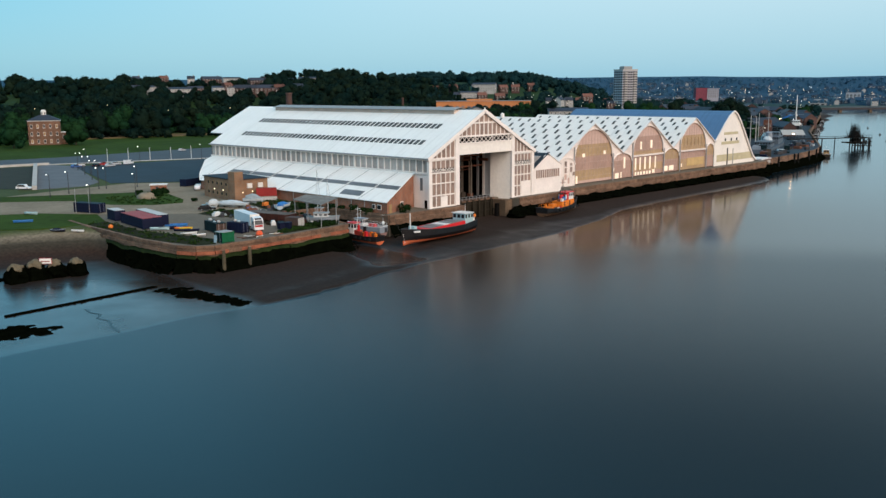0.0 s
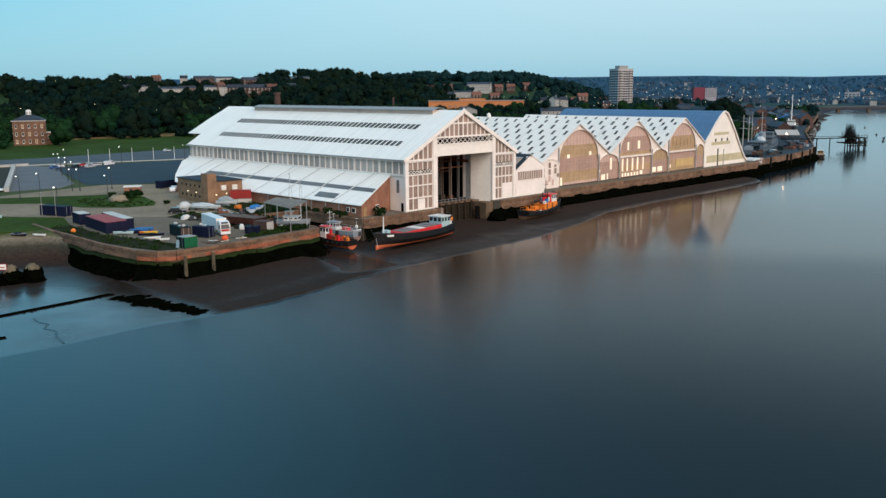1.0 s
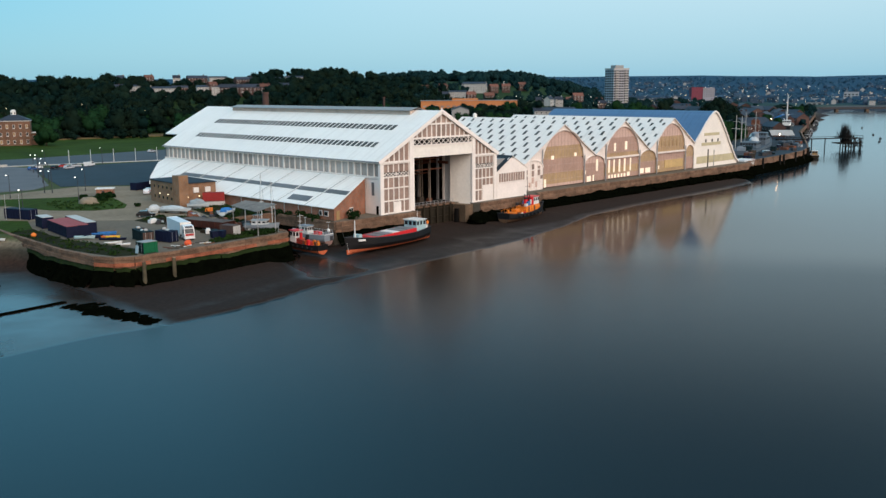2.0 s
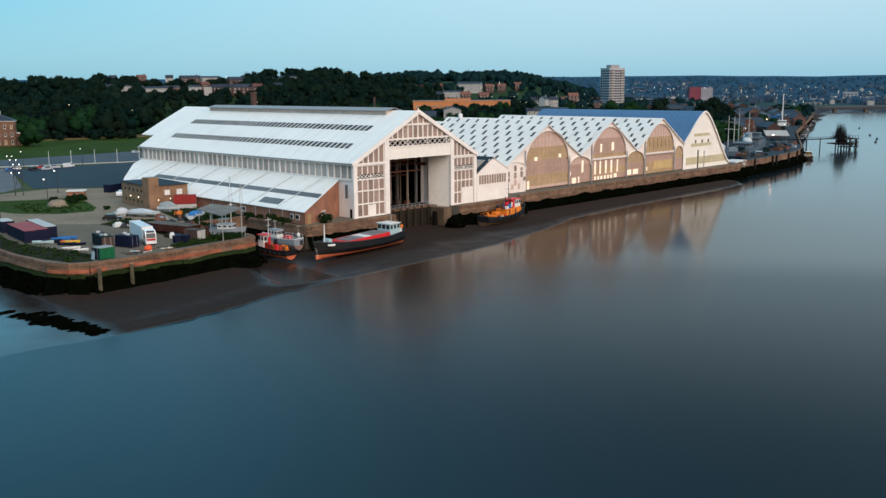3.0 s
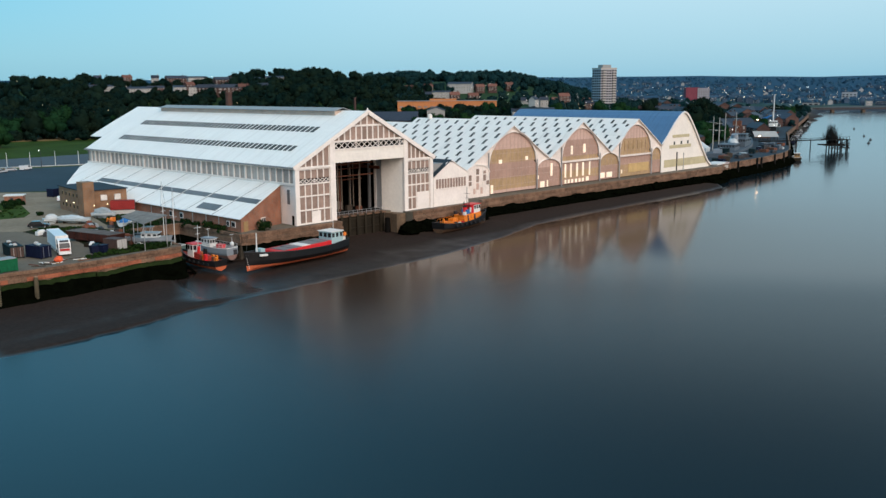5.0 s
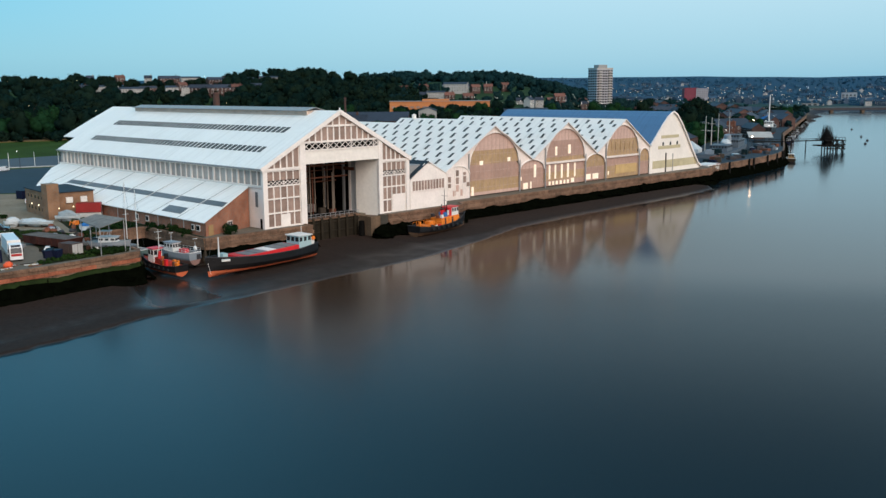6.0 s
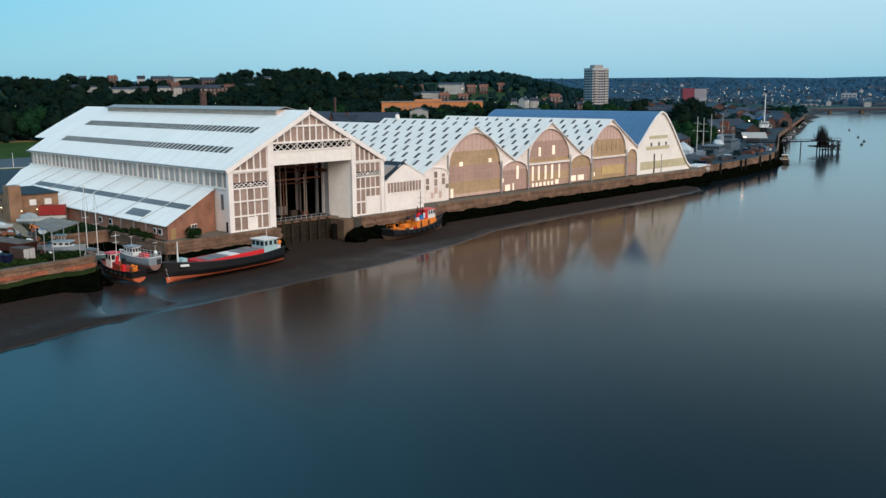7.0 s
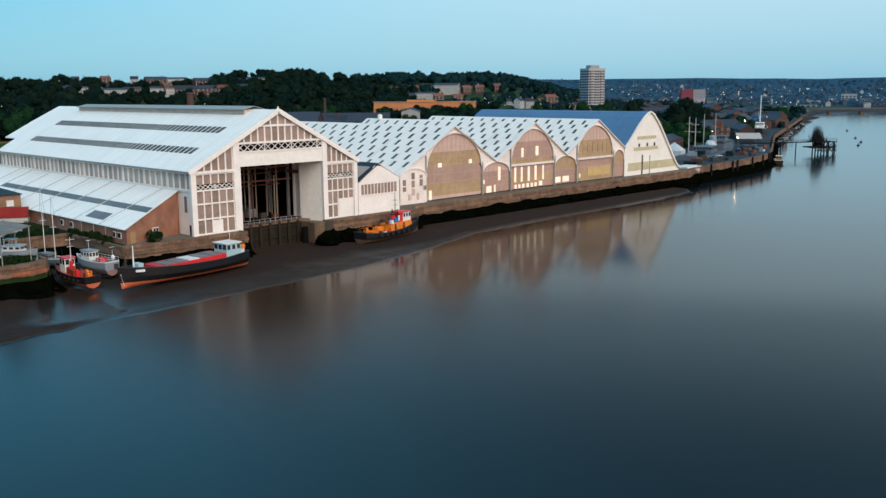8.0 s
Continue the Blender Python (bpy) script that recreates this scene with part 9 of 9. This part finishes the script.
    for i in range(10):     # craft lying along the downriver wall
        x = 460 + 34 * i + rb.uniform(-8, 8)
        ln = rb.uniform(9, 17)
        v = thing("moored_boat", "dark weathered boat moored along the downriver wall", "boat", "boats along the wall")
        sec = hull_sections(ln, ln * 0.28, -0.5, 1.5, 0.5, 0.4, 10)
        hull(v, sec, 2, rb.choice((HULL_BLACK, NAVY, HULL_GREY, DARK_STEEL)), HULL_BLACK, DECK_GREY, rb.choice((BOAT_WHITE, DARK_STEEL)), 0.3)
        cabin(v, -ln * 0.2, ln * 0.08, ln * 0.17, 1.2, 3.0, rb.choice((BOAT_WHITE, DECK_GREY, TIMBER)), DECK_GREY, 2)
        v.matrix_basis = pose(x, bank(x) - 3.6, WATER_Z, 0, 0, 22)
    # the nearer lamp is made up, added for its streak on the water
    for px_, py_ in ((291, 26.5), (491.5, 123.3)):
        q = thing("quay_lamp", "tall quay lamp with a bright warm lantern, the nearer one added", "street lamp", "quay lamps")
        Build().cyl((0, 0, 0), (0, 0, 7.4), 0.12, 0.08, 8).put("pole", DARK_STEEL, q)
        Build().blob((0, 0, 7.6), (0.26, 0.26, 0.24), rough=0, n=10, m=6).put("lantern", lamp_glow("warm_quay_lantern", (1.0, 0.62, 0.34), 44.0), q, "glowing warm lantern")
        q.matrix_basis = pose(px_, py_, 0.1)
    for x, y, L, turn in ((300, 70, 52, 17), (352, 90, 40, 17), (430, 118, 60, 20), (500, 150, 50, 22)):
        b = thing("dock_building", "long low brown brick dock building", "building", "dock buildings")
        Build().box(-L / 2, L / 2, -5, 5, -1, 5.2).put("wall", TOWN_BRICK, b)
        Build().prism([(-L / 2, -5.5, 5.0), (-L / 2, 5.5, 5.0), (-L / 2, 0, 7.4)], (L, 0, 0)).put("roof", BLUE_SLATE, b)
        for i in range(8):
            piece("window", DARK_GLASS, b, -L / 2 + L * (i + 0.3) / 8, -L / 2 + L * (i + 0.6) / 8, -5.1, -4.9, 1.2, 3.2)
        b.matrix_basis = pose(x, y, 0, 0, 0, turn)
    for x in (231, 252, 257, 276, 291, 306, 312):
        f = thing("wall_fender", "black timber fender against the downriver wall", "fender", "wall fenders")
        Build().box(-0.35, 0.35, -0.35, 0.35, -6.4, 0.5).put("baulk", JETTY_WOOD, f)
        f.matrix_basis = pose(x, bank(x) - 0.7, 0, 0, 0, 14)
    # single pile standing off the walkway
    f = thing("mooring_pile", "slender dark timber pile standing in the river", "mooring pile")
    Build().cyl((0, 0, -9), (0.1, 0, 0.4), 0.34, 0.28, 8).put("pile", JETTY_WOOD, f)
    f.matrix_basis = pose(404, 48.6, 0)
    # moored barge at the wall
    k = thing("moored_workboat", "small workboat with an orange lamp moored at the wall", "boat")
    sec = hull_sections(14, 4.4, -0.6, 1.6, 0.5, 0.4, 12)
    hull(k, sec, 2, TIMBER_WALL, HULL_BLACK, DECK_GREY, BOAT_WHITE, 0.3)
    cabin(k, -3, 0, 2.6, 1.4, 3.6, PALE_DOOR, BOAT_WHITE, 2)
    rig(k, 2.5, 0, 1.4, 5.5, 0.07)
    k.matrix_basis = pose(329, 24.0, WATER_Z, 0, 0, 25)
    # jetty head with walkway
    j = thing("coaling_jetty", "dark derelict timber jetty head overgrown with bare scrub", "jetty")
    for i, px_ in enumerate((-4.6, -2.6, -0.6, 5.6, 6.6)):
        for q in (-1, 1):
            Build().cyl((px_, 2.6 * q, -9), (px_ + 0.15 * q, 2.6 * q, 0.2), 0.36, 0.32, 8).put("pile", JETTY_WOOD, j)
    for q in (-1, 1):
        Build().beam((-0.6, 2.7 * q, -5.4), (5.8, 2.7 * q, -2.4), 0.24).put("brace", JETTY_WOOD, j)
        Build().beam((-0.6, 2.7 * q, -2.6), (5.8, 2.7 * q, -0.2), 0.24).put("brace", JETTY_WOOD, j)
    for i in range(7):
        piece("low_plank", JETTY_WOOD, j, -7.6 + 2.2 * i, -5.5 + 2.2 * i, -3, 3, -3.1, -2.7)
    Build().blob((-2.6, 0, -1.4), (3.4, 2.4, 1.7), 5, 0.7, 12, 8).put("debris", JETTY_WOOD, j)
    for i in range(10):
        piece("deck_plank", JETTY_WOOD, j, -7.2 + 1.45 * i, -7.2 + 1.45 * i + 1.38, -4, 4, 0.2, 0.6)
    for z in (-2.2, -4.4):
        piece("waling", JETTY_WOOD, j, -7.4, 7.4, -3.6, -3.2, z, z + 0.5)
    for k in range(4):
        x = -5.2 + 3.2 * k
        Build().beam((x, -3.4, -5.2), (x + 2.8, -3.4, -0.2), 0.2).put("brace", JETTY_WOOD, j)
        Build().beam((x + 2.8, -3.5, -5.2), (x, -3.5, -0.2), 0.2).put("brace", JETTY_WOOD, j)
    for i in range(7):
        Build().beam((-6.6 + 2.2 * i, -3.8, 0.6), (-6.6 + 2.2 * i, -3.8, 2.2), 0.16).put("rail_post", JETTY_WOOD, j)
    piece("rail", JETTY_WOOD, j, -6.8, 6.8, -3.9, -3.7, 2.0, 2.2)
    piece("platform", JETTY_WOOD, j, -12.5, -6.5, -2.0, 1.0, -2.6, -2.0)
    rs = random.Random(4)
    sc = Build()
    for i in range(240):
        x = rs.gauss(-3.6, 2.6)
        y0 = rs.uniform(-3, 3)
        h = max(0.8, 8.0 - 1.3 * abs(x + 4) + rs.uniform(-2, 2))
        sc.cyl((x, y0, 0.5), (x + rs.uniform(-1.3, 1.3), y0 + rs.uniform(-1, 1), 0.6 + h), 0.10, 0.03, 4)
    sc.put("scrub", JETTY_WOOD, j, "bare twiggy scrub growing on the deck")
    j.matrix_basis = pose(409, 36, 0, 0, 0, -38)
    j.scale = (0.85, 1.2, 1.0)
    wk = thing("jetty_walkway", "narrow dark footbridge from the bank to the jetty", "footbridge")
    a, e = Vector((366, 62, 0.4)), Vector((407, 37, 0.4))
    Build().beam(a, e, 2.0, 0.5).put("deck", JETTY_WOOD, wk)
    for s in (-0.9, 0.9):
        o = (e - a).cross(Vector((0, 0, 1))).normalized() * s
        Build().beam(a + o + Vector((0, 0, 1.1)), e + o + Vector((0, 0, 1.1)), 0.12).put("rail", JETTY_WOOD, wk)
    for f in (0.5,):
        p = a.lerp(e, f)
        Build().cyl((p.x, p.y, -9), (p.x, p.y, 0.3), 0.35).put("pile", JETTY_WOOD, wk)
    for i, (x, y) in enumerate(((682, 127), (572, 79), (526, 58), (489, 46))):
        m_ = thing("mooring_buoy", "dark mooring buoy floating in the river", "buoy", "river buoys")
        Build().blob((0, 0, 0.2), (1.2, 0.9, 0.6), i, 0.2, 10, 6).put("float", DARK_STEEL, m_)
        Build().cyl((0, 0, 0.9), (0, 0, 1.4), 0.3, 0.2).put("ring_post", DARK_STEEL, m_)
        m_.matrix_basis = pose(x, y, WATER_Z)


downriver()
